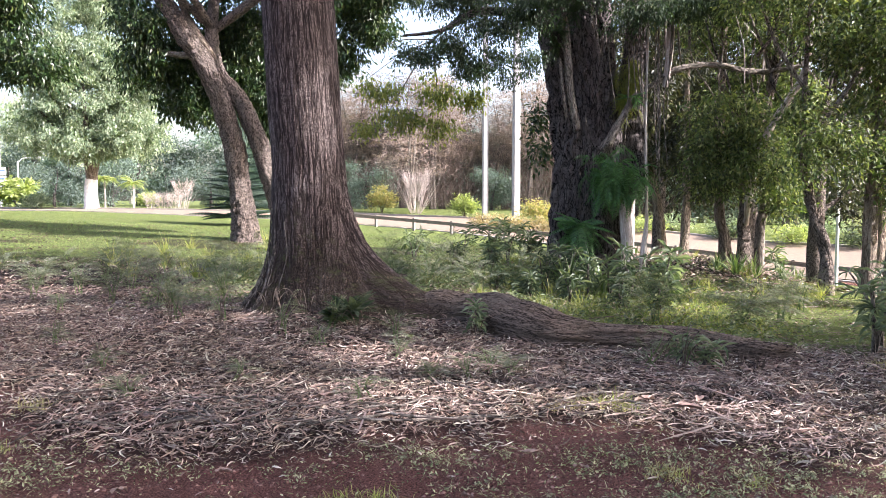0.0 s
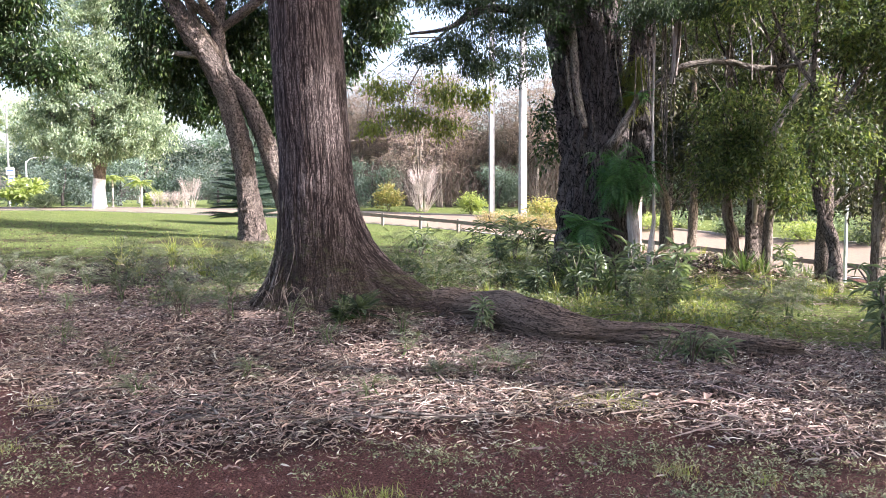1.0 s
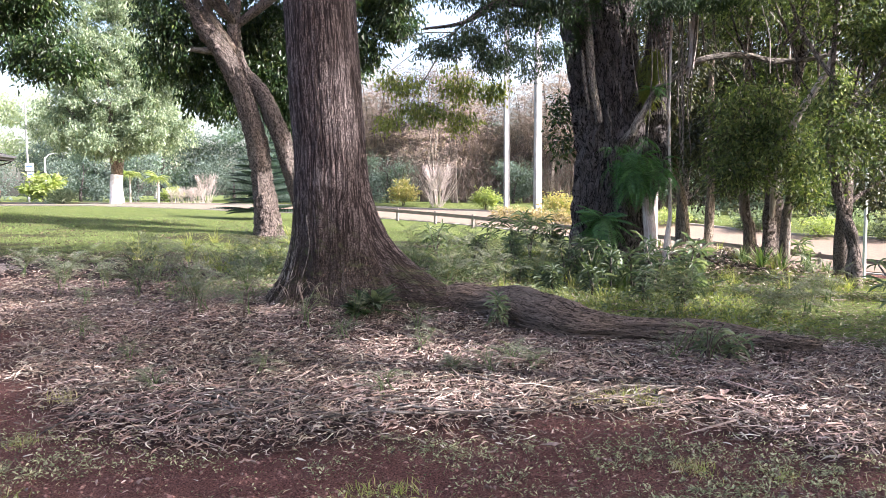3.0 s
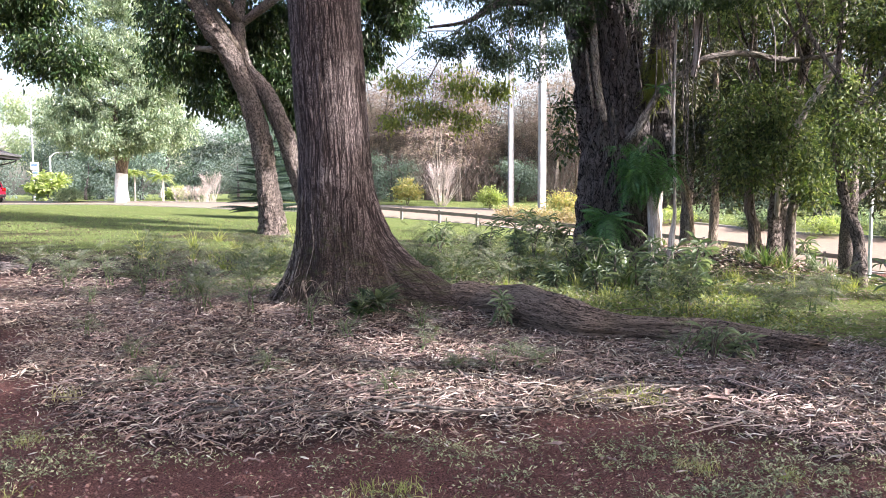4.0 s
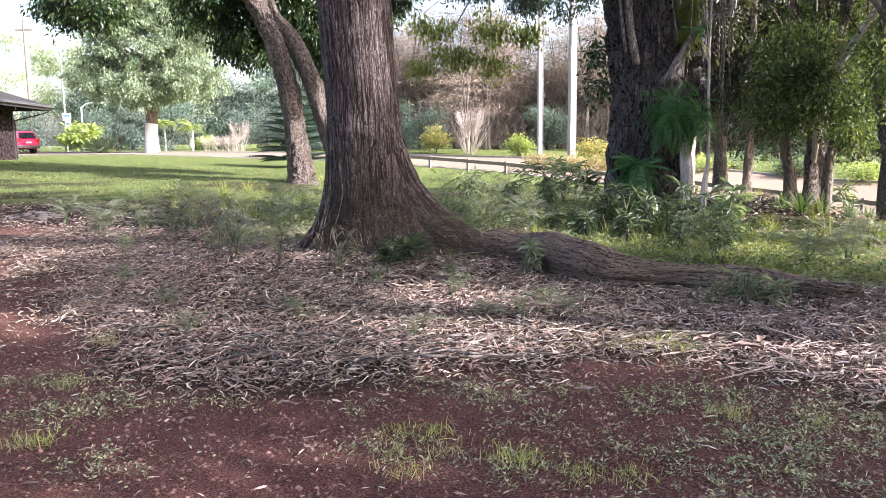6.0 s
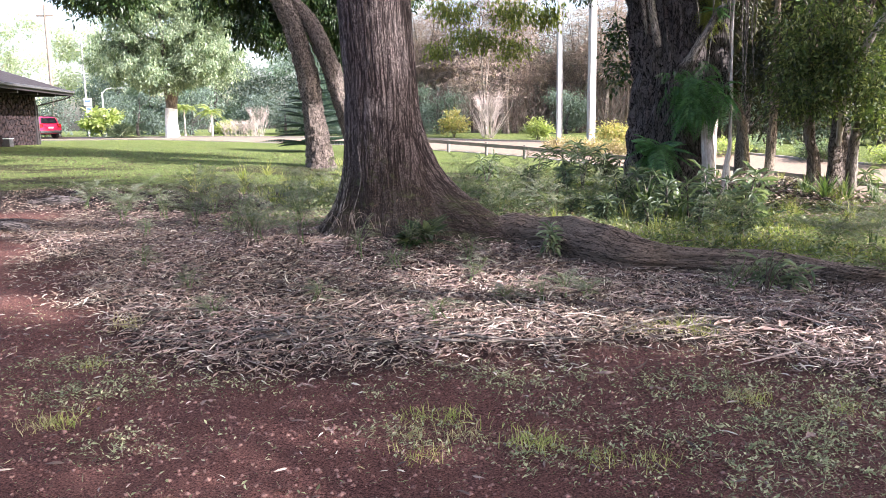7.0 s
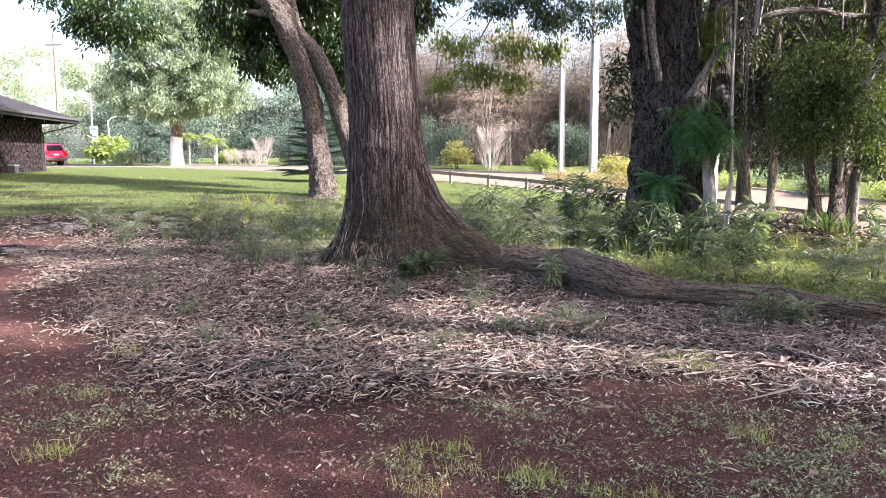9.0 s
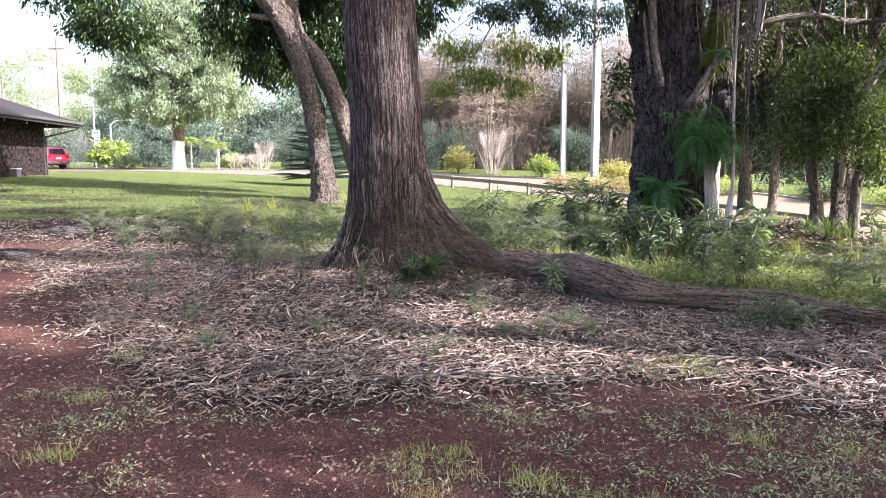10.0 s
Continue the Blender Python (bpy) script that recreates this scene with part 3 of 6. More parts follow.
def box(bm, x0, x1, y0, y1, z0, z1, bevel=0.0):
    m = Matrix.Translation(((x0 + x1) / 2, (y0 + y1) / 2, (z0 + z1) / 2)) @ Matrix.Diagonal((x1 - x0, y1 - y0, z1 - z0, 1))
    made = bmesh.ops.create_cube(bm, size=1, matrix=m)["verts"]
    if bevel:
        edges = list({e for v in made for e in v.link_edges})
        bmesh.ops.bevel(bm, geom=edges, offset=bevel, segments=2, profile=0.6, affect="EDGES")
    return bm


def rod(bm, a, b_, r0, r1=None, segs=10):
    a, b_ = Vector(a), Vector(b_)
    m = Matrix.Translation((a + b_) / 2) @ (b_ - a).to_track_quat("Z", "Y").to_matrix().to_4x4()
    bmesh.ops.create_cone(bm, cap_ends=True, segments=segs, radius1=r0, radius2=r0 if r1 is None else r1, depth=(b_ - a).length, matrix=m)
    return bm


# ---- ground ----
# the road beyond the rail: its near edge, from the lawn side to the foot of the slope
ROAD = [(-90, 60), (-45, 53), (-25, 50.5), (-5.4, 46.5), (6, 39.5), (17, 31.5), (30, 21), (44, 8)]
FAR_X = [-400, -60, -25, -8, 0, 8, 17, 30, 60, 400]
FAR_Z = [1.2, 0.9, 0.8, 0.2, -0.4, -1.05, -2.0, -2.6, -2.9, -2.9]


def land(x, y):
    """Height of the ground: level near by, a lawn that rises on one side, a road bank that falls on the other."""
    x, y = np.asarray(x, float), np.asarray(y, float)
    left = step(3, -6, x)
    fall = np.interp(x, [3, 5.6, 6.4, 7, 8, 12], [19, 17, 14, 11.5, 9.5, 8.5])
    u = np.clip((y - fall) / (34 - fall), 0, 1)
    drop = step(6, 8, x)
    s = left * step(10, 34, y) + (1 - left) * ((1 - drop) * step(0, 1, u) + drop * (1 - (1 - u) ** 2))
    z = np.interp(x, FAR_X, FAR_Z) * s
    beyond = np.clip(y - np.interp(x, [p[0] for p in ROAD], [p[1] for p in ROAD]) - 0.5, 0, 14)
    z = z + beyond * np.interp(x, [-25, -8, 0, 10, 30], [0.0, 0.05, 0.08, 0.13, 0.15])
    mound = 0.24 * np.exp(-(((x - 5.2) / np.where(x > 5.2, 2.0, 2.8)) ** 2 + ((y - 16.8) / 2.6) ** 2))
    root = 0.16 * np.exp(-(((x + 1.8) / 2.2) ** 2 + ((y - 9.6) / 1.8) ** 2))
    return z + mound + root - 0.02 + 0.05 * (fbm(x * 0.5, y * 0.5, 3) - 0.47) * step(2, 5, y) + 0.016 * (fbm(x * 4, y * 4, 8) - 0.47) + 0.012 * (vnoise(x * 11, y * 11, 9) - 0.5) * step(7, 5, y)


def turf_weight(x, y):
    n = fbm(x * 0.6, y * 0.6, 21) - 0.47
    lawn = step(16.2, 19.4, y + 4.5 * n)
    bank = step(-0.1, 0.7, y + 1.6 * n - np.interp(x, [0.3, 1.2, 2.0, 3.2, 5.0], [9.8, 8.7, 8.0, 7.45, 7.2])) * step(0.4, 1.4, x)
    brown = np.exp(-(((x - 5.6) / 2.6) ** 2 + ((y - 16.2) / 2.8) ** 2))
    worn = 0.75 * step(0.47, 0.6, fbm(x * 0.45, y * 1.1, 23)) * step(12, 15, y) * step(34, 24, y)
    return np.clip(np.maximum(lawn, bank) - 1.3 * brown - worn - verge(x, y), 0, 1)


def verge(x, y):
    d = y - np.interp(x, [p[0] for p in ROAD], [p[1] for p in ROAD])
    return np.exp(-(((d + 0.3) / 2.2) ** 2)) * step(8, 13, x)


LITTER_X = [-9, -5.0, -4.3, -3.7, -2.85, -2.27, -1.6, -0.4, 0.7, 1.3, 2.1, 6]
LITTER_Y = [9, 6.75, 6.3, 5.7, 4.98, 4.66, 4.58, 4.77, 4.86, 4.66, 4.4, 4.0]


def mould_weight(x, y):
    n = fbm(x * 0.9, y * 0.9, 31) - 0.47
    edge = step(-0.3, 0.45, y + 1.3 * n + 0.5 * (fbm(x * 5, y * 5, 33) - 0.47) - np.interp(x, LITTER_X, LITTER_Y))
    path = step(-0.75, -0.6, x / np.maximum(y, 1) + 0.3 * n)
    return edge * np.where(y < 12, path, np.maximum(path, step(12, 14, y))) * (1 - verge(x, y))


def ground():
    xs = np.unique(np.concatenate([np.arange(-7.5, 7.5, 0.09), np.arange(-40, 40, 0.5), np.linspace(-420, 420, 60)]).round(3))
    ys = np.unique(np.concatenate([np.arange(2.4, 11, 0.08), np.arange(-30, 60, 0.45), np.linspace(-150, 700, 60)]).round(3))
    X, Y = np.meshgrid(xs, ys)
    Z = land(X, Y)
    v = np.stack([X, Y, Z], -1).reshape(-1, 3)
    i = np.arange(X.size).reshape(X.shape)
    f = np.stack([i[:-1, :-1], i[:-1, 1:], i[1:, 1:], i[1:, :-1]], -1).reshape(-1, 4)
    me = Geo().add(v, f).mesh("ground")
    cover = np.stack([mould_weight(X, Y), turf_weight(X, Y), 0 * X], -1).reshape(-1, 3)
    me.attributes.new("cover", "FLOAT_VECTOR", "POINT").data.foreach_set("vector", cover.ravel())
    tagged(part("ground", me, "ground"), "red earth with leaf mould and worn lawn", "ground", "", "structure")


ground()

def road_line(n=90):
    return curve([(x, y, 0, 0) for x, y in ROAD], n)[:, :2]


def road():
    line = road_line()
    t = np.gradient(line, axis=0)
    t /= np.linalg.norm(t, axis=1)[:, None]
    nrm = np.stack([-t[:, 1], t[:, 0]], 1)
    across = np.linspace(0.9, 7.4, 8)
    P = line[:, None] + nrm[:, None] * across[None, :, None]
    z = land(P[..., 0], P[..., 1]) + 0.06
    v = np.concatenate([P, z[..., None]], -1).reshape(-1, 3)
    i = np.arange(len(line) * 8).reshape(len(line), 8)
    f = np.stack([i[:-1, :-1], i[1:, :-1], i[1:, 1:], i[:-1, 1:]], -1).reshape(-1, 4)
    tagged(part("road", Geo().add(v, f[:, ::-1]).mesh("road"), "asphalt"), "sunlit pale asphalt road round the park", "road", "", "structure")
    geo = Geo()
    for off, w, up in ((0.62, 0.28, 0.05), (7.4, 0.28, 0.17)):
        a, c = line + nrm * off, line + nrm * (off + w)
        z0 = land(a[:, 0], a[:, 1])
        rows = np.stack([np.column_stack([a, z0 - 0.3]), np.column_stack([a, z0 + up]), np.column_stack([c, z0 + up]), np.column_stack([c, z0 - 0.3])], 1)
        k = np.arange(len(line) * 4).reshape(-1, 4)
        q = np.stack([k[:-1, :-1], k[1:, :-1], k[1:, 1:], k[:-1, 1:]], -1).reshape(-1, 4)
        geo.add(rows.reshape(-1, 3), q[:, ::-1])
    tagged(part("kerb", geo.mesh("kerb", False), "concrete"), "pale concrete kerb along the road", "kerb", "", "structure")


road()

# ---- the great tree with the long root ----
def at_ground(x, y, dz=0.0):
    return (x, y, float(land(x, y)) + dz)


TRUNK_Z = [-0.35, 0.0, 0.26, 0.33, 0.47, 0.65, 0.83, 1.0, 1.18, 1.46, 1.9, 2.6, 4.0, 8.0, 13.0]
TRUNK_R = [0.62, 0.56, 0.53, 0.525, 0.51, 0.5, 0.49, 0.48, 0.47, 0.462, 0.452, 0.447, 0.442, 0.36, 0.2]
BUTTRESS = [2.25, 1.98, 1.7, 1.58, 1.34, 1.08, 0.88, 0.74, 0.64, 0.535, 0.46, 0.447, 0.442, 0.36, 0.2]
LEFT_TOE = [1.2, 1.0, 0.8, 0.74, 0.65, 0.57, 0.52, 0.49, 0.475, 0.462, 0.452, 0.447, 0.442, 0.36, 0.2]


def trunk_radius(a, z):
    """Girth of the great trunk: a round stem, one long buttress, a broad toe opposite it and two small toes."""
    def lobe(deg, width):
        d = (a - radians(deg) + np.pi) % (2 * np.pi) - np.pi
        return np.exp(-((d / width) ** 2))
    r = np.interp(z, TRUNK_Z, TRUNK_R)
    foot = np.exp(-np.clip(z, 0, None) / 0.34)
    reach = np.interp(z, TRUNK_Z, BUTTRESS) - r
    toe = np.interp(z, TRUNK_Z, LEFT_TOE) - r
    out = r + reach * np.maximum(lobe(-16, 0.34), 0.5 * lobe(-24, 0.62)) + toe * np.maximum(lobe(188, 0.3), np.maximum(0.85 * lobe(222, 0.22), 0.8 * lobe(150, 0.3)))
    return out + foot * (0.3 * lobe(262, 0.34) + 0.16 * lobe(292, 0.2) + 0.3 * lobe(85, 0.5))


def great_tree():
    t = thing("great_tree", "tall tree with brown furrowed bark and one long surface root", "tree", (-1.67, 9.5, 0))
    # the stem, closer-meshed where the buttress runs out
    even = np.linspace(0, 2 * np.pi, 2000)
    near = (even + radians(16) + np.pi) % (2 * np.pi) - np.pi
    mass = np.cumsum(1 + 1.6 * np.exp(-((near / 0.6) ** 2)) + 0.6 * (np.sin(even) < 0.2))
    segs = 380
    a = np.interp(np.linspace(0, 1, segs, endpoint=False), (mass - mass[0]) / (mass[-1] - mass[0]), even)
    z = np.concatenate([np.arange(-0.35, 1.6, 0.014), np.arange(1.6, 5.0, 0.03), np.linspace(5.0, 13.0, 30)])
    A, Z = np.meshgrid(a, z)
    turn = A / (2 * np.pi)
    wave = 0.012 * (fbm(Z * 0.9 + 0 * A, turn * 0 + 3, 61) - 0.47)
    c1 = np.abs(vnoise((turn + wave) * 46, Z * 0.75, 62, 46) - 0.5) * 2
    c2 = np.abs(vnoise((turn + wave) * 46, Z * 2.6 + 40, 63, 46) - 0.5) * 2
    furrow = np.clip(np.minimum(c1, c2 + 0.25) * 2.2, 0, 1) - 0.7
    chips = vnoise(turn * 120, Z * 26, 64, 120) - 0.5
    plates = vnoise(turn * 40, Z * 11, 65, 40) - 0.5
    lump = vnoise(turn * 9, Z * 2.4, 66, 9) - 0.5
    low = np.exp(-np.clip(Z, 0, None) / 0.5)
    R0 = np.clip(trunk_radius(A, Z), 0.4, 1.6)
    R = trunk_radius(A, Z) * (1 + 0.05 * lump * (0.4 + low)) + 0.011 * furrow * (1 - 0.4 * low) + 0.008 * chips * (1 - 0.6 * low) + (0.012 + 0.03 * low) * plates + 0.05 * low * (fbm(A * R0 * 9, Z * 9, 67) - 0.47) + 0.03 * low * (fbm(A * R0 * 30, Z * 30, 68) - 0.47)
    cx = np.interp(z, [0, 1.9, 2.6, 4.0, 8.0, 13.0], [0.01, 0.0, -0.045, -0.12, -0.2, -0.2])[:, None]
    v = np.stack([cx + R * np.cos(A), R * np.sin(A), Z], -1)
    along = np.concatenate([np.zeros((1, segs)), np.cumsum(np.linalg.norm(np.diff(v[:, ::1], axis=0), axis=2), axis=0)]) * 0.5 + 0.5 * (Z + 0.35)
    g = np.stack([np.cos(A) * 0.46, np.sin(A) * 0.46, along], -1)
    i = np.arange(A.size).reshape(A.shape)
    nx = np.roll(i, -1, 1)
    f = np.stack([i[:-1], nx[:-1], nx[1:], i[1:]], -1).reshape(-1, 4)
    part("trunk", Geo().add(v.reshape(-1, 3), f, g.reshape(-1, 3)).mesh("trunk", True, True), "bark_main", t)
    stem("root", [(1.1, -0.3, 0.02, 0.24), (1.62, -0.42, 0.16, 0.24), (1.85, -0.55, 0.17, 0.205), (2.07, -0.75, 0.2, 0.205), (2.3, -1.05, 0.225, 0.23), (2.52, -1.4, 0.195, 0.23), (2.72, -1.6, 0.16, 0.2), (2.91, -1.75, 0.13, 0.175), (3.25, -1.85, 0.12, 0.158),
                  (3.56, -1.95, 0.125, 0.148), (4.0, -2.1, 0.125, 0.142), (4.44, -2.3, 0.1, 0.115), (4.7, -2.45, 0.085, 0.094), (4.95, -2.5, 0.07, 0.06)], "bark_root", t, 110, 300, 0.22, 9, "weathered brown surface root as thick as a log", None, 0.022)
    stem("root", [(4.3, -2.32, 0.1, 0.012), (4.6, -2.44, 0.1, 0.02), (4.82, -2.5, 0.1, 0.024), (4.97, -2.55, 0.06, 0.018), (5.05, -2.62, 0.0, 0.012)], "bark_pale", t, 12, 30, 0.2, 12, "peeled pale end of the root", None, 0.004)
    stem("root", [(2.15, -0.95, 0.3, 0.03), (2.05, -1.0, 0.22, 0.05), (1.98, -1.08, 0.1, 0.06), (1.9, -1.15, -0.05, 0.05)], "bark_root", t, 16, 30, 0.2, 13, "", None, 0.006)
    rng = np.random.default_rng(3)
    for k in range(26):
        b_, line = radians(rng.uniform(165, 238)), []
        top = rng.uniform(0.4, 1.9)
        for h in np.linspace(-0.05, top, 8):
            b_ += rng.normal() * 0.06
            r = float(trunk_radius(b_, h)) + 0.012
            line.append((r * math.cos(b_), r * math.sin(b_), h, 0.003 + 0.005 * rng.random()))
        stem("vine", line, "bark_limb", t, 6, 36, 0.1, 70 + k, "thin pale climbing vine")
    for k, (dx, dy, h) in enumerate(((3, 1.5, 13), (-3, 2, 13.5), (0.5, -3, 14), (0.5, 3.5, 14.5))):
        stem("limb", [(-0.2, 0.05, 9 + k * 0.5, 0.15), (dx * 0.5, dy * 0.5, 11, 0.11), (dx, dy, h, 0.04)], "bark_main", t, 10, 14, 0.1, k)
    crown(t, [(0, 0, 14, 4, 4, 2.6), (2.5, 1, 13, 2.4, 2.4, 1.8), (-2.5, 1, 13, 2.4, 2.4, 1.8)], 900, 14, 0.5, 0.16, "leaf_olive", 11)
    # dead leaves and crumbs caught on the sloping foot
    n = 2600
    b_ = rng.normal(size=n) * 0.55 - 0.5
    b_[: n // 4] = rng.uniform(2.6, 4.6, n // 4)
    h = rng.random(n) ** 2.2 * 0.6
    r = trunk_radius(b_, h) + 0.012
    at = np.column_stack([r * np.cos(b_) - 1.67, r * np.sin(b_) + 9.5, h])
    geo = strew(Geo(), *CURL, at, spin(rng.random(n) * 6.283, rng.normal(size=n) * 0.5, rng.normal(size=n) * 0.7), np.column_stack([0.02 + 0.05 * rng.random(n) ** 2] * 3) * (1, 1.3, 1))
    tagged(part("caught_leaves", geo.mesh("caught_leaves", False), "leaf_brown"), "dry leaf scraps caught on the tree's foot", "leaf litter", "", "stuff")


great_tree()


# ---- broad tree with two leaning stems at the lawn's edge ----
def leaning_tree():
    x0, y0 = -6.9, 26.5
    t = thing("leaning_tree", "two-stemmed tree with cracked grey bark and glossy dark leaves", "tree", at_ground(x0, y0))

    def flare(a, s):
        return 1 + 0.35 * np.exp(-s / 0.5) * (1 + 0.4 * np.cos(4 * a))

    stem("trunk", [(0.0, 0, -0.2, 0.46), (-0.02, 0, 0.7, 0.44), (-0.2, 0, 2.2, 0.37), (-0.62, 0, 4.4, 0.36), (-1.4, 0, 6.2, 0.35), (-2.3, 0.1, 7.6, 0.32), (-4.6, 0.4, 11.5, 0.16)], "bark_grey", t, 88, 230, 0.14, 2, "", flare, 0.05, 4.5)
    stem("trunk", [(1.4, 0.5, -0.2, 0.42), (1.25, 0.4, 0.8, 0.38), (0.75, 0.2, 2.5, 0.34), (-0.1, 0.2, 4.8, 0.31), (-1.0, 0.3, 6.0, 0.28), (-1.2, 0.6, 8.0, 0.22), (-0.6, 1, 11, 0.1)], "bark_grey", t, 72, 190, 0.14, 3, "", flare, 0.04, 4.5)
    stem("limb", [(-1.8, 0, 6.4, 0.13), (-2.5, 0.2, 6.5, 0.1), (-3.2, 0.6, 6.75, 0.07), (-4.2, 1.0, 7.6, 0.03)], "bark_limb", t, 12, 20, 0.1, 4)
    stem("limb", [(-1.0, 0.3, 6.0, 0.2), (-1.25, 0.2, 6.6, 0.18), (-1.9, 0.2, 7.6, 0.14), (-2.4, 0.2, 9, 0.08)], "bark_pale", t, 12, 20, 0.1, 5)
    for k, p in enumerate(((3.5, -1, 8.5), (5.0, -2, 7.8), (-6.5, -2.0, 8.2), (-4.5, -3.5, 7.6), (1, 3, 9))):
        stem("limb", [(-1.1, 0.5, 7.4, 0.14), (p[0] * 0.5, p[1] * 0.5, 9, 0.1), p + (0.03,)], "bark_grey", t, 10, 18, 0.1, 6 + k)
    crown(t, [(-2.6, 2.2, 6.4, 1.5, 1.2, 1.5), (-3.6, 0.5, 6.3, 0.95, 1.1, 1.1), (-3.8, 0.4, 7.8, 1.1, 1.2, 1.1), (-0.4, 2.2, 6.8, 1.6, 1.2, 1.9), (-2.5, 1.8, 4.9, 1.1, 0.9, 0.6), (0.4, 2.2, 5.2, 1.0, 0.8, 1.5),
              (-2.0, 1.5, 11.2, 4.2, 3.0, 1.8), (1.6, 0.5, 10.5, 2.6, 2.4, 1.6), (-1.4, 2.6, 7.6, 2.4, 1.0, 2.0), (0.2, 2.6, 7.0, 1.6, 1.0, 2.2)], 1050, 84, 0.36, 0.165, "leaf_dark", 21, LEAF, 0.85)
    crown(t, [(0.1, 2.2, 5.0, 0.9, 0.6, 1.5), (-0.9, 2.2, 5.4, 0.8, 0.6, 1.0), (-0.6, 2.3, 7.2, 0.9, 0.6, 1.2)], 150, 84, 0.33, 0.16, "leaf_dark", 24, LEAF, 0.85)
    crown(t, [(4.0, -2, 8.0, 1.3, 1.3, 1.2), (4.6, -2, 6.9, 0.8, 0.8, 0.8), (3.6, -2, 6.0, 0.7, 0.7, 0.9), (5.4, -2.5, 8.4, 1.3, 1.2, 0.9)], 230, 80, 0.3, 0.15, "leaf_dark", 22, LEAF, 0.85)
    crown(t, [(-6.9, -2.5, 7.8, 1.3, 1.3, 1.3), (-7.7, -2.5, 7.4, 1.4, 1.4, 1.2), (-5.6, -2.6, 5.6, 0.75, 0.7, 0.6), (-6.6, -2.6, 5.9, 1.1, 1.1, 0.8), (-8.8, -2.2, 8.5, 1.7, 1.6, 1.4)], 400, 76, 0.32, 0.15, "leaf_dark", 23, LEAF, 0.8)
    return t


leaning_tree()


# ---- mango beyond the road, its trunk whitewashed ----
def mango():
    t = thing("mango_tree", "round mango tree with a whitewashed trunk beyond the lawn", "tree", at_ground(-27.1, 58.5))
    stem("trunk", [(0, 0, -0.3, 0.68), (0, 0, 0.4, 0.53), (0, 0, 1.7, 0.46), (0.05, 0, 2.35, 0.45)], "whitewash", t, 36, 40, 0.06, 3, "whitewashed lower trunk", None, 0.02)
    stem("trunk", [(0.05, 0, 2.3, 0.445), (0.08, 0, 3.0, 0.46), (0.1, 0, 3.8, 0.5), (0.1, 0, 6.5, 0.35)], "bark_pale", t, 32, 30, 0.1, 4, "", None, 0.03)
    for k, p in enumerate(((-3.5, -1.5, 8), (3.4, -1.2, 7.5), (0.5, -2, 10.5), (-1.5, 2, 10), (2.5, 2, 9))):
        stem("limb", [(0.08, 0, 4, 0.35), (p[0] * 0.5, p[1] * 0.5, 5.8, 0.22), p + (0.06,)], "bark_grey", t, 10, 14, 0.1, k)
    crown(t, [(0, 0, 8.8, 5.0, 4.5, 3.8), (0.4, 0, 12.5, 3.8, 3.8, 4.0), (-3.6, -0.5, 6.2, 2.8, 3.0, 2.2), (3.5, -0.5, 5.9, 2.6, 3.0, 2.0), (0, -1.5, 5.0, 3.6, 3.0, 1.5), (-2.6, 0, 10.5, 2.6, 3, 2.2), (3.4, 0, 9.6, 2.4, 3, 2.2), (0.8, 0, 16.5, 2.6, 2.6, 2.6)], 1250, 104, 0.42, 0.21, "leaf_mango_hazed", 31, LEAF, 0.75)


mango()


# ---- the dark old tree, hung with vines and ferns ----
def tuft(parent, name, at, n, size, material, seed, shape=None, lift=(-0.9, 0.5), label="", width=1.0):
    """A spray of fronds from one place."""
    rng = np.random.default_rng(seed)
    p = np.array(at, float) + rng.normal(size=(n, 3)) * 0.05 * size
    geo = strew(Geo(), *(FROND if shape is None else shape), p, spin(rng.random(n) * 6.283, rng.uniform(*lift, n), rng.normal(size=n) * 0.25), size * rng.uniform(0.6, 1.15, n))
    return part(name, geo.mesh(name, False), material, parent, label)


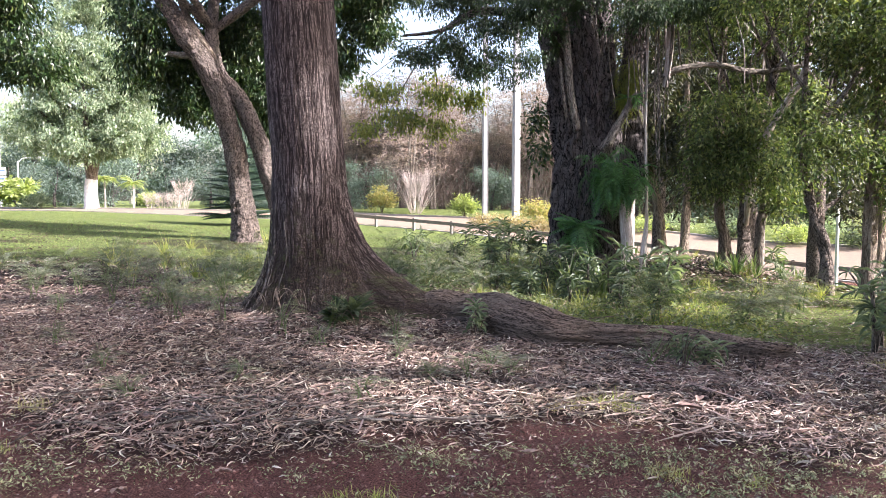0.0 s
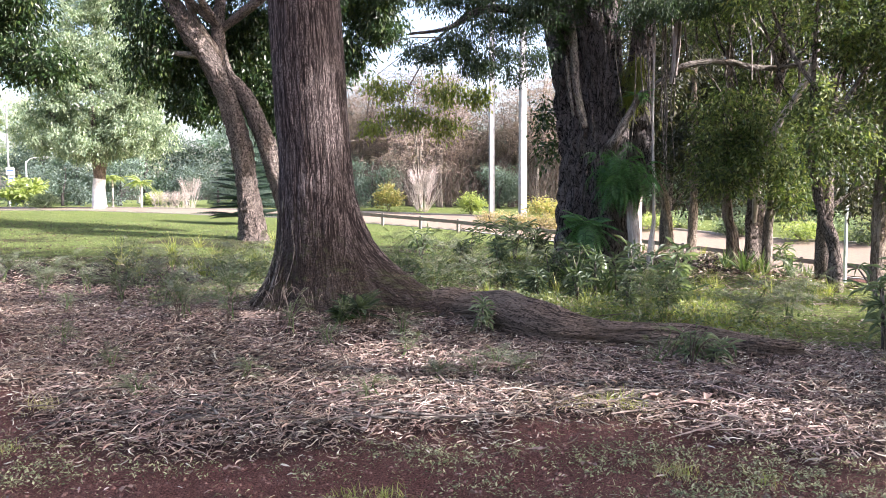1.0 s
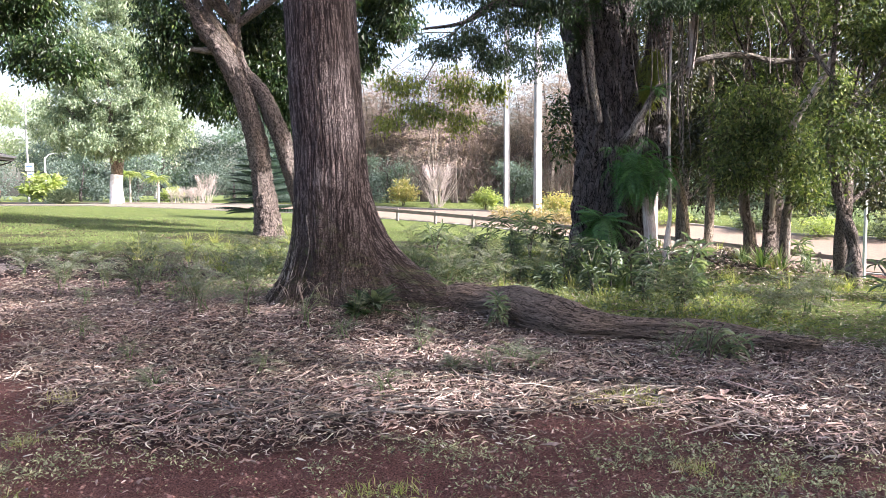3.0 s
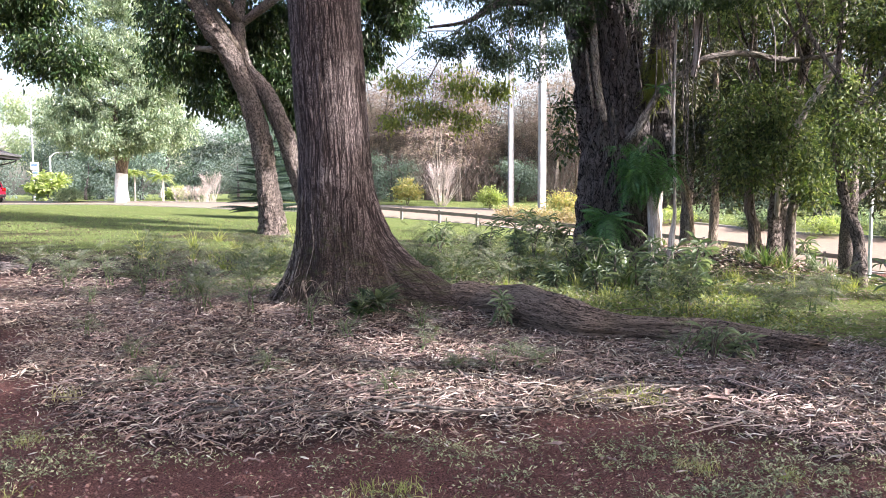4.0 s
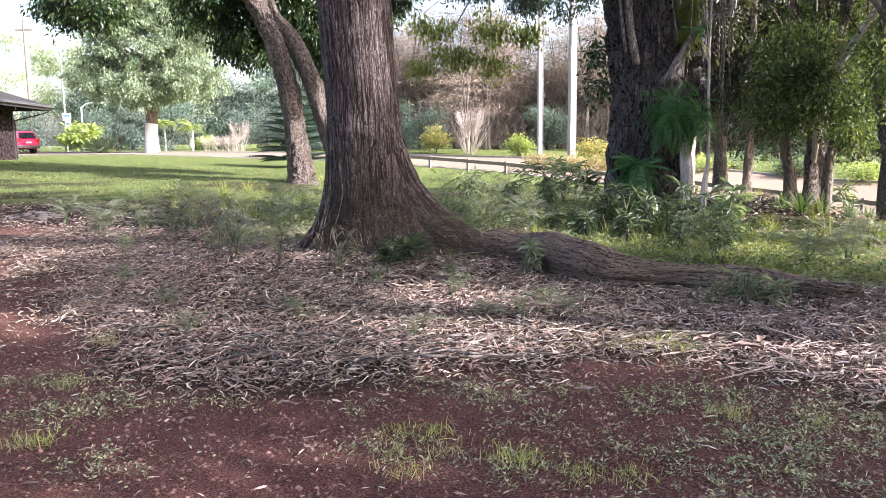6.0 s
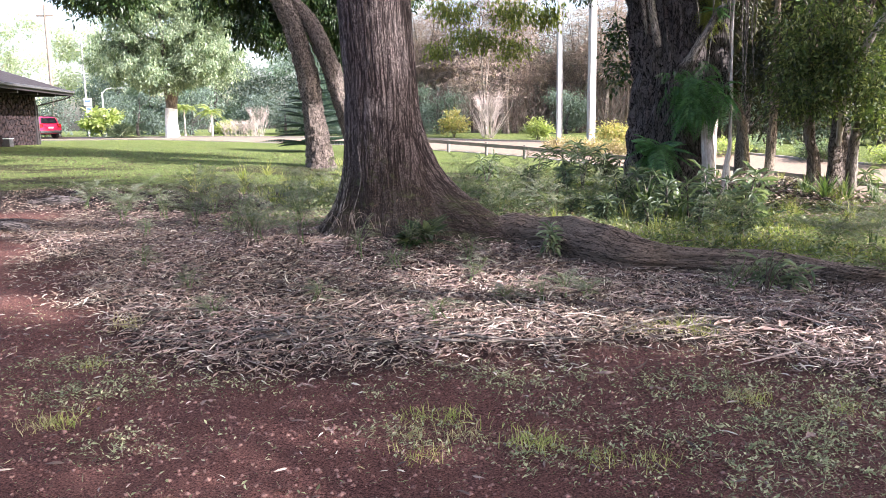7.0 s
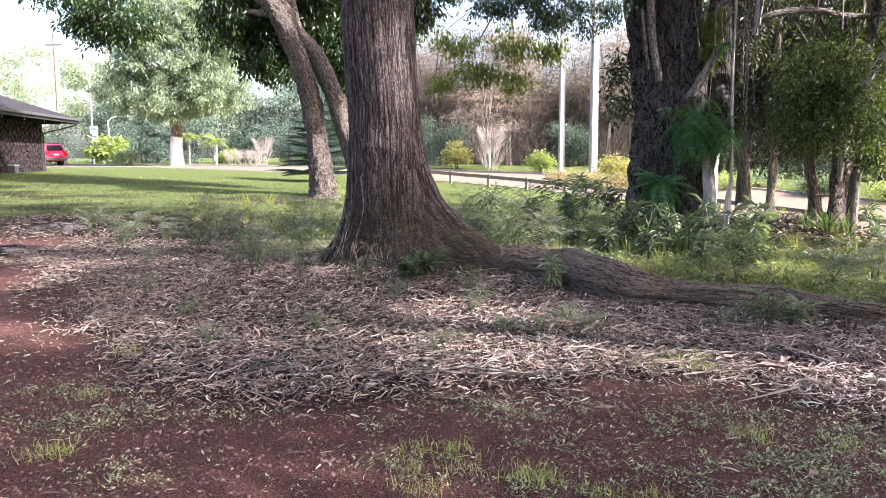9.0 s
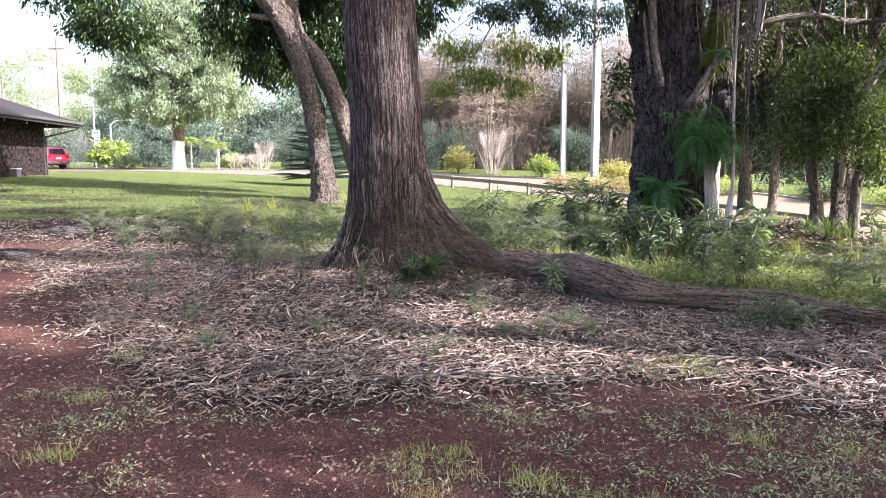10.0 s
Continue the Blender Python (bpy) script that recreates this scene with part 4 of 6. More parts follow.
def old_tree():
    x0, y0 = 2.9, 14.6
    t = thing("old_tree", "massive dark-barked tree hung with vines and ferns", "tree", at_ground(x0, y0))

    def flare(a, s):
        return 1 + np.exp(-s / 0.55) * (0.35 + 0.22 * np.cos(5 * a + 0.8) + 0.12 * np.cos(9 * a)) + 0.07 * np.cos(3 * a + 1)

    stem("trunk", [(-0.15, 0, -0.3, 0.68), (-0.15, 0, 0.8, 0.63), (-0.12, 0, 1.8, 0.63), (-0.1, 0, 2.7, 0.65), (-0.25, 0, 3.9, 0.64), (-0.42, 0, 5.4, 0.6), (-0.6, 0, 8, 0.45), (-0.6, 0, 12, 0.2)], "bark_dark", t, 170, 230, 0.16, 2, "", flare, 0.1, 2.2)
    stem("trunk", [(0.34, -0.1, 0.2, 0.12), (0.46, -0.12, 1.2, 0.2), (0.6, -0.1, 2.0, 0.3), (0.72, 0, 3.4, 0.26), (0.9, 0.2, 6, 0.16)], "bark_dark", t, 40, 60, 0.16, 5, "", flare, 0.02)
    stem("limb", [(-0.05, -0.4, 2.25, 0.12), (0.1, -0.7, 2.51, 0.085), (0.3, -0.8, 2.88, 0.07), (0.51, -0.8, 3.26, 0.062), (0.81, -0.8, 3.48, 0.056), (1.25, -0.8, 3.78, 0.052), (1.65, -0.8, 3.88, 0.05), (2.07, -0.8, 3.89, 0.048), (2.67, -0.8, 3.78, 0.047), (3.34, -0.8, 3.82, 0.043), (3.72, -0.8, 3.97, 0.04), (4.6, -0.8, 4.2, 0.036), (6.4, -0.6, 4.4, 0.03)], "bark_limb", t, 22, 130, 0.35, 6, "grey lichen-covered limb", None, 0.012, 5.0)
    stem("limb", [(1.1, -0.8, 3.5, 0.05), (1.16, -0.85, 4.2, 0.07), (1.2, -0.8, 5.6, 0.06), (1.3, -0.7, 7, 0.04)], "bark_white", t, 12, 20, 0.1, 7)
    stem("limb", [(-0.5, -0.3, 3.9, 0.17), (-1.1, -0.8, 4.6, 0.11), (-2.2, -1.2, 4.75, 0.07), (-2.9, -1.3, 4.4, 0.04), (-3.6, -1.3, 4.3, 0.02)], "bark_dark", t, 14, 26, 0.12, 8)
    stem("limb", [(-0.5, -0.3, 5.0, 0.2), (0.2, -1.0, 6.0, 0.13), (0.8, -1.4, 6.8, 0.08)], "bark_dark", t, 14, 20, 0.12, 9)
    stem("dead_limb", [(-0.75, -0.85, 4.9, 0.05), (-0.68, -0.85, 4.2, 0.07), (-0.62, -0.82, 3.5, 0.075), (-0.5, -0.82, 2.85, 0.07), (-0.47, -0.8, 2.72, 0.05)], "bark_limb", t, 14, 30, 0.1, 10, "bare grey hanging limb", None, 0.006)
    stem("dead_limb", [(-0.8, -0.8, 4.0, 0.03), (-0.72, -0.8, 3.3, 0.035), (-0.66, -0.78, 2.95, 0.025)], "bark_limb", t, 8, 14, 0.1, 11)
    # sunlight on the two pale roots is put into their bark colour
    stem("aerial_root", [(0.7, -0.9, -0.15, 0.075), (0.74, -0.9, 0.6, 0.055), (0.78, -0.9, 1.2, 0.032), (0.74, -0.9, 3, 0.022), (0.78, -0.9, 6, 0.02)], "bark_white", t, 14, 50, 0.2, 12, "pale aerial root")
    stem("aerial_root", [(0.42, -0.95, -0.15, 0.16), (0.44, -0.92, 0.5, 0.13), (0.42, -0.85, 1.0, 0.11), (0.4, -0.7, 1.5, 0.07)], "bark_white", t, 18, 40, 0.25, 13, "pale sunlit buttress root", None, 0.012)
    rng = np.random.default_rng(5)
    for k in range(13):
        vx = rng.uniform(0.1, 1.35)
        foot = rng.uniform(1.6, 3.2)
        w = rng.normal(size=4) * 0.06
        stem("vine", [(vx + w[0], -0.95, foot, 0.008), (vx + w[1], -0.95, foot + 1.1, 0.012), (vx + w[2], -0.95, foot + 2.2, 0.013), (vx + w[3], -0.9, 6.6, 0.016)], "bark_limb", t, 6, 18, 0.1, 40 + k)
    for k, (x, y, z, n, s) in enumerate(((-0.45, -1.05, 1.0, 24, 0.65), (-0.6, -0.8, 0.85, 14, 0.5),
                                         (-0.75, -0.8, 4.5, 22, 0.36), (-0.6, -0.9, 4.8, 22, 0.36), (-0.85, -0.8, 4.2, 18, 0.32), (0.5, -0.9, 3.3, 16, 0.34))):
        tuft(t, "fern", (x, y, z), n, s, "leaf_fern" if z < 4 else "leaf_feather_dark", 60 + k, None, (-1.2, 0.6), "green epiphytic fern")
    crown(t, [(0.0, -1.1, 2.15, 0.3, 0.2, 0.28), (0.28, -1.15, 1.85, 0.38, 0.22, 0.34), (0.05, -1.15, 1.7, 0.25, 0.2, 0.2)], 56, 4, 0.1, 0.34, "leaf_fern", 69, frond(16, 0.24, 0.85), 0.5, 0.6, "fern", "hanging mound of green epiphytic fern")
    blobs = [(-1.5, -1.2, 4.65, 0.75, 0.5, 0.45), (-2.15, -1.2, 4.5, 0.65, 0.5, 0.35), (-2.75, -1.2, 4.1, 0.55, 0.5, 0.3), (-3.3, -1.2, 3.95, 0.5, 0.5, 0.26), (-2.35, -1.2, 3.72, 0.42, 0.4, 0.22), (-1.75, -1.2, 3.6, 0.28, 0.3, 0.2), (-2.0, -1.2, 3.95, 0.35, 0.4, 0.22), (-1.1, -1.2, 5.1, 0.9, 0.6, 0.4),
             (-2.6, -1.2, 5.0, 1.3, 0.7, 0.3), (-1.35, -1.2, 3.9, 0.25, 0.3, 0.25), (0.55, -1.3, 4.75, 0.8, 0.5, 0.4), (1.5, -1.2, 4.95, 0.9, 0.5, 0.35), (0.1, -1.3, 5.3, 1.2, 0.6, 0.4), (2.4, -1.2, 5.3, 1.2, 0.6, 0.4)]
    crown(t, blobs, 520, 84, 0.16, 0.056, "leaf_feather_dark", 71, LEAF, 0.9, 0.15, "foliage")
    stem("limb", [(-0.6, 0.1, 5.0, 0.09), (-1.8, 0.9, 5.5, 0.05), (-3.0, 1.4, 4.9, 0.025), (-3.7, 1.5, 3.9, 0.014), (-4.1, 1.5, 3.2, 0.007)], "bark_limb", t, 10, 40, 0.1, 14)
    for k, p in enumerate(((-4.6, 1.4, 3.9), (-3.0, 1.4, 3.3), (-2.5, 1.4, 4.0), (-4.4, 1.4, 4.6))):
        stem("limb", [(-3.1, 1.4, 4.8, 0.014), ((p[0] - 3.1) / 2, 1.45, p[2] * 0.5 + 2.5, 0.01), p + (0.005,)], "bark_limb", t, 7, 18, 0.15, 15 + k)
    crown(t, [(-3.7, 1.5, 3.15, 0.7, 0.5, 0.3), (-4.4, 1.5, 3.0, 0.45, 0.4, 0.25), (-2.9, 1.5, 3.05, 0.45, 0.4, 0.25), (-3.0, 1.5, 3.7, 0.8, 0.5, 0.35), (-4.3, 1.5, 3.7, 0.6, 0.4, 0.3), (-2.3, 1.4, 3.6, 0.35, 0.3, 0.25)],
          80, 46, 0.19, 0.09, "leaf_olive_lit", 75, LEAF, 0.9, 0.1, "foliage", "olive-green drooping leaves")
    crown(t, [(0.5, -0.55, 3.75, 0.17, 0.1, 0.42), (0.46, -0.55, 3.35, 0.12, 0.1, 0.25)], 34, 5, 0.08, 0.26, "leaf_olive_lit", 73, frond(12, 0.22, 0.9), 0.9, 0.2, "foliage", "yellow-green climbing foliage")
    crown(t, [(-1.0, 0.6, 3.0, 0.3, 0.4, 0.45), (-0.95, 0.5, 2.4, 0.25, 0.3, 0.3)], 50, 14, 0.16, 0.1, "leaf_dark", 74, LEAF, 0.6, 0.3, "foliage")
    crown(t, [(0, 0, 9, 3.6, 3, 1.6), (-3, 1, 9, 2.6, 2.4, 1.4)], 420, 14, 0.45, 0.17, "leaf_grove", 72, LEAF, 0.5)


old_tree()


# ---- grove of paper-barked trees on the slope ----
def grove_tree(x, y, line, material, label, seed, segs=28, ridges=0.012):
    t = thing("grove_tree", label, "tree", at_ground(x, y), "grove trees")

    def flare(a, s):
        return 1 + 0.3 * np.exp(-s / 0.25) * (1 + 0.5 * np.cos(4 * a + seed))
    stem("trunk", [(a, b_, c, 0.68 * r) for a, b_, c, r in line], material, t, segs, 90, 0.2, seed, "", flare, ridges, 2.5)
    return t


G = []
G.append(grove_tree(6.85, 24, [(0.1, 0, -0.3, 0.26), (0.12, 0, 0.6, 0.22), (-0.05, 0, 2.0, 0.2), (-0.25, 0, 3.2, 0.18), (-0.3, 0, 8, 0.1)], "bark_pale", "tree with a smooth grey-brown trunk on the bank", 101))
G.append(grove_tree(7.0, 22, [(0.0, 0, -0.3, 0.22), (0.02, 0, 0.8, 0.19), (0.05, 0, 2.2, 0.16), (0.0, 0, 7, 0.09)], "bark_pale", "tree with a smooth grey-brown trunk on the bank", 102))
G.append(grove_tree(5.8, 15.6, [(0.05, 0, -0.3, 0.19), (0, 0, 0.6, 0.16), (-0.12, 0, 1.6, 0.14), (-0.1, 0, 7, 0.08)], "bark_pale", "paper-barked tree in a clump of stems", 103))
G.append(grove_tree(6.0, 15.1, [(0.0, 0, -0.3, 0.27), (0.02, 0, 0.7, 0.21), (0.05, 0, 1.6, 0.19), (0.15, 0, 2.6, 0.17), (0.45, 0, 3.6, 0.14), (0.7, 0, 5.2, 0.12), (0.9, 0, 8, 0.06)], "bark_grey", "rough brown-barked tree in a clump of stems", 104, 32, 0.02))
G.append(grove_tree(6.45, 15.4, [(0.0, 0, -0.3, 0.18), (0.0, 0, 0.8, 0.15), (0.1, 0, 2.0, 0.13), (0.1, 0, 7, 0.07)], "bark_limb", "slim mossy tree in a clump of stems", 105))
G.append(grove_tree(6.15, 12.2, [(0.05, 0, -0.3, 0.21), (0.06, 0, 0.3, 0.165), (0.0, 0, 0.75, 0.145), (-0.15, 0, 1.2, 0.13), (-0.27, 0, 1.7, 0.1), (-0.4, 0, 2.5, 0.06), (-0.3, 0, 6, 0.04)], "bark_grey", "leaning tree with flaking brown bark", 106, 36, 0.02))
G.append(grove_tree(7.1, 12.6, [(-0.02, 0, -0.3, 0.2), (0.0, 0, 0.6, 0.16), (0.02, 0, 1.7, 0.14), (0.1, 0, 2.8, 0.12), (0.1, 0, 7, 0.07)], "bark_pale", "paper-barked tree with peeling orange bark", 107))
G.append(grove_tree(7.35, 12.9, [(0.0, 0, -0.3, 0.2), (0.05, 0, 0.7, 0.16), (0.15, 0, 2, 0.14), (0.2, 0, 7, 0.07)], "bark_pale", "paper-barked tree with peeling orange bark", 108))
# the whiteness of these two trunks stands for sun falling on them
G.append(grove_tree(4.55, 19.7, [(0.0, 0, -0.3, 0.17), (0.0, 0, 0.8, 0.14), (-0.05, 0, 1.8, 0.12), (0.1, 0, 6, 0.07)], "bark_white", "paper-barked tree with a sunlit white trunk", 110))
G.append(grove_tree(4.82, 19.5, [(0.0, 0, -0.3, 0.2), (0.0, 0, 0.7, 0.15), (0.02, 0, 1.6, 0.14), (0.1, 0, 7, 0.08)], "bark_white", "paper-barked tree with a sunlit white trunk", 109))
stem("limb", [(0.0, -0.1, 0.9, 0.05), (-0.1, -0.5, 1.6, 0.07), (-0.16, -1.0, 2.2, 0.075), (-0.12, -1.4, 2.7, 0.07), (0.22, -1.5, 3.3, 0.065), (0.43, -1.5, 3.75, 0.06), (0.6, -1.4, 5.2, 0.045)], "bark_white", G[3], 12, 24, 0.15, 1)
stem("limb", [(-0.4, 0, 2.4, 0.04), (0.1, 0, 3.0, 0.035), (0.5, 0.1, 3.6, 0.03), (0.9, 0.1, 4.6, 0.02)], "bark_limb", G[5], 10, 24, 0.15, 2)
stem("limb", [(-0.3, 0, 3.2, 0.035), (-0.8, 0, 3.9, 0.03), (-1.2, 0, 4.8, 0.02)], "bark_limb", G[5], 10, 24, 0.15, 3)
for k, g in enumerate((G[2], G[7], G[8])):
    stem("limb", [(0.0, 0, 2.2, 0.05), (0.25, 0.1, 3.0, 0.045), (0.5 - 0.3 * k, 0.1, 4.2, 0.03)], "bark_pale", g, 9, 16, 0.15, 340 + k)
for k in range(14):
    bx, by, bz = -1.7 + k * 0.24, -0.6 + 0.2 * (k % 3), 3.7 + 0.35 * (k % 4)
    stem("branch", [(bx, by, bz, 0.012 + 0.008 * (k % 3)), (bx + 0.05 * ((k % 5) - 2), by, bz + 0.7, 0.022), (bx + 0.12 * ((k % 3) - 1), by, bz + 1.6, 0.03), (bx, by, bz + 3, 0.035)], "bark_white" if k % 3 == 0 else "bark_limb", G[3], 7, 16, 0.2, 300 + k)
rng = np.random.default_rng(52)
for k in range(44):
    host = G[(2, 3, 4, 5, 6, 7)[k % 6]]
    base = Vector(host.matrix_basis.translation)
    x0, y0, z0 = rng.uniform(5.0, 8.6), rng.uniform(12.8, 14.6), rng.uniform(2.8, 4.0)
    lean, rise, bow = rng.normal() * 0.45, rng.uniform(1.2, 2.6), rng.normal() * 0.12
    r = 0.007 + 0.024 * rng.random() ** 2
    line = [(x0, y0, z0, r), (x0 + lean * 0.3 + bow, y0, z0 + rise * 0.35, r * 0.95), (x0 + lean * 0.7 - bow, y0, z0 + rise * 0.7, r * 0.85), (x0 + lean, y0 + 0.2, z0 + rise, r * 0.7)]
    stem("branch", [(a - base.x, b_ - base.y, c - base.z, d) for a, b_, c, d in line], ("bark_dark", "bark_grey", "bark_limb", "bark_white")[(k * 7 % 19) // 6], host, 8, 22, 0.25, 600 + k, "", None, 0.004)
crown(G[3], [(-0.9, -1.0, 2.0, 0.75, 0.7, 0.7), (-0.2, -0.9, 2.3, 0.7, 0.6, 0.55), (-0.6, -0.9, 2.9, 1.0, 0.7, 0.5), (0.25, -1.0, 1.6, 0.35, 0.4, 0.55), (0.0, 0, 5, 2.0, 1.2, 0.8)], 330, 74, 0.26, 0.085, "leaf_grove", 111, LEAF, 0.6)
crown(G[4], [(0.35, -0.5, 1.7, 0.5, 0.5, 0.55), (0.5, -0.4, 2.6, 0.7, 0.5, 0.5), (0.2, 0.5, 3.6, 1.2, 0.8, 0.6)], 190, 74, 0.26, 0.085, "leaf_grove", 112, LEAF, 0.6)
crown(G[5], [(-0.5, -0.3, 2.05, 0.5, 0.3, 0.3), (0.25, -0.3, 2.2, 0.4, 0.3, 0.4), (-0.3, -0.2, 2.7, 0.7, 0.4, 0.5), (0.5, 0, 4.2, 1.4, 1, 0.7), (-0.8, 0, 4.9, 1.3, 1, 0.5)], 220, 70, 0.24, 0.08, "leaf_grove", 113, LEAF, 0.6)
crown(G[6], [(0.15, -0.2, 2.4, 0.5, 0.5, 0.6), (0.3, -0.2, 1.7, 0.3, 0.4, 0.4), (0.1, -0.2, 3.4, 0.8, 0.7, 0.6), (0.2, -0.2, 4.6, 1.4, 1.2, 0.8)], 230, 70, 0.24, 0.08, "leaf_grove", 114, LEAF, 0.6)
# these upper crowns take the leaf with shade put into its colour
crown(G[0], [(-0.3, 0, 3.8, 1.6, 1.2, 1.0), (0.5, 0.5, 5.6, 2.2, 1.5, 1.2)], 240, 74, 0.27, 0.13, "leaf_grove_shaded", 115, LEAF, 0.6)
crown(G[1], [(1.2, 0, 2.6, 1.2, 0.9, 0.7), (0.3, 0, 3.8, 1.6, 1.2, 0.9), (2.2, 0.5, 4.6, 2.2, 1.6, 1.2), (1.4, 0.5, 6.4, 3, 2, 1.2)], 270, 74, 0.27, 0.13, "leaf_grove_shaded", 116, LEAF, 0.6)
crown(G[9], [(0.2, 0, 4.4, 1.2, 1.0, 0.9), (0.4, 0, 6.0, 2, 1.6, 1.0)], 120, 74, 0.27, 0.13, "leaf_grove_shaded", 117, LEAF, 0.6)


def back_tree(x, y, h, w, seed, material="leaf_grove", size=0.2, low=0.42, dense=420, bark_mat="bark_grey", name="park_or_shade_tree", label="leafy tree with a slim brown trunk, in the park or added for shade"):
    t = thing(name, label, "tree", at_ground(x, y), "trees behind the grove")
    rng = np.random.default_rng(seed)
    lean = rng.normal(size=2) * 0.3
    stem("trunk", [(0, 0, -0.3, 0.02 * h + 0.1), (0.1 * lean[0], 0, h * 0.25, 0.017 * h + 0.06), (lean[0], lean[1], h * 0.6, 0.012 * h), (lean[0], lean[1], h * 0.9, 0.03)], bark_mat, t, 16, 30, 0.14, seed, "", None, 0.012)
    blobs = []
    for k in range(7):
        a, u = rng.random() * 6.283, rng.random()
        z = h * (low + (0.92 - low) * (k + 0.5) / 7)
        r = w * (0.36 + 0.2 * u)
        cx, cy = math.cos(a) * w * 0.45, math.sin(a) * w * 0.45
        blobs.append((cx, cy, z, r, r, r * 0.72))
        if k % 2 == 0:
            stem("limb", [(lean[0] * z / h, lean[1] * z / h, z * 0.75, 0.01 * h), (cx * 0.6, cy * 0.6, z * 0.9, 0.006 * h), (cx, cy, z, 0.015)], bark_mat, t, 8, 12, 0.1, seed + k)
    crown(t, blobs, int(dense * 1.0), 22, size * 1.9, size * 0.95, material, seed + 50, LEAF, 0.5, 0.3)
    return t


# trees behind the grove, their shade put into the leaf colour
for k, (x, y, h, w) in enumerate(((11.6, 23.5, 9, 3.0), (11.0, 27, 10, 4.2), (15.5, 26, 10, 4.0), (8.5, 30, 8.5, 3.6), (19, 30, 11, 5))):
    back_tree(x, y, h, w, 200 + 11 * k, "leaf_grove_shaded", low=0.3, dense=230)
# unseen trees added beside the path to shade it, gapped for a sun streak
for k, (x, y, h, w) in enumerate(((12.6, -1.3, 12.5, 2.8), (10.2, -0.9, 11, 3.0), (14.9, 4.1, 12.5, 1.6), (17.3, 3.3, 14, 1.6), (12.7, 4.8, 9, 1.5), (9.0, -4.8, 11, 3.2), (15.8, -3.5, 14, 3.4))):
    back_tree(x, y, h, w, 400 + 13 * k, low=0.3, dense=250)
# taller unseen trees, added to block sun from the litter and great tree
for k, (x, y, h, w, low) in enumerate(((13.8, -2.9, 20, 2.4, 0.42), (14.45, -0.9, 20, 1.9, 0.42), (16.5, 2.2, 20, 1.5, 0.42), (15.6, 1.15, 16.5, 1.3, 0.78), (17.2, 3.75, 20, 1.5, 0.42), (17.2, 7.2, 24, 2.0, 0.68), (15.0, 3.7, 15.5, 2.0, 0.55))):
    back_tree(x, y, h, w, 480 + 13 * k, low=low, dense=330)


# ---- woods beyond the road ----
def twig_tree(x, y, h, w, seed, material, count=260, name="bare_tree", label="dry bare tree with fine pinkish twigs", trunk="bark_limb", low=0.35):
    t = thing(name, label, "tree", at_ground(x, y), "dry trees beyond the road")
    rng = np.random.default_rng(seed)
    for k in range(5):
        a = rng.random() * 6.283
        r = w * rng.uniform(0.3, 0.8)
        stem("limb" if k else "trunk", [(0.1 * k - 0.2, 0, -0.3, 0.012 * h + 0.02), (0.2 * math.cos(a), 0.2 * math.sin(a), h * 0.3, 0.009 * h), (r * 0.5 * math.cos(a), r * 0.5 * math.sin(a), h * 0.6, 0.006 * h), (r * math.cos(a), r * math.sin(a), h * 0.9, 0.015)], trunk, t, 7, 14, 0.1, seed + k)
    geo = Geo()
    c = clumps([(0, 0, h * 0.7, w, w, h * 0.26), (-w * 0.4, 0, h * 0.5, w * 0.8, w * 0.7, h * 0.12), (w * 0.4, 0, h * 0.42, w * 0.8, w * 0.7, h * 0.12)], count, rng, 0.3)
    n = count * 26
    p = np.repeat(c, 26, 0) + rng.normal(size=(n, 3)) * (0.75, 0.75, 0.12)
    sz = rng.uniform(0.3, 1.1, n)
    strew(geo, *SLIM, p, spin(rng.random(n) * 6.283, rng.normal(size=n) * 0.35 + 0.25, rng.random(n) * 6.283), np.column_stack([sz * 0.7, sz * 0.3, sz * 0.25]))
    low_geo = Geo()
    n = count * 9
    p = np.column_stack([rng.normal(size=n) * w * 0.6, rng.normal(size=n) * w * 0.4, h * rng.uniform(0.0, 0.5, n)])
    sz = rng.uniform(0.5, 1.6, n)
    strew(low_geo, *SLIM, p, spin(rng.random(n) * 6.283, rng.normal(size=n) * 0.4 + 1.0, rng.random(n) * 6.283), np.column_stack([sz * 0.8, sz * 0.2, sz * 0.2]))
    part("lower_tangle", low_geo.mesh("lower_tangle", False), "twig_brown", t, "", "stuff")
    part("twig_crown", geo.mesh("twig_crown", False), material, t)
    return t


rng = np.random.default_rng(77)
for k in range(20):
    x = -11 + k * 2.4 + rng.normal() * 0.5
    twig_tree(x, 66 + rng.random() * 12, rng.uniform(11.5, 14), rng.uniform(2.8, 3.8), 500 + k, "twig_pink" if k % 3 else "twig_brown", 300)
twig_tree(-2.4, 59, 7.5, 3.0, 590, "twig_pink", 60, label="pale bare tree with layered whitish twigs")
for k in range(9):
    back_tree(-13 + k * 5.2 + rng.normal(), 84 + rng.random() * 6, rng.uniform(9, 11), 5.6, 700 + k * 3, "leaf_bluegreen_hazed", 0.5, 0.12, 260, "bark_dark", "wood_tree", "dense dark tree at the edge of the woods")
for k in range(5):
    back_tree(-14 + k * 9.0 + rng.normal() * 0.5, 62 + rng.random() * 3, rng.uniform(2.5, 4), 2.4, 900 + k * 3, "leaf_bluegreen_hazed", 0.18, 0.1, 260, "bark_dark", "understory_bush", "dark undergrowth at the edge of the woods")
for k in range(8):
    back_tree(-50 + k * 4.9 + rng.normal(), 80 + rng.random() * 3, rng.uniform(3.5, 5), 3.6, 920 + k * 3, "leaf_bluegreen_hazed", 0.26, 0.08, 150, "bark_dark", "understory_bush", "dark undergrowth at the edge of the woods")
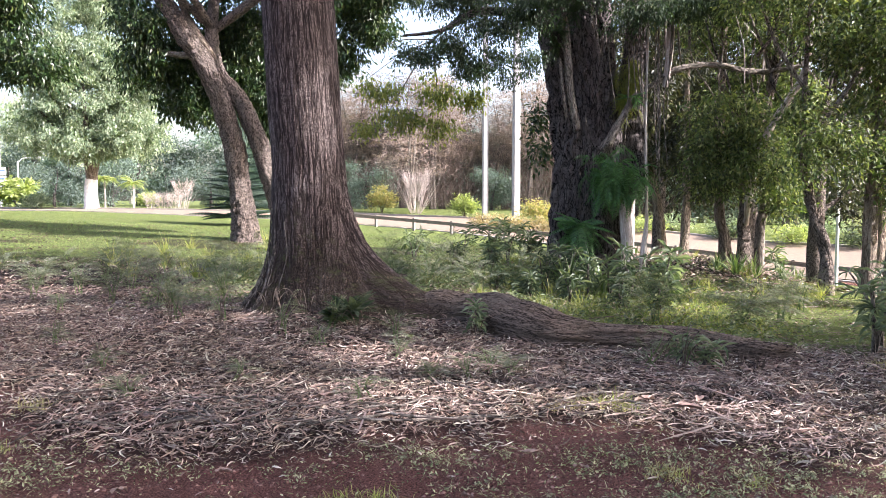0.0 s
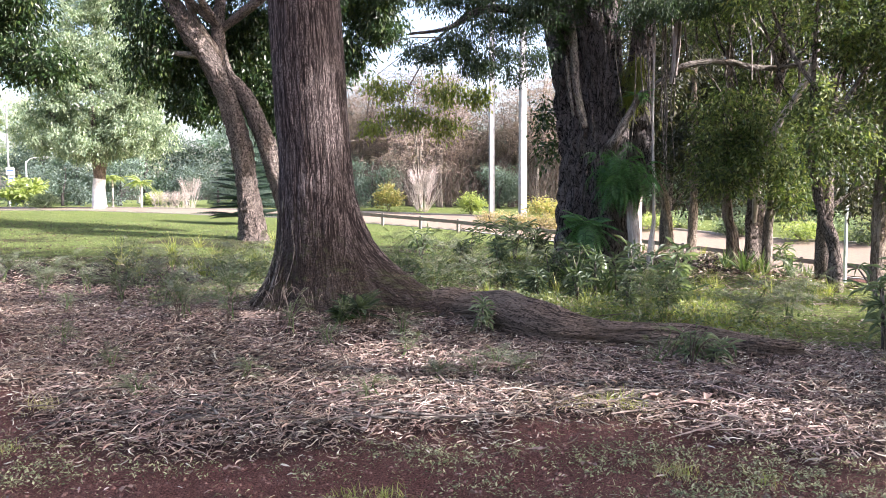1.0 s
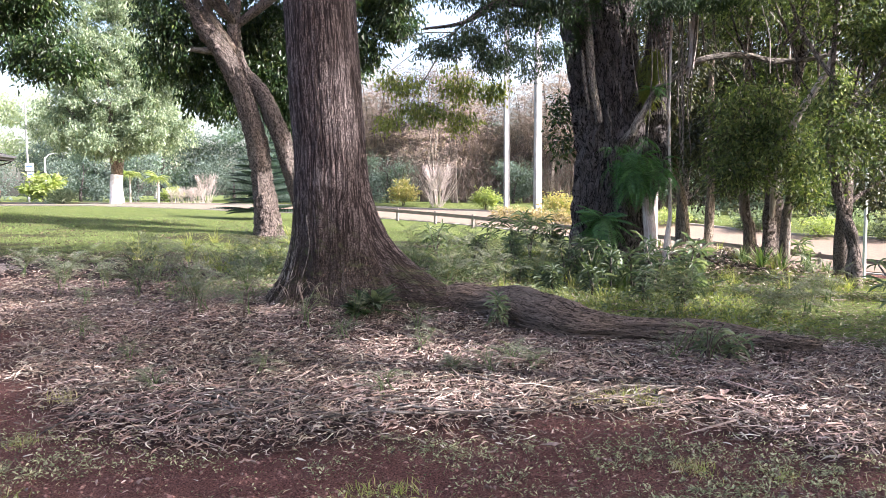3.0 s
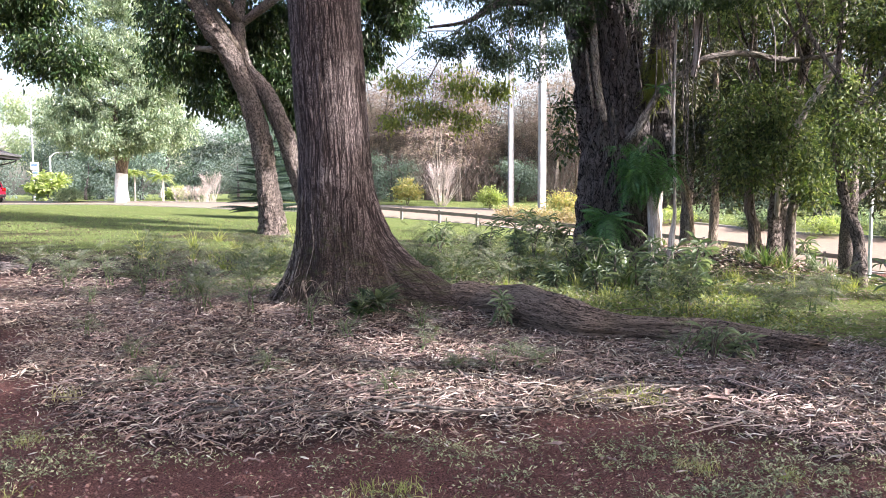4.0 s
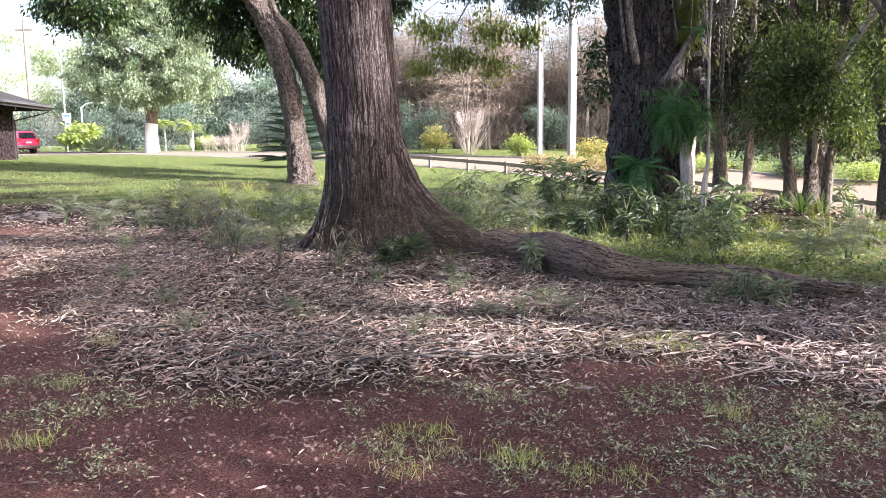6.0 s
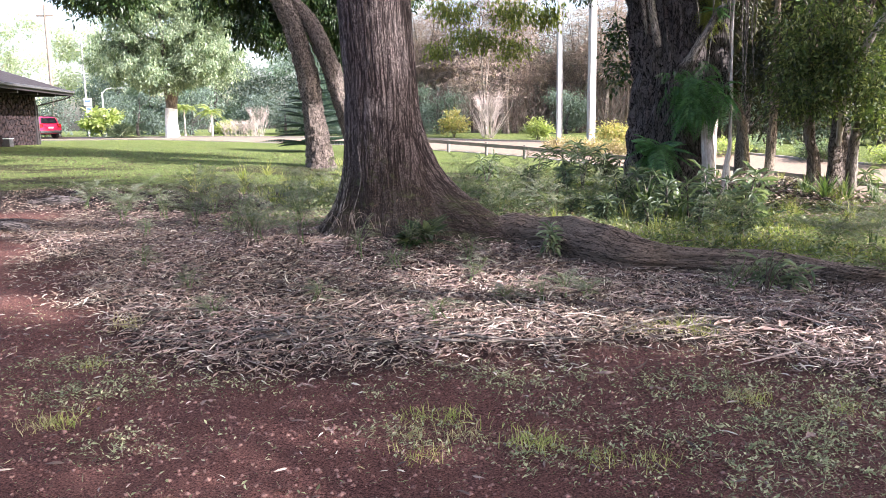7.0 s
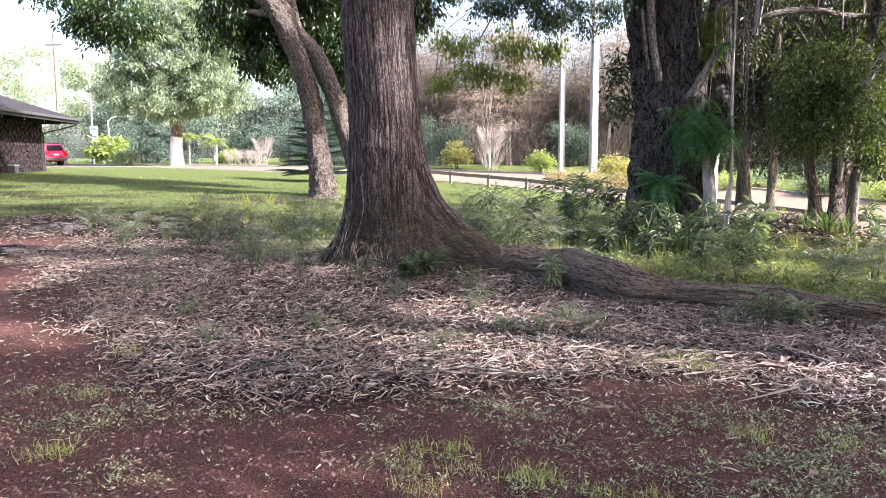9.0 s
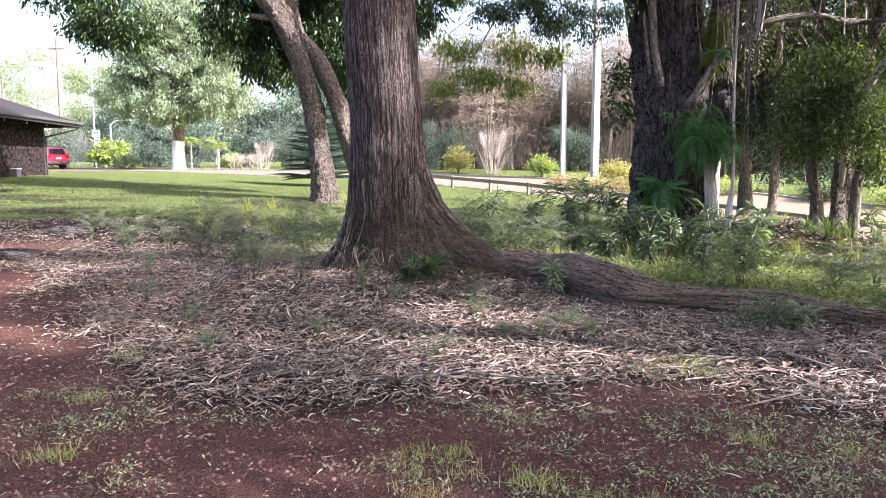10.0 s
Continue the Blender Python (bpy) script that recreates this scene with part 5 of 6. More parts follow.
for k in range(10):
    back_tree(-52 + k * 4.6 + rng.normal(), 88 + rng.random() * 10, rng.uniform(9.5, 12), 5.5, 800 + k * 3, "leaf_far_hazed" if k % 2 else "leaf_bluegreen_hazed", 0.36, 0.1, 420, "bark_dark", "wood_tree", "broad green tree at the edge of the woods")
# tallest far trees: leaves and trunk both whitened to stand for haze
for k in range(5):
    back_tree(-96 + k * 10 + rng.normal(), 130 + rng.random() * 10, rng.uniform(19, 25), 7, 850 + k * 3, "leaf_pale_hazed", 0.6, 0.2, 240, "bark_white", "tall_wood_tree", "tall thin far tree with haze put into its colours")
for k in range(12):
    back_tree(16 + k * 4.5 + rng.normal(), 58 - k * 1.2 + rng.random() * 5, rng.uniform(8, 11), 4.2, 950 + k * 3, "leaf_far_hazed" if k % 3 else "leaf_shrub", 0.4, 0.12, 240, "bark_dark", "wood_tree", "leafy tree across the road")


def shrub(x, y, w, h, material, seed, label, count=90, size=0.12, name="shrub", shape=LEAF, droop=-0.2, group="road shrubs"):
    t = thing(name, label, "shrub", at_ground(x, y), group)
    rng = np.random.default_rng(seed)
    for k in range(4):
        a = rng.random() * 6.283
        stem("stem", [(0, 0, -0.1, 0.03), (0.2 * w * math.cos(a), 0.2 * w * math.sin(a), h * 0.4, 0.02), (0.5 * w * math.cos(a), 0.5 * w * math.sin(a), h * 0.8, 0.008)], "bark_grey", t, 6, 8, 0.1, seed + k)
    crown(t, [(0, 0, h * 0.55, w * 0.55, w * 0.5, h * 0.42), (-w * 0.3, 0, h * 0.4, w * 0.35, w * 0.35, h * 0.32), (w * 0.3, 0, h * 0.45, w * 0.35, w * 0.35, h * 0.32)], count, 14, w * 0.12, size, material, seed, shape, droop, 0.4, "leaves")
    return t


shrub(-4.6, 57, 1.8, 2.2, "leaf_yellow", 301, "yellow-leaved croton bush across the road", 110, 0.2)
shrub(1.5, 53, 1.6, 1.6, "leaf_lime", 302, "pale lime-green shrub across the road", 90, 0.22)
shrub(6.2, 48.5, 2.2, 1.7, "leaf_yellow", 303, "yellow-flecked shrub by the road", 100, 0.2)
for k in range(5):
    shrub(2.6 + k * 0.95, 46.6 - k * 0.75, 1.5, 1.0, "leaf_orange", 310 + k, "clipped orange-brown hedge plant by the road", 80, 0.13)
for k in range(14):
    shrub(11.5 + k * 1.6 + (k % 3) * 0.6, 43.5 - k * 0.95 + (k % 2) * 2.4, 2.2, 1.1, "leaf_lime" if k % 4 == 0 else ("leaf_mango_hazed" if k % 2 else "leaf_shrub"), 330 + k, "low green shrub on the far bank", 90, 0.15)


def bare_shrub(x, y, w, h, seed, n=70, label="bleached leafless shrub of upright stems"):
    t = thing("bare_shrub", label, "shrub", at_ground(x, y), "bare shrubs")
    rng = np.random.default_rng(seed)
    geo = Geo()
    a = rng.random(n) * 6.283
    strew(geo, *TWIG, np.column_stack([np.cos(a) * 0.15 * w, np.sin(a) * 0.15 * w, np.zeros(n)]), spin(a, rng.uniform(0.9, 1.5, n), rng.random(n) * 6.283), np.column_stack([h * rng.uniform(0.55, 1.05, n)] * 3) * (1, 0.32, 0.32))
    m = n * 14
    b_ = rng.random(m) * 6.283
    u = rng.uniform(0.35, 0.8, m)
    strew(geo, *TWIG, np.column_stack([np.cos(b_) * w * 0.4 * u, np.sin(b_) * w * 0.4 * u, h * u]), spin(b_, rng.uniform(0.6, 1.5, m), rng.random(m) * 6.283), np.column_stack([h * rng.uniform(0.15, 0.4, m)] * 3) * (1, 0.4, 0.4))
    part("branching", geo.mesh("branching", False), "twig_pale", t)
    return t


bare_shrub(-2.0, 56, 2.3, 3.3, 1, 60)
bare_shrub(-22.6, 66, 2.2, 2.6, 2, 40)
for k in range(3):
    bare_shrub(-24.6 + k * 1.0, 64, 2.0, 1.4, 5 + k, 70, "low pinkish leafless shrub beside the road")


def palm(x, y, h, seed):
    t = thing("palm", "small pale-green palm beyond the road", "palm", at_ground(x, y), "young palms")
    stem("trunk", [(0, 0, -0.2, 0.1), (0.02, 0, h * 0.5, 0.08), (0, 0, h, 0.07)], "bark_white", t, 10, 14, 0.06, seed)
    tuft(t, "fronds", (0, 0, h), 20, 1.15, "leaf_lime", seed, frond(14, 0.34, 0.95, 0.2), (-0.1, 0.9))


palm(-29.4, 66, 2.5, 1)
palm(-26.9, 66, 2.2, 2)
shrub(-27.6, 71, 1.7, 1.6, "leaf_lime", 361, "pale green shrub between the palms", 80, 0.25)
shrub(-41.5, 74, 3.0, 3.0, "leaf_lime", 362, "large-leaved bright green shrub behind the sign", 60, 0.6, shape=BROAD)
shrub(-31.2, 58, 1.6, 1.1, "leaf_mango_hazed", 363, "spiky pale shrub at the foot of the mango", 70, 0.35, shape=SLIM, droop=-0.7)


def norfolk_pine():
    t = thing("norfolk_pine", "young conifer with level tiers of dark branches", "tree", at_ground(-10.0, 37.5))
    stem("trunk", [(0, 0, -0.2, 0.1), (0, 0, 1.6, 0.08), (0, 0, 3.6, 0.02)], "bark_dark", t, 10, 14, 0.05, 1)
    rng = np.random.default_rng(8)
    for k in range(9):
        z = 0.4 + k * 0.42
        n = 9
        a = np.arange(n) * 6.283 / n + k * 0.4
        geo = strew(Geo(), *frond(16, 0.2, 0.22, 0.5), np.tile((0, 0, z), (n, 1)), spin(a, rng.normal(size=n) * 0.06 + 0.05, 0 * a), (2.5 - k * 0.2) * rng.uniform(0.85, 1.1, n))
        part("branch_tier", geo.mesh("branch_tier", False), "leaf_conifer", t)


norfolk_pine()

# ---- poles, lamp, sign ----
def utility_pole(x, y, h, r, seed):
    t = thing("utility_pole", "tall square pale concrete pole beyond the road", "pole", at_ground(x, y), "tall poles")
    bm = bmesh.new()
    bmesh.ops.create_cone(bm, cap_ends=True, segments=4, radius1=r * 1.41, radius2=r * 1.2, depth=h, matrix=Matrix.Translation((0, 0, h / 2 - 0.4)) @ Matrix.Rotation(radians(45 + seed), 4, "Z"))
    bmesh.ops.bevel(bm, geom=[e for e in bm.edges if abs(e.verts[0].co.z - e.verts[1].co.z) > 1], offset=r * 0.22, segments=2, affect="EDGES")
    part("shaft", bm, "pole", t)


utility_pole(2.86, 51.5, 15, 0.19, 8)
utility_pole(4.9, 51, 16, 0.24, 14)


def street_lamp(x, y, h, arm, turn, stout=1.0):
    t = thing("street_lamp", "white metal street lamp with a curved arm", "street lamp", at_ground(x, y), "street lamps", "", turn)
    stem("post", [(0, 0, -0.2, 0.16 * stout), (0, 0, h * 0.4, 0.13 * stout), (0, 0, h * 0.93, 0.1 * stout)], "metal_white", t, 12, 12, 0.0, 1)
    stem("arm", [(0, 0, h * 0.9, 0.08 * stout), (arm * 0.25, 0, h * 0.985, 0.07 * stout), (arm * 0.6, 0, h * 1.01, 0.06 * stout), (arm, 0, h * 1.015, 0.05 * stout)], "metal_white", t, 10, 16, 0.0, 2)
    bm = box(bmesh.new(), arm - 0.15, arm + 0.55, -0.14, 0.14, h * 1.0 - 0.05, h * 1.0 + 0.13, 0.05)
    part("lamp_head", bm, "metal_white", t)


street_lamp(-43.6, 78, 5.0, 1.8, 0, 0.65)
street_lamp(14.7, 28.2, 5.0, 1.2, 100, 0.45)


def road_sign():
    t = thing("road_sign", "white and blue sign plates on a tall grey post", "sign", at_ground(-46.6, 80))
    part("post", rod(bmesh.new(), (0, 0, -0.2), (0, 0, 10.5), 0.11, 0.08), "pole", t)
    part("plate", box(bmesh.new(), -0.15, 0.75, -0.24, -0.2, 3.3, 4.1, 0.02), "sign_white", t)
    p = part("plate", box(bmesh.new(), 0.05, 0.75, -0.24, -0.2, 2.5, 3.2, 0.02), "sign_white", t)
    part("marking", box(bmesh.new(), 0.13, 0.67, -0.255, -0.245, 2.85, 3.05), "sign_blue", p)
    part("marking", box(bmesh.new(), -0.05, 0.65, -0.255, -0.245, 3.7, 3.9), "sign_blue", t)


road_sign()
t = thing("wire_pole", "dark wooden wire pole behind the pavilion", "pole", at_ground(-58, 92))
part("shaft", rod(bmesh.new(), (0, 0, -0.3), (0, 0, 16), 0.2, 0.13), "rail_wood", t)
part("crossarm", box(bmesh.new(), -1.1, 1.1, -0.08, 0.08, 14.6, 14.8, 0.02), "rail_wood", t)


# ---- rail along the road ----
def guard_rail():
    line = curve([(x, y, 0, 0) for x, y in ROAD], 2000)[:, :2]
    s = np.concatenate([[0], np.cumsum(np.linalg.norm(np.diff(line, axis=0), axis=1))])
    start = s[np.argmin(np.abs(line[:, 0] + 9))]
    t = thing("guard_rail", "low weathered timber guard rail along the road", "rail")
    spots = np.arange(start, start + 52, 2.6)
    pts = [Vector(at_ground(np.interp(u, s, line[:, 0]), np.interp(u, s, line[:, 1]))) for u in spots]
    me = bpy.data.meshes.new("post")
    bm = box(bmesh.new(), -0.065, 0.065, -0.065, 0.065, -0.3, 0.76, 0.012)
    bm.to_mesh(me)
    bm.free()
    me.materials.append(MAT["post_wood"])
    for a, b_ in zip(pts[:-1], pts[1:]):
        yaw = math.degrees(math.atan2(b_.y - a.y, b_.x - a.x))
        ob = new("post", me)
        ob.parent, ob.matrix_basis = t, pose(*a, 0, 0, yaw)
        d = b_ - a
        m = Matrix.Translation(a + Vector((0, 0, 0.6))) @ d.to_track_quat("X", "Z").to_matrix().to_4x4()
        bm = box(bmesh.new(), 0.01, d.length - 0.01, -0.12, -0.067, -0.1, 0.1, 0.01)
        ob = part("rail", bm, "rail_wood", t)
        ob.matrix_basis = m


guard_rail()


# ---- pavilion of lava stone ----
def clip_cell(cell, hx, hz, gap):
    """Cuts a polygon along the middle line towards a neighbour, leaving a joint."""
    d = math.hypot(hx, hz)
    side = [u * hx / d + w * hz / d - (d - gap) for u, w in cell]
    out = []
    for k in range(len(cell)):
        a, c, sa, sc = cell[k], cell[(k + 1) % len(cell)], side[k], side[(k + 1) % len(cell)]
        if sa <= 0:
            out.append(a)
        if sa * sc < 0:
            f = sa / (sa - sc)
            out.append((a[0] + f * (c[0] - a[0]), a[1] + f * (c[1] - a[1])))
    return out


def pavilion():
    t = thing("pavilion", "low park building of dark lava stone with a brown hip roof", "building", at_ground(-25.7, 39.0), "", "", 103)
    # its near corner stands at the local origin; it runs back along -x
    part("wall", box(bmesh.new(), -13, -0.05, 0.05, 7, -0.6, 2.75), "mortar", t)
    rng = np.random.default_rng(12)
    seeds = {(i, j): ((i + 0.5 * (j % 2) + rng.uniform(-0.36, 0.36)) * 0.36 - 5.6, (j + rng.uniform(-0.36, 0.36)) * 0.27 - 0.2) for i in range(-1, 17) for j in range(-1, 13)}
    for (i, j), (cx, cz) in seeds.items():
        if not (0 <= i < 16 and 0 <= j < 12):
            continue
        cell = [(-0.5, -0.4), (0.5, -0.4), (0.5, 0.4), (-0.5, 0.4)]
        for di in range(-2, 3):
            for dj in range(-2, 3):
                if (di or dj) and (i + di, j + dj) in seeds:
                    ox, oz = seeds[i + di, j + dj]
                    cell = clip_cell(cell, (ox - cx) / 2, (oz - cz) / 2, 0.012)
        cell = clip_cell(clip_cell(cell, -0.06 - cx, 0.0001, 0) if cx < -0.07 else cell, 0.0001, 2.7 - cz, 0) if cz < 2.65 else []
        if len(cell) < 3 or cx > -0.1:
            continue
        out = 0.03 + 0.06 * rng.random()
        bm = bmesh.new()
        back = [bm.verts.new((u, 0.06, w)) for u, w in cell]
        rim = [bm.verts.new((u, -out * 0.5, w)) for u, w in cell]
        top = [bm.verts.new((u * 0.72 + rng.normal() * 0.008, -out - rng.random() * 0.02, w * 0.72 + rng.normal() * 0.008)) for u, w in cell]
        n = len(cell)
        for k in range(n):
            bm.faces.new((back[k], back[(k + 1) % n], rim[(k + 1) % n], rim[k]))
            bm.faces.new((rim[k], rim[(k + 1) % n], top[(k + 1) % n], top[k]))
        bm.faces.new(top)
        part("stone", bm, "lava", t).matrix_basis = Matrix.Translation((cx, 0, cz))
    part("corner_post", box(bmesh.new(), -0.1, 0.1, -0.1, 0.1, -0.3, 2.75, 0.01), "fascia", t)
    part("soffit", box(bmesh.new(), -14, 1.7, -1.3, 8.3, 2.74, 2.8), "fascia", t)
    bm = bmesh.new()
    lo = [bm.verts.new(c) for c in ((-14.2, -1.4, 2.86), (1.8, -1.4, 2.86), (1.8, 8.4, 2.86), (-14.2, 8.4, 2.86))]
    hi = [bm.verts.new(c) for c in ((-9.5, 3.5, 4.7), (-2.6, 3.5, 4.7))]
    for face in ((lo[0], lo[1], hi[1], hi[0]), (lo[1], lo[2], hi[1]), (lo[2], lo[3], hi[0], hi[1]), (lo[3], lo[0], hi[0])):
        bm.faces.new(face)
    part("roof", bm, "shingle", t)
    for k in range(16):
        f0 = k / 16
        y0, z0 = -1.4 + 4.9 * f0, 2.86 + 1.84 * f0
        xa, xb = -14.2 + 4.7 * f0, 1.8 - 4.4 * f0
        bm = box(bmesh.new(), xa, xb, -0.02, 0.36, 0.0, 0.02)
        ob = part("shingle_course", bm, "shingle", t)
        ob.matrix_basis = Matrix.Translation((0, y0, z0 + 0.004)) @ Matrix.Rotation(math.atan2(1.84, 4.9), 4, "X")
    part("fascia", box(bmesh.new(), -14.2, 1.8, -1.46, -1.4, 2.62, 2.88, 0.01), "fascia", t)
    part("fascia", box(bmesh.new(), 1.8, 1.86, -1.46, 8.4, 2.62, 2.88, 0.01), "fascia", t)
    part("gutter", box(bmesh.new(), -14.2, 1.9, -1.57, -1.46, 2.76, 2.9, 0.02), "gutter", t)
    stem("downpipe", [(0.16, -0.12, -0.2, 0.04), (0.16, -0.12, 1.9, 0.04), (0.2, -0.16, 2.05, 0.04), (1.5, -1.25, 2.5, 0.04), (1.6, -1.4, 2.75, 0.04)], "fascia", t, 8, 30, 0.0, 1)
    for k in range(4):
        part("rafter", box(bmesh.new(), -0.6 - k * 2.4, -0.45 - k * 2.4, -1.35, 0.2, 2.5, 2.74, 0.01), "fascia", t)
    u = thing("utility_box", "small grey utility box beside the stone wall", "utility box", at_ground(-24.55, 34.9))
    part("body", box(bmesh.new(), -0.25, 0.25, -0.16, 0.16, -0.05, 0.36, 0.04), "gutter", u)
    part("lid", box(bmesh.new(), -0.27, 0.27, -0.18, 0.18, 0.363, 0.4, 0.01), "metal_white", u)


pavilion()


# ---- red car ----
def car():
    t = thing("car", "red sport utility car parked beside the pavilion", "car", at_ground(-38.3, 57.9, 0.08), "", "", 153)
    # length along x (front at +x), width along y
    side = [(-2.3, 0.45), (-2.36, 0.75), (-2.32, 1.02), (-2.2, 1.12), (1.15, 1.06), (2.15, 0.95), (2.32, 0.75), (2.34, 0.42), (1.9, 0.34), (-1.9, 0.34)]
    cabin = [(-2.2, 1.1), (-2.0, 1.6), (-1.75, 1.7), (0.1, 1.7), (0.45, 1.62), (1.2, 1.06)]

    def loft(profile, half, inset_top):
        bm = bmesh.new()
        zs = [p[1] for p in profile]
        z0, z1 = min(zs), max(zs)
        rows = []
        for sgn in (-1, 1):
            rows.append([bm.verts.new((x, sgn * (half - inset_top * (z - z0) / (z1 - z0)), z)) for x, z in profile])
        n = len(profile)
        for i in range(n):
            j = (i + 1) % n
            bm.faces.new((rows[0][i], rows[0][j], rows[1][j], rows[1][i]))
        bm.faces.new(rows[0][::-1])
        bm.faces.new(rows[1])
        bmesh.ops.recalc_face_normals(bm, faces=bm.faces)
        bmesh.ops.bevel(bm, geom=list(bm.edges), offset=0.05, segments=3, affect="EDGES", clamp_overlap=True)
        return bm

    body = part("body", loft(side, 0.93, 0.06), "car_red", t)
    part("cabin", loft(cabin, 0.86, 0.17), "car_red", t)
    for s in (-1, 1):
        for x0, x1 in ((-1.95, -1.15), (-1.05, -0.2), (-0.1, 0.75)):
            bm = bmesh.new()
            top = 1.58
            xs = (x0, x1, min(x1, 0.42), x0 + (0.12 if x0 < -1.5 else 0))
            vs = [bm.verts.new((x, s * (0.86 - 0.17 * (z - 1.06) / 0.64 + 0.012), z)) for x, z in zip(xs, (1.16, 1.16, top, top))]
            f = bm.faces.new(vs)
            bmesh.ops.extrude_face_region(bm, geom=[f])
            part("window", bm, "glass", t)
        part("sill_trim", box(bmesh.new(), -1.4, 1.4, s * 0.9 - 0.05, s * 0.9 + 0.05, 0.3, 0.45, 0.02), "trim_black", t)
        part("mirror", box(bmesh.new(), 0.7, 0.88, s * 1.0 - 0.12, s * 1.0 + 0.1, 1.08, 1.26, 0.04), "car_red", t)
        part("tail_light", box(bmesh.new(), -2.39, -2.2, s * 0.74 - 0.14, s * 0.74 + 0.14, 0.85, 1.12, 0.03), "lens_red", t)
        part("headlight", box(bmesh.new(), 2.1, 2.33, s * 0.7 - 0.16, s * 0.7 + 0.16, 0.72, 0.9, 0.03), "lens_clear", t)
        part("roof_rail", box(bmesh.new(), -1.7, 0.0, s * 0.66 - 0.02, s * 0.66 + 0.02, 1.71, 1.76, 0.01), "trim_black", t)
        for x in (-1.45, 1.45):
            w = thing("wheel", "", "")
            w.parent = t
            w.matrix_basis = pose(x, s * 0.84, 0.36)
            part("tyre", rod(bmesh.new(), (0, -0.12, 0), (0, 0.12, 0), 0.37, None, 28), "rubber", w)
            part("rim", rod(bmesh.new(), (0, s * 0.1, 0), (0, s * 0.135, 0), 0.25, 0.22, 20), "alloy", w)
    bm = bmesh.new()
    vs = [bm.verts.new(c) for c in ((-2.235, -0.66, 1.18), (-2.235, 0.66, 1.18), (-2.06, 0.58, 1.58), (-2.06, -0.58, 1.58))]
    bmesh.ops.extrude_face_region(bm, geom=[bm.faces.new(vs)])
    part("rear_window", bm, "glass", t)
    bm = bmesh.new()
    vs = [bm.verts.new(c) for c in ((1.17, -0.68, 1.13), (1.17, 0.68, 1.13), (0.56, 0.6, 1.6), (0.56, -0.6, 1.6))]
    bmesh.ops.extrude_face_region(bm, geom=[bm.faces.new(vs)])
    part("windscreen", bm, "glass", t)
    part("bumper", box(bmesh.new(), -2.44, -2.2, -0.88, 0.88, 0.4, 0.62, 0.05), "trim_black", t)
    part("bumper", box(bmesh.new(), 2.2, 2.42, -0.88, 0.88, 0.36, 0.6, 0.05), "trim_black", t)
    part("number_plate", box(bmesh.new(), -2.4, -2.36, -0.2, 0.2, 0.78, 0.9), "plate", t)


car()


# ---- plants under the trees ----
def feather_plant(x, y, h, n, seed, material="leaf_feather", name="feathery_weed", label="wispy feathery weed in the leaf litter", size=0.45):
    t = thing(name, label, "plant", at_ground(x, y), "feathery weeds")
    rng = np.random.default_rng(seed)
    geo, wood = Geo(), Geo()
    for k in range(n):
        a, r = rng.random() * 6.283, h * rng.uniform(0.1, 0.5)
        top = np.array([math.cos(a) * r, math.sin(a) * r, h * rng.uniform(0.6, 1.05)])
        v, g, f, tri = tube([(rng.normal() * 0.05, rng.normal() * 0.05, -0.03, 0.006), (*(top * (0.4, 0.4, 0.55)), 0.005), (*top, 0.002)], 5, 8, 0, 1)
        wood.add(v, f)
        m = 7
        u = rng.uniform(0.35, 1.0, m)
        p = np.column_stack([top[0] * u, top[1] * u, top[2] * u])
        strew(geo, *FEATHER, p, spin(rng.random(m) * 6.283, rng.uniform(-0.3, 0.7, m), rng.normal(size=m) * 0.3), size * rng.uniform(0.5, 1.1, m))
    part("stalk", wood.mesh("stalk"), "leaf_strap", t, "", "stuff")
    part("fronds", geo.mesh("fronds", False), material, t)


spots = [(-3.2, 9.0, 0.6), (-3.9, 10.5, 0.7), (-4.4, 12.0, 0.8), (-3.4, 11.5, 0.8), (-5.2, 12.6, 0.8), (-5.8, 13.6, 0.8), (-3.6, 13.5, 0.9), (-4.4, 14.4, 0.9), (-6.4, 14.5, 0.7), (-2.9, 12.8, 0.9), (-2.9, 10.0, 0.7), (-2.55, 8.75, 0.45),
         (-5.1, 10.0, 0.35), (-6.2, 11.4, 0.45), (-6.7, 12.4, 0.55), (-7.2, 13.5, 0.5), (-8.2, 13.8, 0.5), (-4.9, 11.2, 0.5), (-5.9, 12.2, 0.6), (-0.3, 12.0, 0.8), (0.6, 11.4, 0.8), (1.2, 12.4, 0.9), (0.1, 13.5, 0.9), (1.7, 13.0, 0.8), (-0.9, 13.8, 0.9),
         (3.6, 9.0, 0.5), (4.2, 9.3, 0.5), (4.9, 10.3, 0.5), (2.6, 9.2, 0.6), (5.6, 9.2, 0.5), (-3.0, 6.6, 0.22), (-1.7, 6.3, 0.18), (-4.0, 7.7, 0.25), (-0.6, 5.55, 0.22), (-1.2, 8.2, 0.4), (-1.75, 8.05, 0.4), (-2.4, 5.7, 0.18),
         (0.2, 6.3, 0.2), (0.4, 6.55, 0.2), (-0.1, 6.2, 0.18), (0.57, 6.35, 0.2), (-0.4, 7.1, 0.24), (-1.25, 7.5, 0.3), (-0.5, 7.9, 0.3), (1.85, 6.6, 0.4), (2.15, 6.7, 0.42)]
for k, (x, y, h) in enumerate(spots):
    feather_plant(x, y, h, 6 if h > 0.45 else 4, 1200 + k, size=0.36 if h > 0.45 else 0.18)


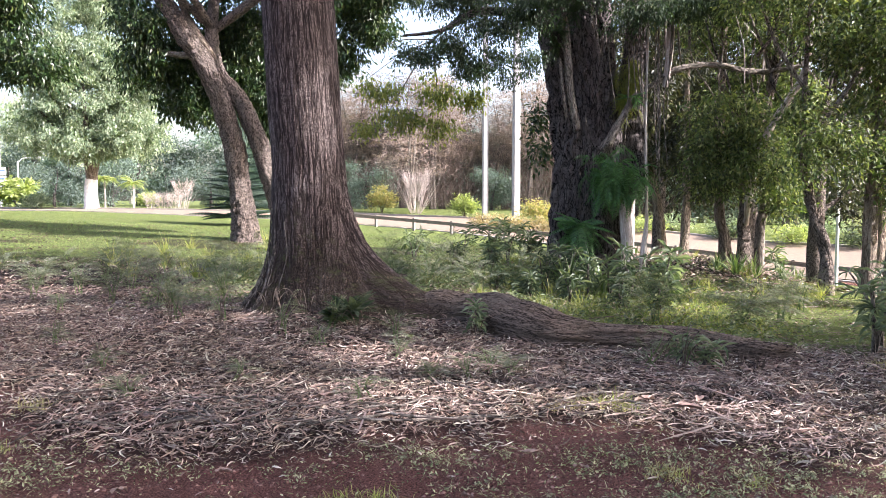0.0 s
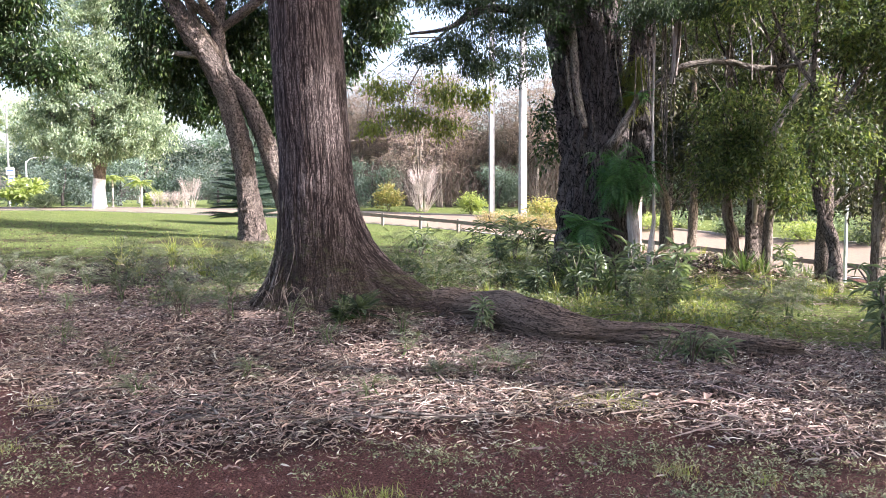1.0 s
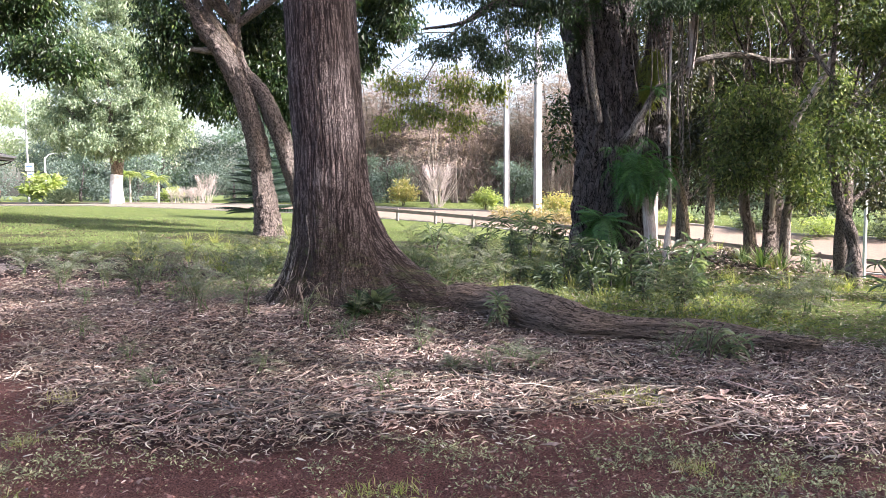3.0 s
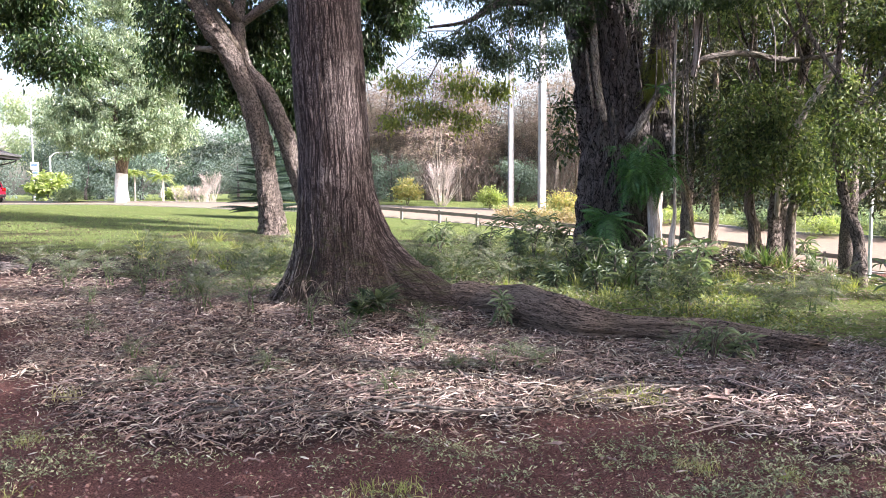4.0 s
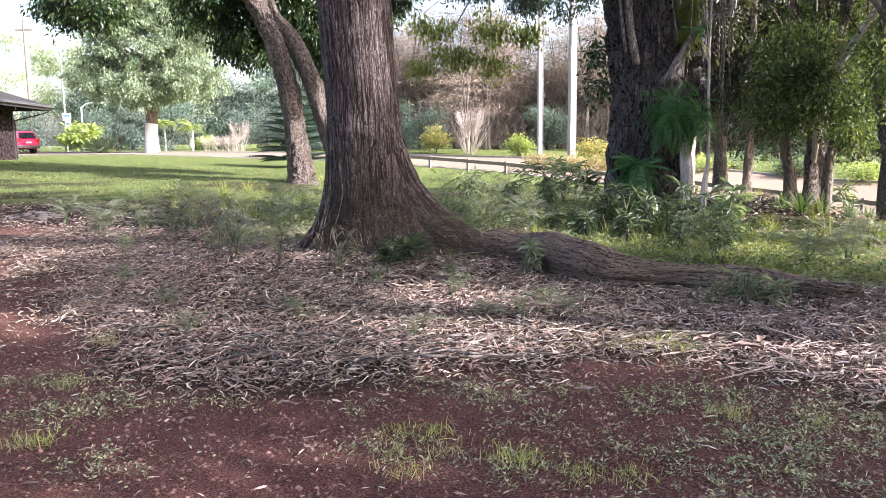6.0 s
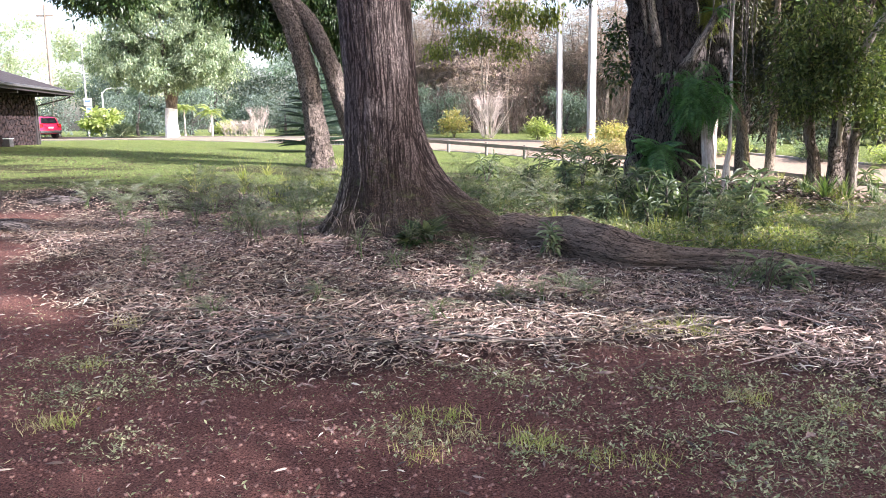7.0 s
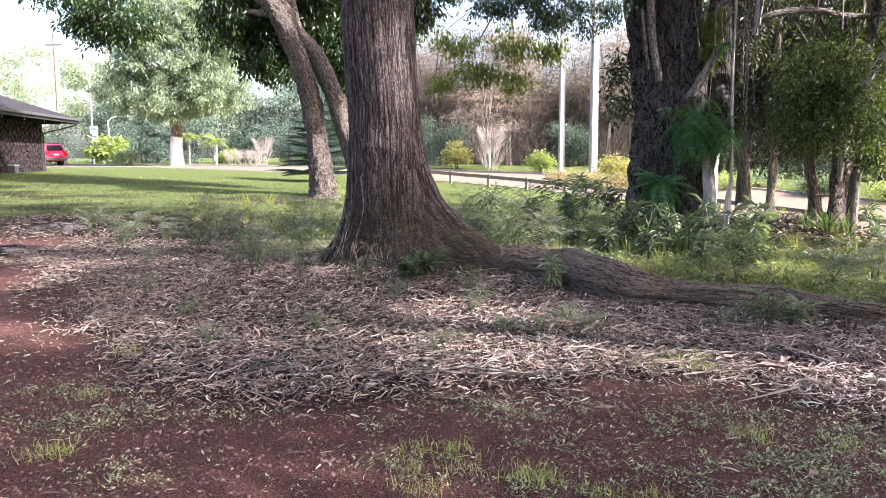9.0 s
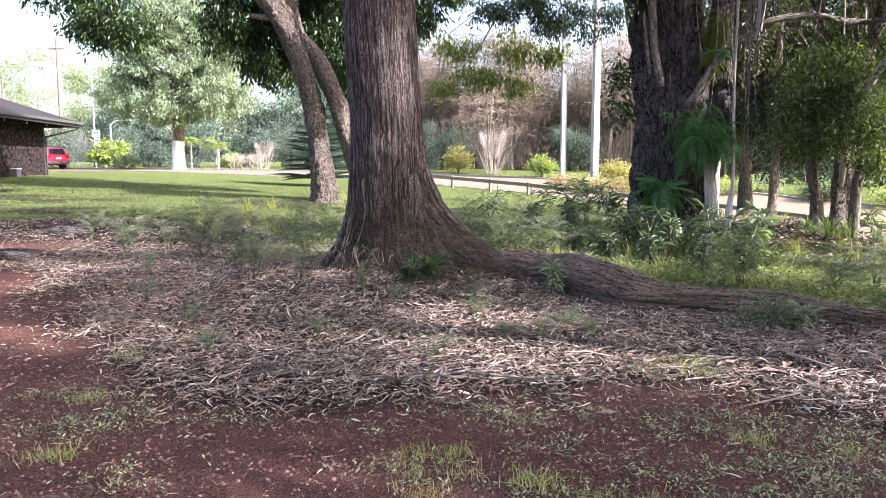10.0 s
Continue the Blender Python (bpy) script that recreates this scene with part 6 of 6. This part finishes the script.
def whorl_plant(x, y, h, seed, leaf=0.35, material="leaf_shrub", per=11, tiers=3, name="sapling", label="broad-leaved sapling with whorls of long leaves"):
    t = thing(name, label, "plant", at_ground(x, y), "saplings")
    rng = np.random.default_rng(seed)
    geo = Geo()
    for k in range(rng.integers(2, 5)):
        a, r = rng.random() * 6.283, h * rng.uniform(0.05, 0.4)
        top = (math.cos(a) * r, math.sin(a) * r, h * rng.uniform(0.65, 1.0))
        stem("stem", [(0, 0, -0.05, 0.02), (top[0] * 0.4, top[1] * 0.4, top[2] * 0.6, 0.015), (*top, 0.008)], "bark_limb", t, 6, 8, 0.1, seed + k)
        for j in range(tiers):
            u = 1 - 0.26 * j
            p = np.tile(np.array(top) * u, (per, 1)) + rng.normal(size=(per, 3)) * 0.02
            sz = np.column_stack([leaf * rng.uniform(0.5, 1.2, per)] * 3) * (1, 0.42, 1.8)
            strew(geo, *BROAD, p, spin(np.arange(per) * 2.4 + rng.random(per), rng.uniform(-0.7, 0.9, per), rng.normal(size=per) * 0.4), sz)
    part("leaves", geo.mesh("leaves", False), material, t)


for k, (x, y, h, lf) in enumerate(((-0.75, 19.5, 0.95, 0.4), (0.55, 20, 1.1, 0.4), (1.15, 18.5, 1.1, 0.4), (1.5, 17.5, 1.2, 0.42), (2.1, 18, 0.9, 0.4), (0.2, 16.5, 0.6, 0.3), (1.0, 15.5, 0.7, 0.32), (2.2, 11.4, 0.7, 0.3), (2.7, 11.0, 0.9, 0.36), (3.1, 10.6, 0.9, 0.36),
                                    (2.4, 10.2, 0.5, 0.25), (2.9, 10.0, 0.45, 0.24), (2.6, 11.8, 0.9, 0.34), (2.0, 12.4, 0.8, 0.34), (1.6, 12.0, 0.7, 0.3), (0.9, 12.6, 0.45, 0.24), (1.3, 11.2, 0.45, 0.26), (1.8, 10.6, 0.5, 0.28), (7.6, 17.0, 0.9, 0.42), (4.2, 7.3, 0.85, 0.28), (4.45, 7.6, 0.9, 0.28), (4.3, 7.0, 0.6, 0.26), (2.12, 6.75, 0.42, 0.2), (2.3, 6.65, 0.35, 0.2), (0.35, 8.1, 0.4, 0.24))):
    whorl_plant(x, y, h * 0.92, 1300 + k, lf * 0.72, "leaf_sapling_lit" if y < 8 or k % 3 == 0 else "leaf_shrub")


def strap_plant(x, y, h, n, seed, material="leaf_strap", name="strap_plant", label="clump of arching green strap leaves", cat="plant", width=(1, 3.0, 1), group="strap plants", low=0.35):
    t = thing(name, label, cat, at_ground(x, y), group)
    rng = np.random.default_rng(seed)
    p = rng.normal(size=(n, 3)) * (0.05 * h + (0.06 if low < 0.3 else 0.015), 0.05 * h + (0.06 if low < 0.3 else 0.015), 0)
    sz = h * rng.uniform(0.5, 1.15, n)
    geo = strew(Geo(), *BLADE, p, spin(rng.random(n) * 6.283, rng.uniform(low, 1.3 if low < 0.3 else 1.45, n), rng.normal(size=n) * 0.3), np.repeat(sz[:, None], 3, 1)[:, :] * np.array(width))
    part("leaves", geo.mesh("leaves", False), material, t)


for k, (x, y, h) in enumerate(((5.6, 14.4, 0.55), (5.85, 14.1, 0.5), (6.3, 14.0, 0.38), (5.4, 14.8, 0.45), (6.7, 14.2, 0.3), (5.0, 19.6, 0.4), (3.0, 11.8, 0.7), (2.5, 12.2, 0.8), (3.3, 11.3, 0.7), (2.0, 11.9, 0.7))):
    strap_plant(x, y, h, 46, 1400 + k)
t = thing("trunk_fern", "dark green fern at the foot of the great tree", "fern", at_ground(-1.1, 8.55))
tuft(t, "fronds", (0.05, -0.1, 0.12), 24, 0.42, "leaf_feather_dark", 5, frond(16, 0.2, 0.5), (0.0, 1.1))
tuft(t, "leaves", (-0.08, -0.28, 0.12), 46, 0.2, "leaf_dark", 6, BROAD, (-0.3, 0.9))
tuft(t, "leaves", (0.1, -0.2, 0.2), 30, 0.2, "leaf_shrub", 7, BROAD, (-0.2, 1.0))
t = thing("dead_sapling", "thin pale dead sapling standing before the great tree", "sapling", at_ground(-1.83, 8.35))
stem("stem", [(0, 0, -0.05, 0.016), (0.02, 0, 0.2, 0.015), (-0.02, 0, 0.38, 0.014), (-0.01, 0, 0.45, 0.008)], "bark_pale", t, 8, 16, 0.1, 3)

def arching_stalks(x, y, h, n, seed):
    t = thing("dead_stalks", "thin pale arching dead stalks rising from the litter", "stalks", at_ground(x, y), "dead stalks")
    rng = np.random.default_rng(seed)
    for k in range(n):
        a, reach = rng.random() * 6.283, h * rng.uniform(0.3, 1.0)
        c, d = math.cos(a) * reach, 0.5 * math.sin(a) * reach
        top = h * rng.uniform(0.6, 1.05)
        stem("stalk", [(0, 0, -0.03, 0.0045), (c * 0.3, d * 0.3, top * 0.75, 0.004), (c * 0.7, d * 0.7, top, 0.003), (c, d, top * rng.uniform(0.6, 0.95), 0.0018)], "bark_pale", t, 6, 16, 0.1, seed + k)


for k, (x, y, h) in enumerate(((1.75, 6.65, 0.34), (1.95, 6.75, 0.42), (2.1, 6.55, 0.34), (2.6, 6.6, 0.3), (2.75, 6.5, 0.26), (-1.9, 8.3, 0.5), (-1.45, 8.1, 0.6), (-0.9, 7.95, 0.35), (0.35, 7.7, 0.3), (-0.3, 6.8, 0.25), (-2.5, 8.4, 0.45), (-3.1, 8.6, 0.5), (-3.6, 9.4, 0.55), (0.75, 6.5, 0.25))):
    arching_stalks(x, y, h, 3 + k % 3, 2600 + 7 * k)


def fallen_wood(x, y, ln, r, turn, seed):
    t = thing("fallen_branch", "short dark piece of fallen rotten wood on the litter", "branch", at_ground(x, y), "fallen wood", "", turn)
    stem("wood", [(-ln / 2, 0, 0.02, r * 0.7), (-ln / 4, 0.05, r * 0.7, r), (0, 0, r * 0.9, r * 1.1), (ln / 4, 0.06, r * 0.6, r * 0.9), (ln / 2, -0.04, 0.0, r * 0.4)], "bark_dark", t, 14, 24, 0.3, seed, "", None, 0.01)


fallen_wood(-9.1, 14.4, 1.3, 0.09, 8, 1)
fallen_wood(-7.7, 10.8, 0.9, 0.08, -12, 2)
fallen_wood(-8.2, 11.6, 1.1, 0.05, 25, 3)
fallen_wood(-1.5, 6.75, 0.22, 0.02, 20, 4)
fallen_wood(-2.45, 5.9, 0.2, 0.018, 5, 5)


def fallen_stick(x, y, ln, r, turn, bend, seed):
    t = thing("fallen_stick", "long thin bent dead stick on the leaf litter", "stick", at_ground(x, y, 0.05), "fallen sticks", "", turn)
    stem("wood", [(-ln / 2, -bend * ln, -0.02, r * 0.7), (-ln / 4, bend * ln * 0.3, 0.012, r), (0, bend * ln, 0.02, r), (ln / 4, bend * ln * 0.4, 0.012, r * 0.8), (ln / 2, -bend * ln * 0.5, -0.02, r * 0.4)], "bark_limb", t, 7, 18, 0.12, seed)


rng = np.random.default_rng(29)
for k in range(46):
    x = rng.uniform(-2.6, 1.6) if k < 34 else rng.uniform(-3.2, 3.0)
    fallen_stick(x, 4.98 + 0.04 * x + abs(rng.normal()) * 0.3 if k < 34 else rng.uniform(5.2, 7.0), rng.uniform(0.35, 1.1), rng.uniform(0.004, 0.011), rng.normal() * 22, rng.normal() * 0.1, 2000 + k)


def dry_leaf(x, y, ln, wd, turn, seed, material="litter_pale", label="large pale curled dry leaf on the litter"):
    t = thing("dry_leaf", label, "leaf", at_ground(x, y, 0.05), "large dry leaves", "", turn)
    rng = np.random.default_rng(seed)
    u, w = np.meshgrid(np.linspace(0, 1, 9), np.linspace(-1, 1, 5), indexing="ij")
    half = wd * np.sin(np.pi * np.clip(u, 0.04, 0.97)) ** 0.7
    X = (u - 0.5) * ln
    Y = w * half + 0.1 * ln * np.sin(u * 3 + seed)
    Z = 0.35 * wd * w * w + 0.12 * ln * np.sin(u * 2.6) + 0.006 * rng.normal(size=u.shape)
    i = np.arange(45).reshape(9, 5)
    f = np.stack([i[:-1, :-1], i[1:, :-1], i[1:, 1:], i[:-1, 1:]], -1).reshape(-1, 4)
    v = np.stack([X, Y, Z], -1).reshape(-1, 3)
    n = len(v)
    part("blade", Geo().add(np.vstack([v, v - (0, 0, 0.0015)]), np.vstack([f, f[:, ::-1] + n])).mesh("blade"), material, t)


dry_leaf(1.46, 5.4, 0.16, 0.034, 30, 1)
dry_leaf(1.7, 5.2, 0.2, 0.055, -20, 2)
dry_leaf(1.86, 5.45, 0.14, 0.03, 70, 3)
dry_leaf(-0.9, 5.55, 0.18, 0.035, 10, 4, "litter_pale")
for k, (x, y, ln, turn) in enumerate(((0.51, 4.34, 0.15, -25), (-0.91, 3.42, 0.11, -60), (0.76, 4.09, 0.09, -35), (-1.96, 3.33, 0.08, 10), (0.12, 3.69, 0.07, -20), (-2.25, 4.83, 0.13, -15), (-2.5, 5.09, 0.08, 100), (-1.65, 3.75, 0.09, 20), (2.3, 4.7, 0.1, -10), (-1.2, 4.05, 0.1, -8), (1.35, 3.5, 0.08, 50))):
    dry_leaf(x, y, ln, 0.014, turn, 10 + k, "litter_pale", "slender dry leaf lying on bare red earth")

# ---- grass ----
rng = np.random.default_rng(43)
for k in range(30):
    x, y = rng.uniform(-7.5, -2.9), rng.uniform(14, 24)
    strap_plant(x, y, rng.uniform(0.35, 0.8), 40, 1700 + k, "grass", "tall_grass", "tuft of tall pale-green grass beside the lawn", "grass", (1, 1.1, 1), "tall grass tufts")
for k in range(30):
    x, y = rng.uniform(-0.8, 6.0), rng.uniform(9.6, 17)
    strap_plant(x, y, rng.uniform(0.15, 0.36), 36, 1750 + k, "grass", "tall_grass", "tuft of yellow-green grass behind the root", "grass", (1, 1.3, 1), "tall grass tufts")
for k, (x, y, h) in enumerate(((-2.96, 5.41, 0.3), (1.21, 5.45, 0.34), (1.3, 5.4, 0.26), (0.91, 5.42, 0.22), (1.05, 5.55, 0.2), (-2.34, 3.55, 0.2), (-2.45, 3.5, 0.16), (-0.53, 3.76, 0.18), (-0.34, 3.74, 0.2), (-0.5, 3.5, 0.16), (0.05, 3.47, 0.2), (0.13, 3.45, 0.18), (1.2, 4.11, 0.2), (1.28, 4.08, 0.16),
                                 (0.36, 3.3, 0.16), (-0.27, 3.53, 0.16), (-2.72, 4.47, 0.16), (1.69, 3.99, 0.16), (4.0, 6.9, 0.3), (0.6, 3.3, 0.14), (-0.45, 3.28, 0.14))):
    strap_plant(x, y, h * 0.42, 95, 1500 + k, "grass" if k % 3 else "straw", "grass_tuft", "small yellow-green grass tuft on bare red earth", "grass", (1, 2.0, 1.4), "grass tufts", 0.1)


WEEDS = [(-2.35, 4.08, 0.35), (-2.6, 3.9, 0.3), (-2.4, 4.55, 0.3), (-1.65, 4.25, 0.28), (-0.76, 4.14, 0.2), (-0.25, 4.5, 0.32), (0.05, 4.3, 0.28), (0.5, 4.5, 0.25), (1.1, 4.45, 0.3), (1.5, 3.7, 0.4), (1.95, 4.3, 0.35),
         (0.24, 3.9, 0.2), (1.45, 4.2, 0.3), (-0.55, 3.5, 0.28), (0.7, 3.65, 0.25), (2.2, 3.9, 0.5), (-2.9, 4.5, 0.25), (-1.9, 3.3, 0.25), (0.1, 3.3, 0.25), (1.0, 3.2, 0.4), (1.9, 3.4, 0.4), (1.7, 3.95, 0.35), (2.3, 3.5, 0.4), (0.85, 4.25, 0.25), (1.3, 3.35, 0.3)]


def weedy(x, y):
    """How thickly small weeds creep over the earth: some patches, ragged at their rims."""
    best = sum(0.85 * np.exp(-(((x - a) / r) ** 2 + ((y - b_) / (0.62 * r)) ** 2)) for a, b_, r in WEEDS)
    return np.clip(best * (0.35 + 1.5 * fbm(x * 5, y * 5, 68)) + 0.05 + 0.16 * step(0.3, 1.8, x), 0, 1)


def scatter(n, box4, keep, rng):
    """n places in a rectangle, kept with the chance that keep gives, denser near the walk."""
    x = rng.uniform(box4[0], box4[1], n)
    y = rng.uniform(box4[2], box4[3], n)
    ok = rng.random(n) < keep(x, y)
    return np.column_stack([x[ok], y[ok], land(x[ok], y[ok])])


rng = np.random.default_rng(90)
geo = Geo()
p = scatter(80000, (-22, 3, 13, 36), lambda x, y: turf_weight(x, y) * 0.9, rng)
n = len(p)
strew(geo, *BLADE, p, spin(rng.random(n) * 6.283, rng.uniform(0.5, 1.5, n), rng.normal(size=n)), np.column_stack([rng.uniform(0.03, 0.1, n)] * 3) * (1, 3.2, 1))
tagged(part("lawn_grass", geo.mesh("lawn_grass", False), "lawn"), "short worn lawn grass", "grass", "", "stuff")

geo = Geo()
p = scatter(90000, (1, 9.5, 8.3, 20), lambda x, y: turf_weight(x, y), rng)
n = len(p)
tall = ((0.4 + 0.9 * step(0.38, 0.62, fbm(p[:, 0] * 1.3, p[:, 1] * 1.3, 71))) * (1 - 0.5 * step(3.4, 4.6, p[:, 0])))[:, None]
strew(geo, *BLADE, p, spin(rng.random(n) * 6.283, rng.uniform(0.3, 1.4, n), rng.normal(size=n)), np.column_stack([rng.uniform(0.04, 0.13, n)] * 3) * tall * (1, 2.4, 1))
tagged(part("bank_grass", geo.mesh("bank_grass", False), "bank"), "yellow-green ground cover on the slope", "grass", "", "stuff")

geo = Geo()
p = scatter(170000, (-4.5, 6, 7.4, 20), lambda x, y: np.clip(fbm(x * 0.8, y * 0.8, 55) * 4 - 1.4, 0.1, 1) * (1 - 0.8 * (y < 10.2) * (x < 1.0)) * (1 - 0.5 * (y < 10.5) * (x > 1.6)) * (1 - 0.85 * step(3.0, 4.4, x)) * (y > np.interp(x, [0.3, 1.2, 2.0, 3.2, 5.0], [9.8, 8.7, 8.0, 7.45, 7.2])), rng)
n = len(p)
tall = 0.1 + 0.34 * step(0.4, 0.62, fbm(p[:, 0] * 0.7, p[:, 1] * 0.7, 57)) * (1 - 0.9 * step(3.0, 4.4, p[:, 0]))
strew(geo, *LEAF, p + np.column_stack([0 * p[:, 0], 0 * p[:, 0], rng.random(n) ** 1.5 * tall]), spin(rng.random(n) * 6.283, rng.uniform(-0.4, 0.9, n), rng.normal(size=n) * 0.6), 0.03 + 0.07 * rng.random(n) ** 2)
tagged(part("undergrowth", geo.mesh("undergrowth", False), "leaf_under"), "mixed low green undergrowth under the trees", "plants", "", "stuff")

geo = Geo()
p = scatter(300000, (-5, 5, 2.6, 6.0), lambda x, y: weedy(x, y) * np.clip(fbm(x * 16, y * 16, 67) * 9 - 4.0, 0, 1) * (1 - 0.85 * mould_weight(x, y)), rng)
n = len(p)
strew(geo, *LEAF, p + np.column_stack([0 * p[:, 0], 0 * p[:, 0], rng.random(n) ** 1.5 * 0.04]), spin(rng.random(n) * 6.283, rng.uniform(-0.2, 0.9, n), rng.normal(size=n) * 0.5), 0.007 + 0.026 * rng.random(n) ** 1.7)
p = scatter(40000, (-5, 5, 2.6, 5.6), lambda x, y: weedy(x, y) * (1 - 0.7 * mould_weight(x, y)), rng)
n = len(p)
strew(geo, *BLADE, p, spin(rng.random(n) * 6.283, rng.uniform(0.0, 0.7, n), rng.normal(size=n) * 0.5), np.column_stack([rng.uniform(0.015, 0.06, n)] * 3) * (1, 2.2, 1))
tagged(part("low_weeds", geo.mesh("low_weeds", False), "weed"), "tiny grey-green weeds creeping over red earth", "weeds", "", "stuff")

# ---- leaf litter ----
geo = Geo()
near = lambda x, y: mould_weight(x, y) * (1 - 0.9 * turf_weight(x, y)) * np.clip(1.25 - (y - 4.6) * 0.13, 0.12, 1) * (np.abs(x + 0.1 * y) < 0.62 * y + 0.6)
for shape, count, lo, hi, lift in ((dead_leaf(0.5, -0.06, 0.05, 0.06), 64000, 0.035, 0.095, 0.075), (dead_leaf(0.9, 0.1, 0.13, 0.05), 64000, 0.04, 0.115, 0.08), (dead_leaf(-0.6, 0.12, -0.12, 0.045), 60000, 0.04, 0.13, 0.08),
                                   (dead_leaf(1.6, -0.14, 0.16, 0.045), 56000, 0.035, 0.11, 0.085), (dead_leaf(0.4, 0.07, 0.03, 0.13), 40000, 0.02, 0.065, 0.075), (CURL, 110000, 0.015, 0.045, 0.06)):
    p = scatter(int(count * 1.3), (-12, 6, 4.2, 18.5), near, rng)
    n = len(p)
    p[:, 2] += rng.random(n) ** 1.5 * lift * (0.15 + 0.85 * step(0.5, 1.0, mould_weight(p[:, 0], p[:, 1]))) + 0.006
    strew(geo, *shape, p, spin(rng.random(n) * 6.283, rng.normal(size=n) * 0.34, rng.normal(size=n) * 0.7), np.column_stack([rng.uniform(lo, hi, n)] * 3) * np.column_stack([np.ones(n), rng.uniform(0.7, 1.3, n), rng.uniform(0.6, 1.4, n)]))
tagged(part("leaf_litter", geo.mesh("leaf_litter", False), "litter"), "thick brown litter of curled dry leaves", "leaf litter", "", "stuff")
geo = Geo()
p = scatter(20000, (-9, 5, 2.8, 9.0), lambda x, y: (0.2 + 0.5 * (x < -3) + 0.2 * step(0, 2, x)) * (1 - mould_weight(x, y)), rng)
n = len(p)
strew(geo, *CURL, p + (0, 0, 0.005), spin(rng.random(n) * 6.283, rng.normal(size=n) * 0.1, rng.normal(size=n) * 0.5), 0.012 + 0.085 * rng.random(n) ** 2.2)
tagged(part("stray_leaves", geo.mesh("stray_leaves", False), "litter"), "single dry leaves strewn over red earth", "leaf litter", "", "stuff")
geo = Geo()
p = scatter(18000, (-9, 6, 4.4, 13), lambda x, y: step(0.5, 0.9, mould_weight(x, y)) * (1 - 0.9 * turf_weight(x, y)), rng)
n = len(p)
p[:, 2] += rng.uniform(0.02, 0.08, n)
strew(geo, *TWIG, p, spin(rng.random(n) * 6.283, rng.normal(size=n) * 0.1, rng.random(n) * 6.283), rng.uniform(0.06, 0.3, n) + (rng.random(n) < 0.06) * 0.3 * (np.abs(p[:, 0]) < 2.5))
tagged(part("fallen_twigs", geo.mesh("fallen_twigs", False), "stick"), "thin dead twigs among the litter", "twigs", "", "stuff")

geo = Geo()
p = scatter(14000, (-22, 2, 13, 34), lambda x, y: 0.15 + 0.85 * step(0.45, 0.6, fbm(x * 0.5, y, 77)), rng)
n = len(p)
strew(geo, *CURL, p + (0, 0, 0.03), spin(rng.random(n) * 6.283, rng.normal(size=n) * 0.3, rng.normal(size=n) * 0.6), np.column_stack([rng.uniform(0.05, 0.13, n)] * 3) * (1, 1.4, 1))
tagged(part("lawn_leaves", geo.mesh("lawn_leaves", False), "leaf_brown"), "brown fallen leaves scattered over the lawn", "leaf litter", "", "stuff")

geo = Geo()
p = scatter(16000, (1.5, 10, 12, 21), lambda x, y: np.exp(-(((x - 5.6) / 2.4) ** 2 + ((y - 16.2) / 2.6) ** 2)), rng)
n = len(p)
p[:, 2] += rng.random(n) * 0.06
strew(geo, *CURL, p, spin(rng.random(n) * 6.283, rng.normal(size=n) * 0.3, rng.normal(size=n) * 0.6), np.column_stack([rng.uniform(0.06, 0.16, n)] * 3) * (1, 1.6, 1.5))
tagged(part("mound_leaves", geo.mesh("mound_leaves", False), "litter"), "dry leaves heaped under the grove", "leaf litter", "", "stuff")

# ---- stones on the earth ----
rng = np.random.default_rng(17)
pebble = Geo()
p = scatter(30000, (-5, 5, 2.7, 5.2), lambda x, y: (1 - mould_weight(x, y)) * 0.7, rng)
n = len(p)
OCTA = ([(1, 0, 0), (0, 1, 0), (-1, 0, 0), (0, -1, 0), (0.1, 0.1, 0.7), (0, 0, -0.6)], [(0, 1, 4), (1, 2, 4), (2, 3, 4), (3, 0, 4), (1, 0, 5), (2, 1, 5), (3, 2, 5), (0, 3, 5)])
strew(pebble, *OCTA, p, spin(rng.random(n) * 6.283, rng.normal(size=n) * 0.2, rng.normal(size=n) * 0.2), 0.0025 + 0.016 * rng.random(n) ** 5)
tagged(part("pebbles", pebble.mesh("pebbles", False), "stone"), "small reddish crumbs of earth and gravel", "gravel", "", "stuff")
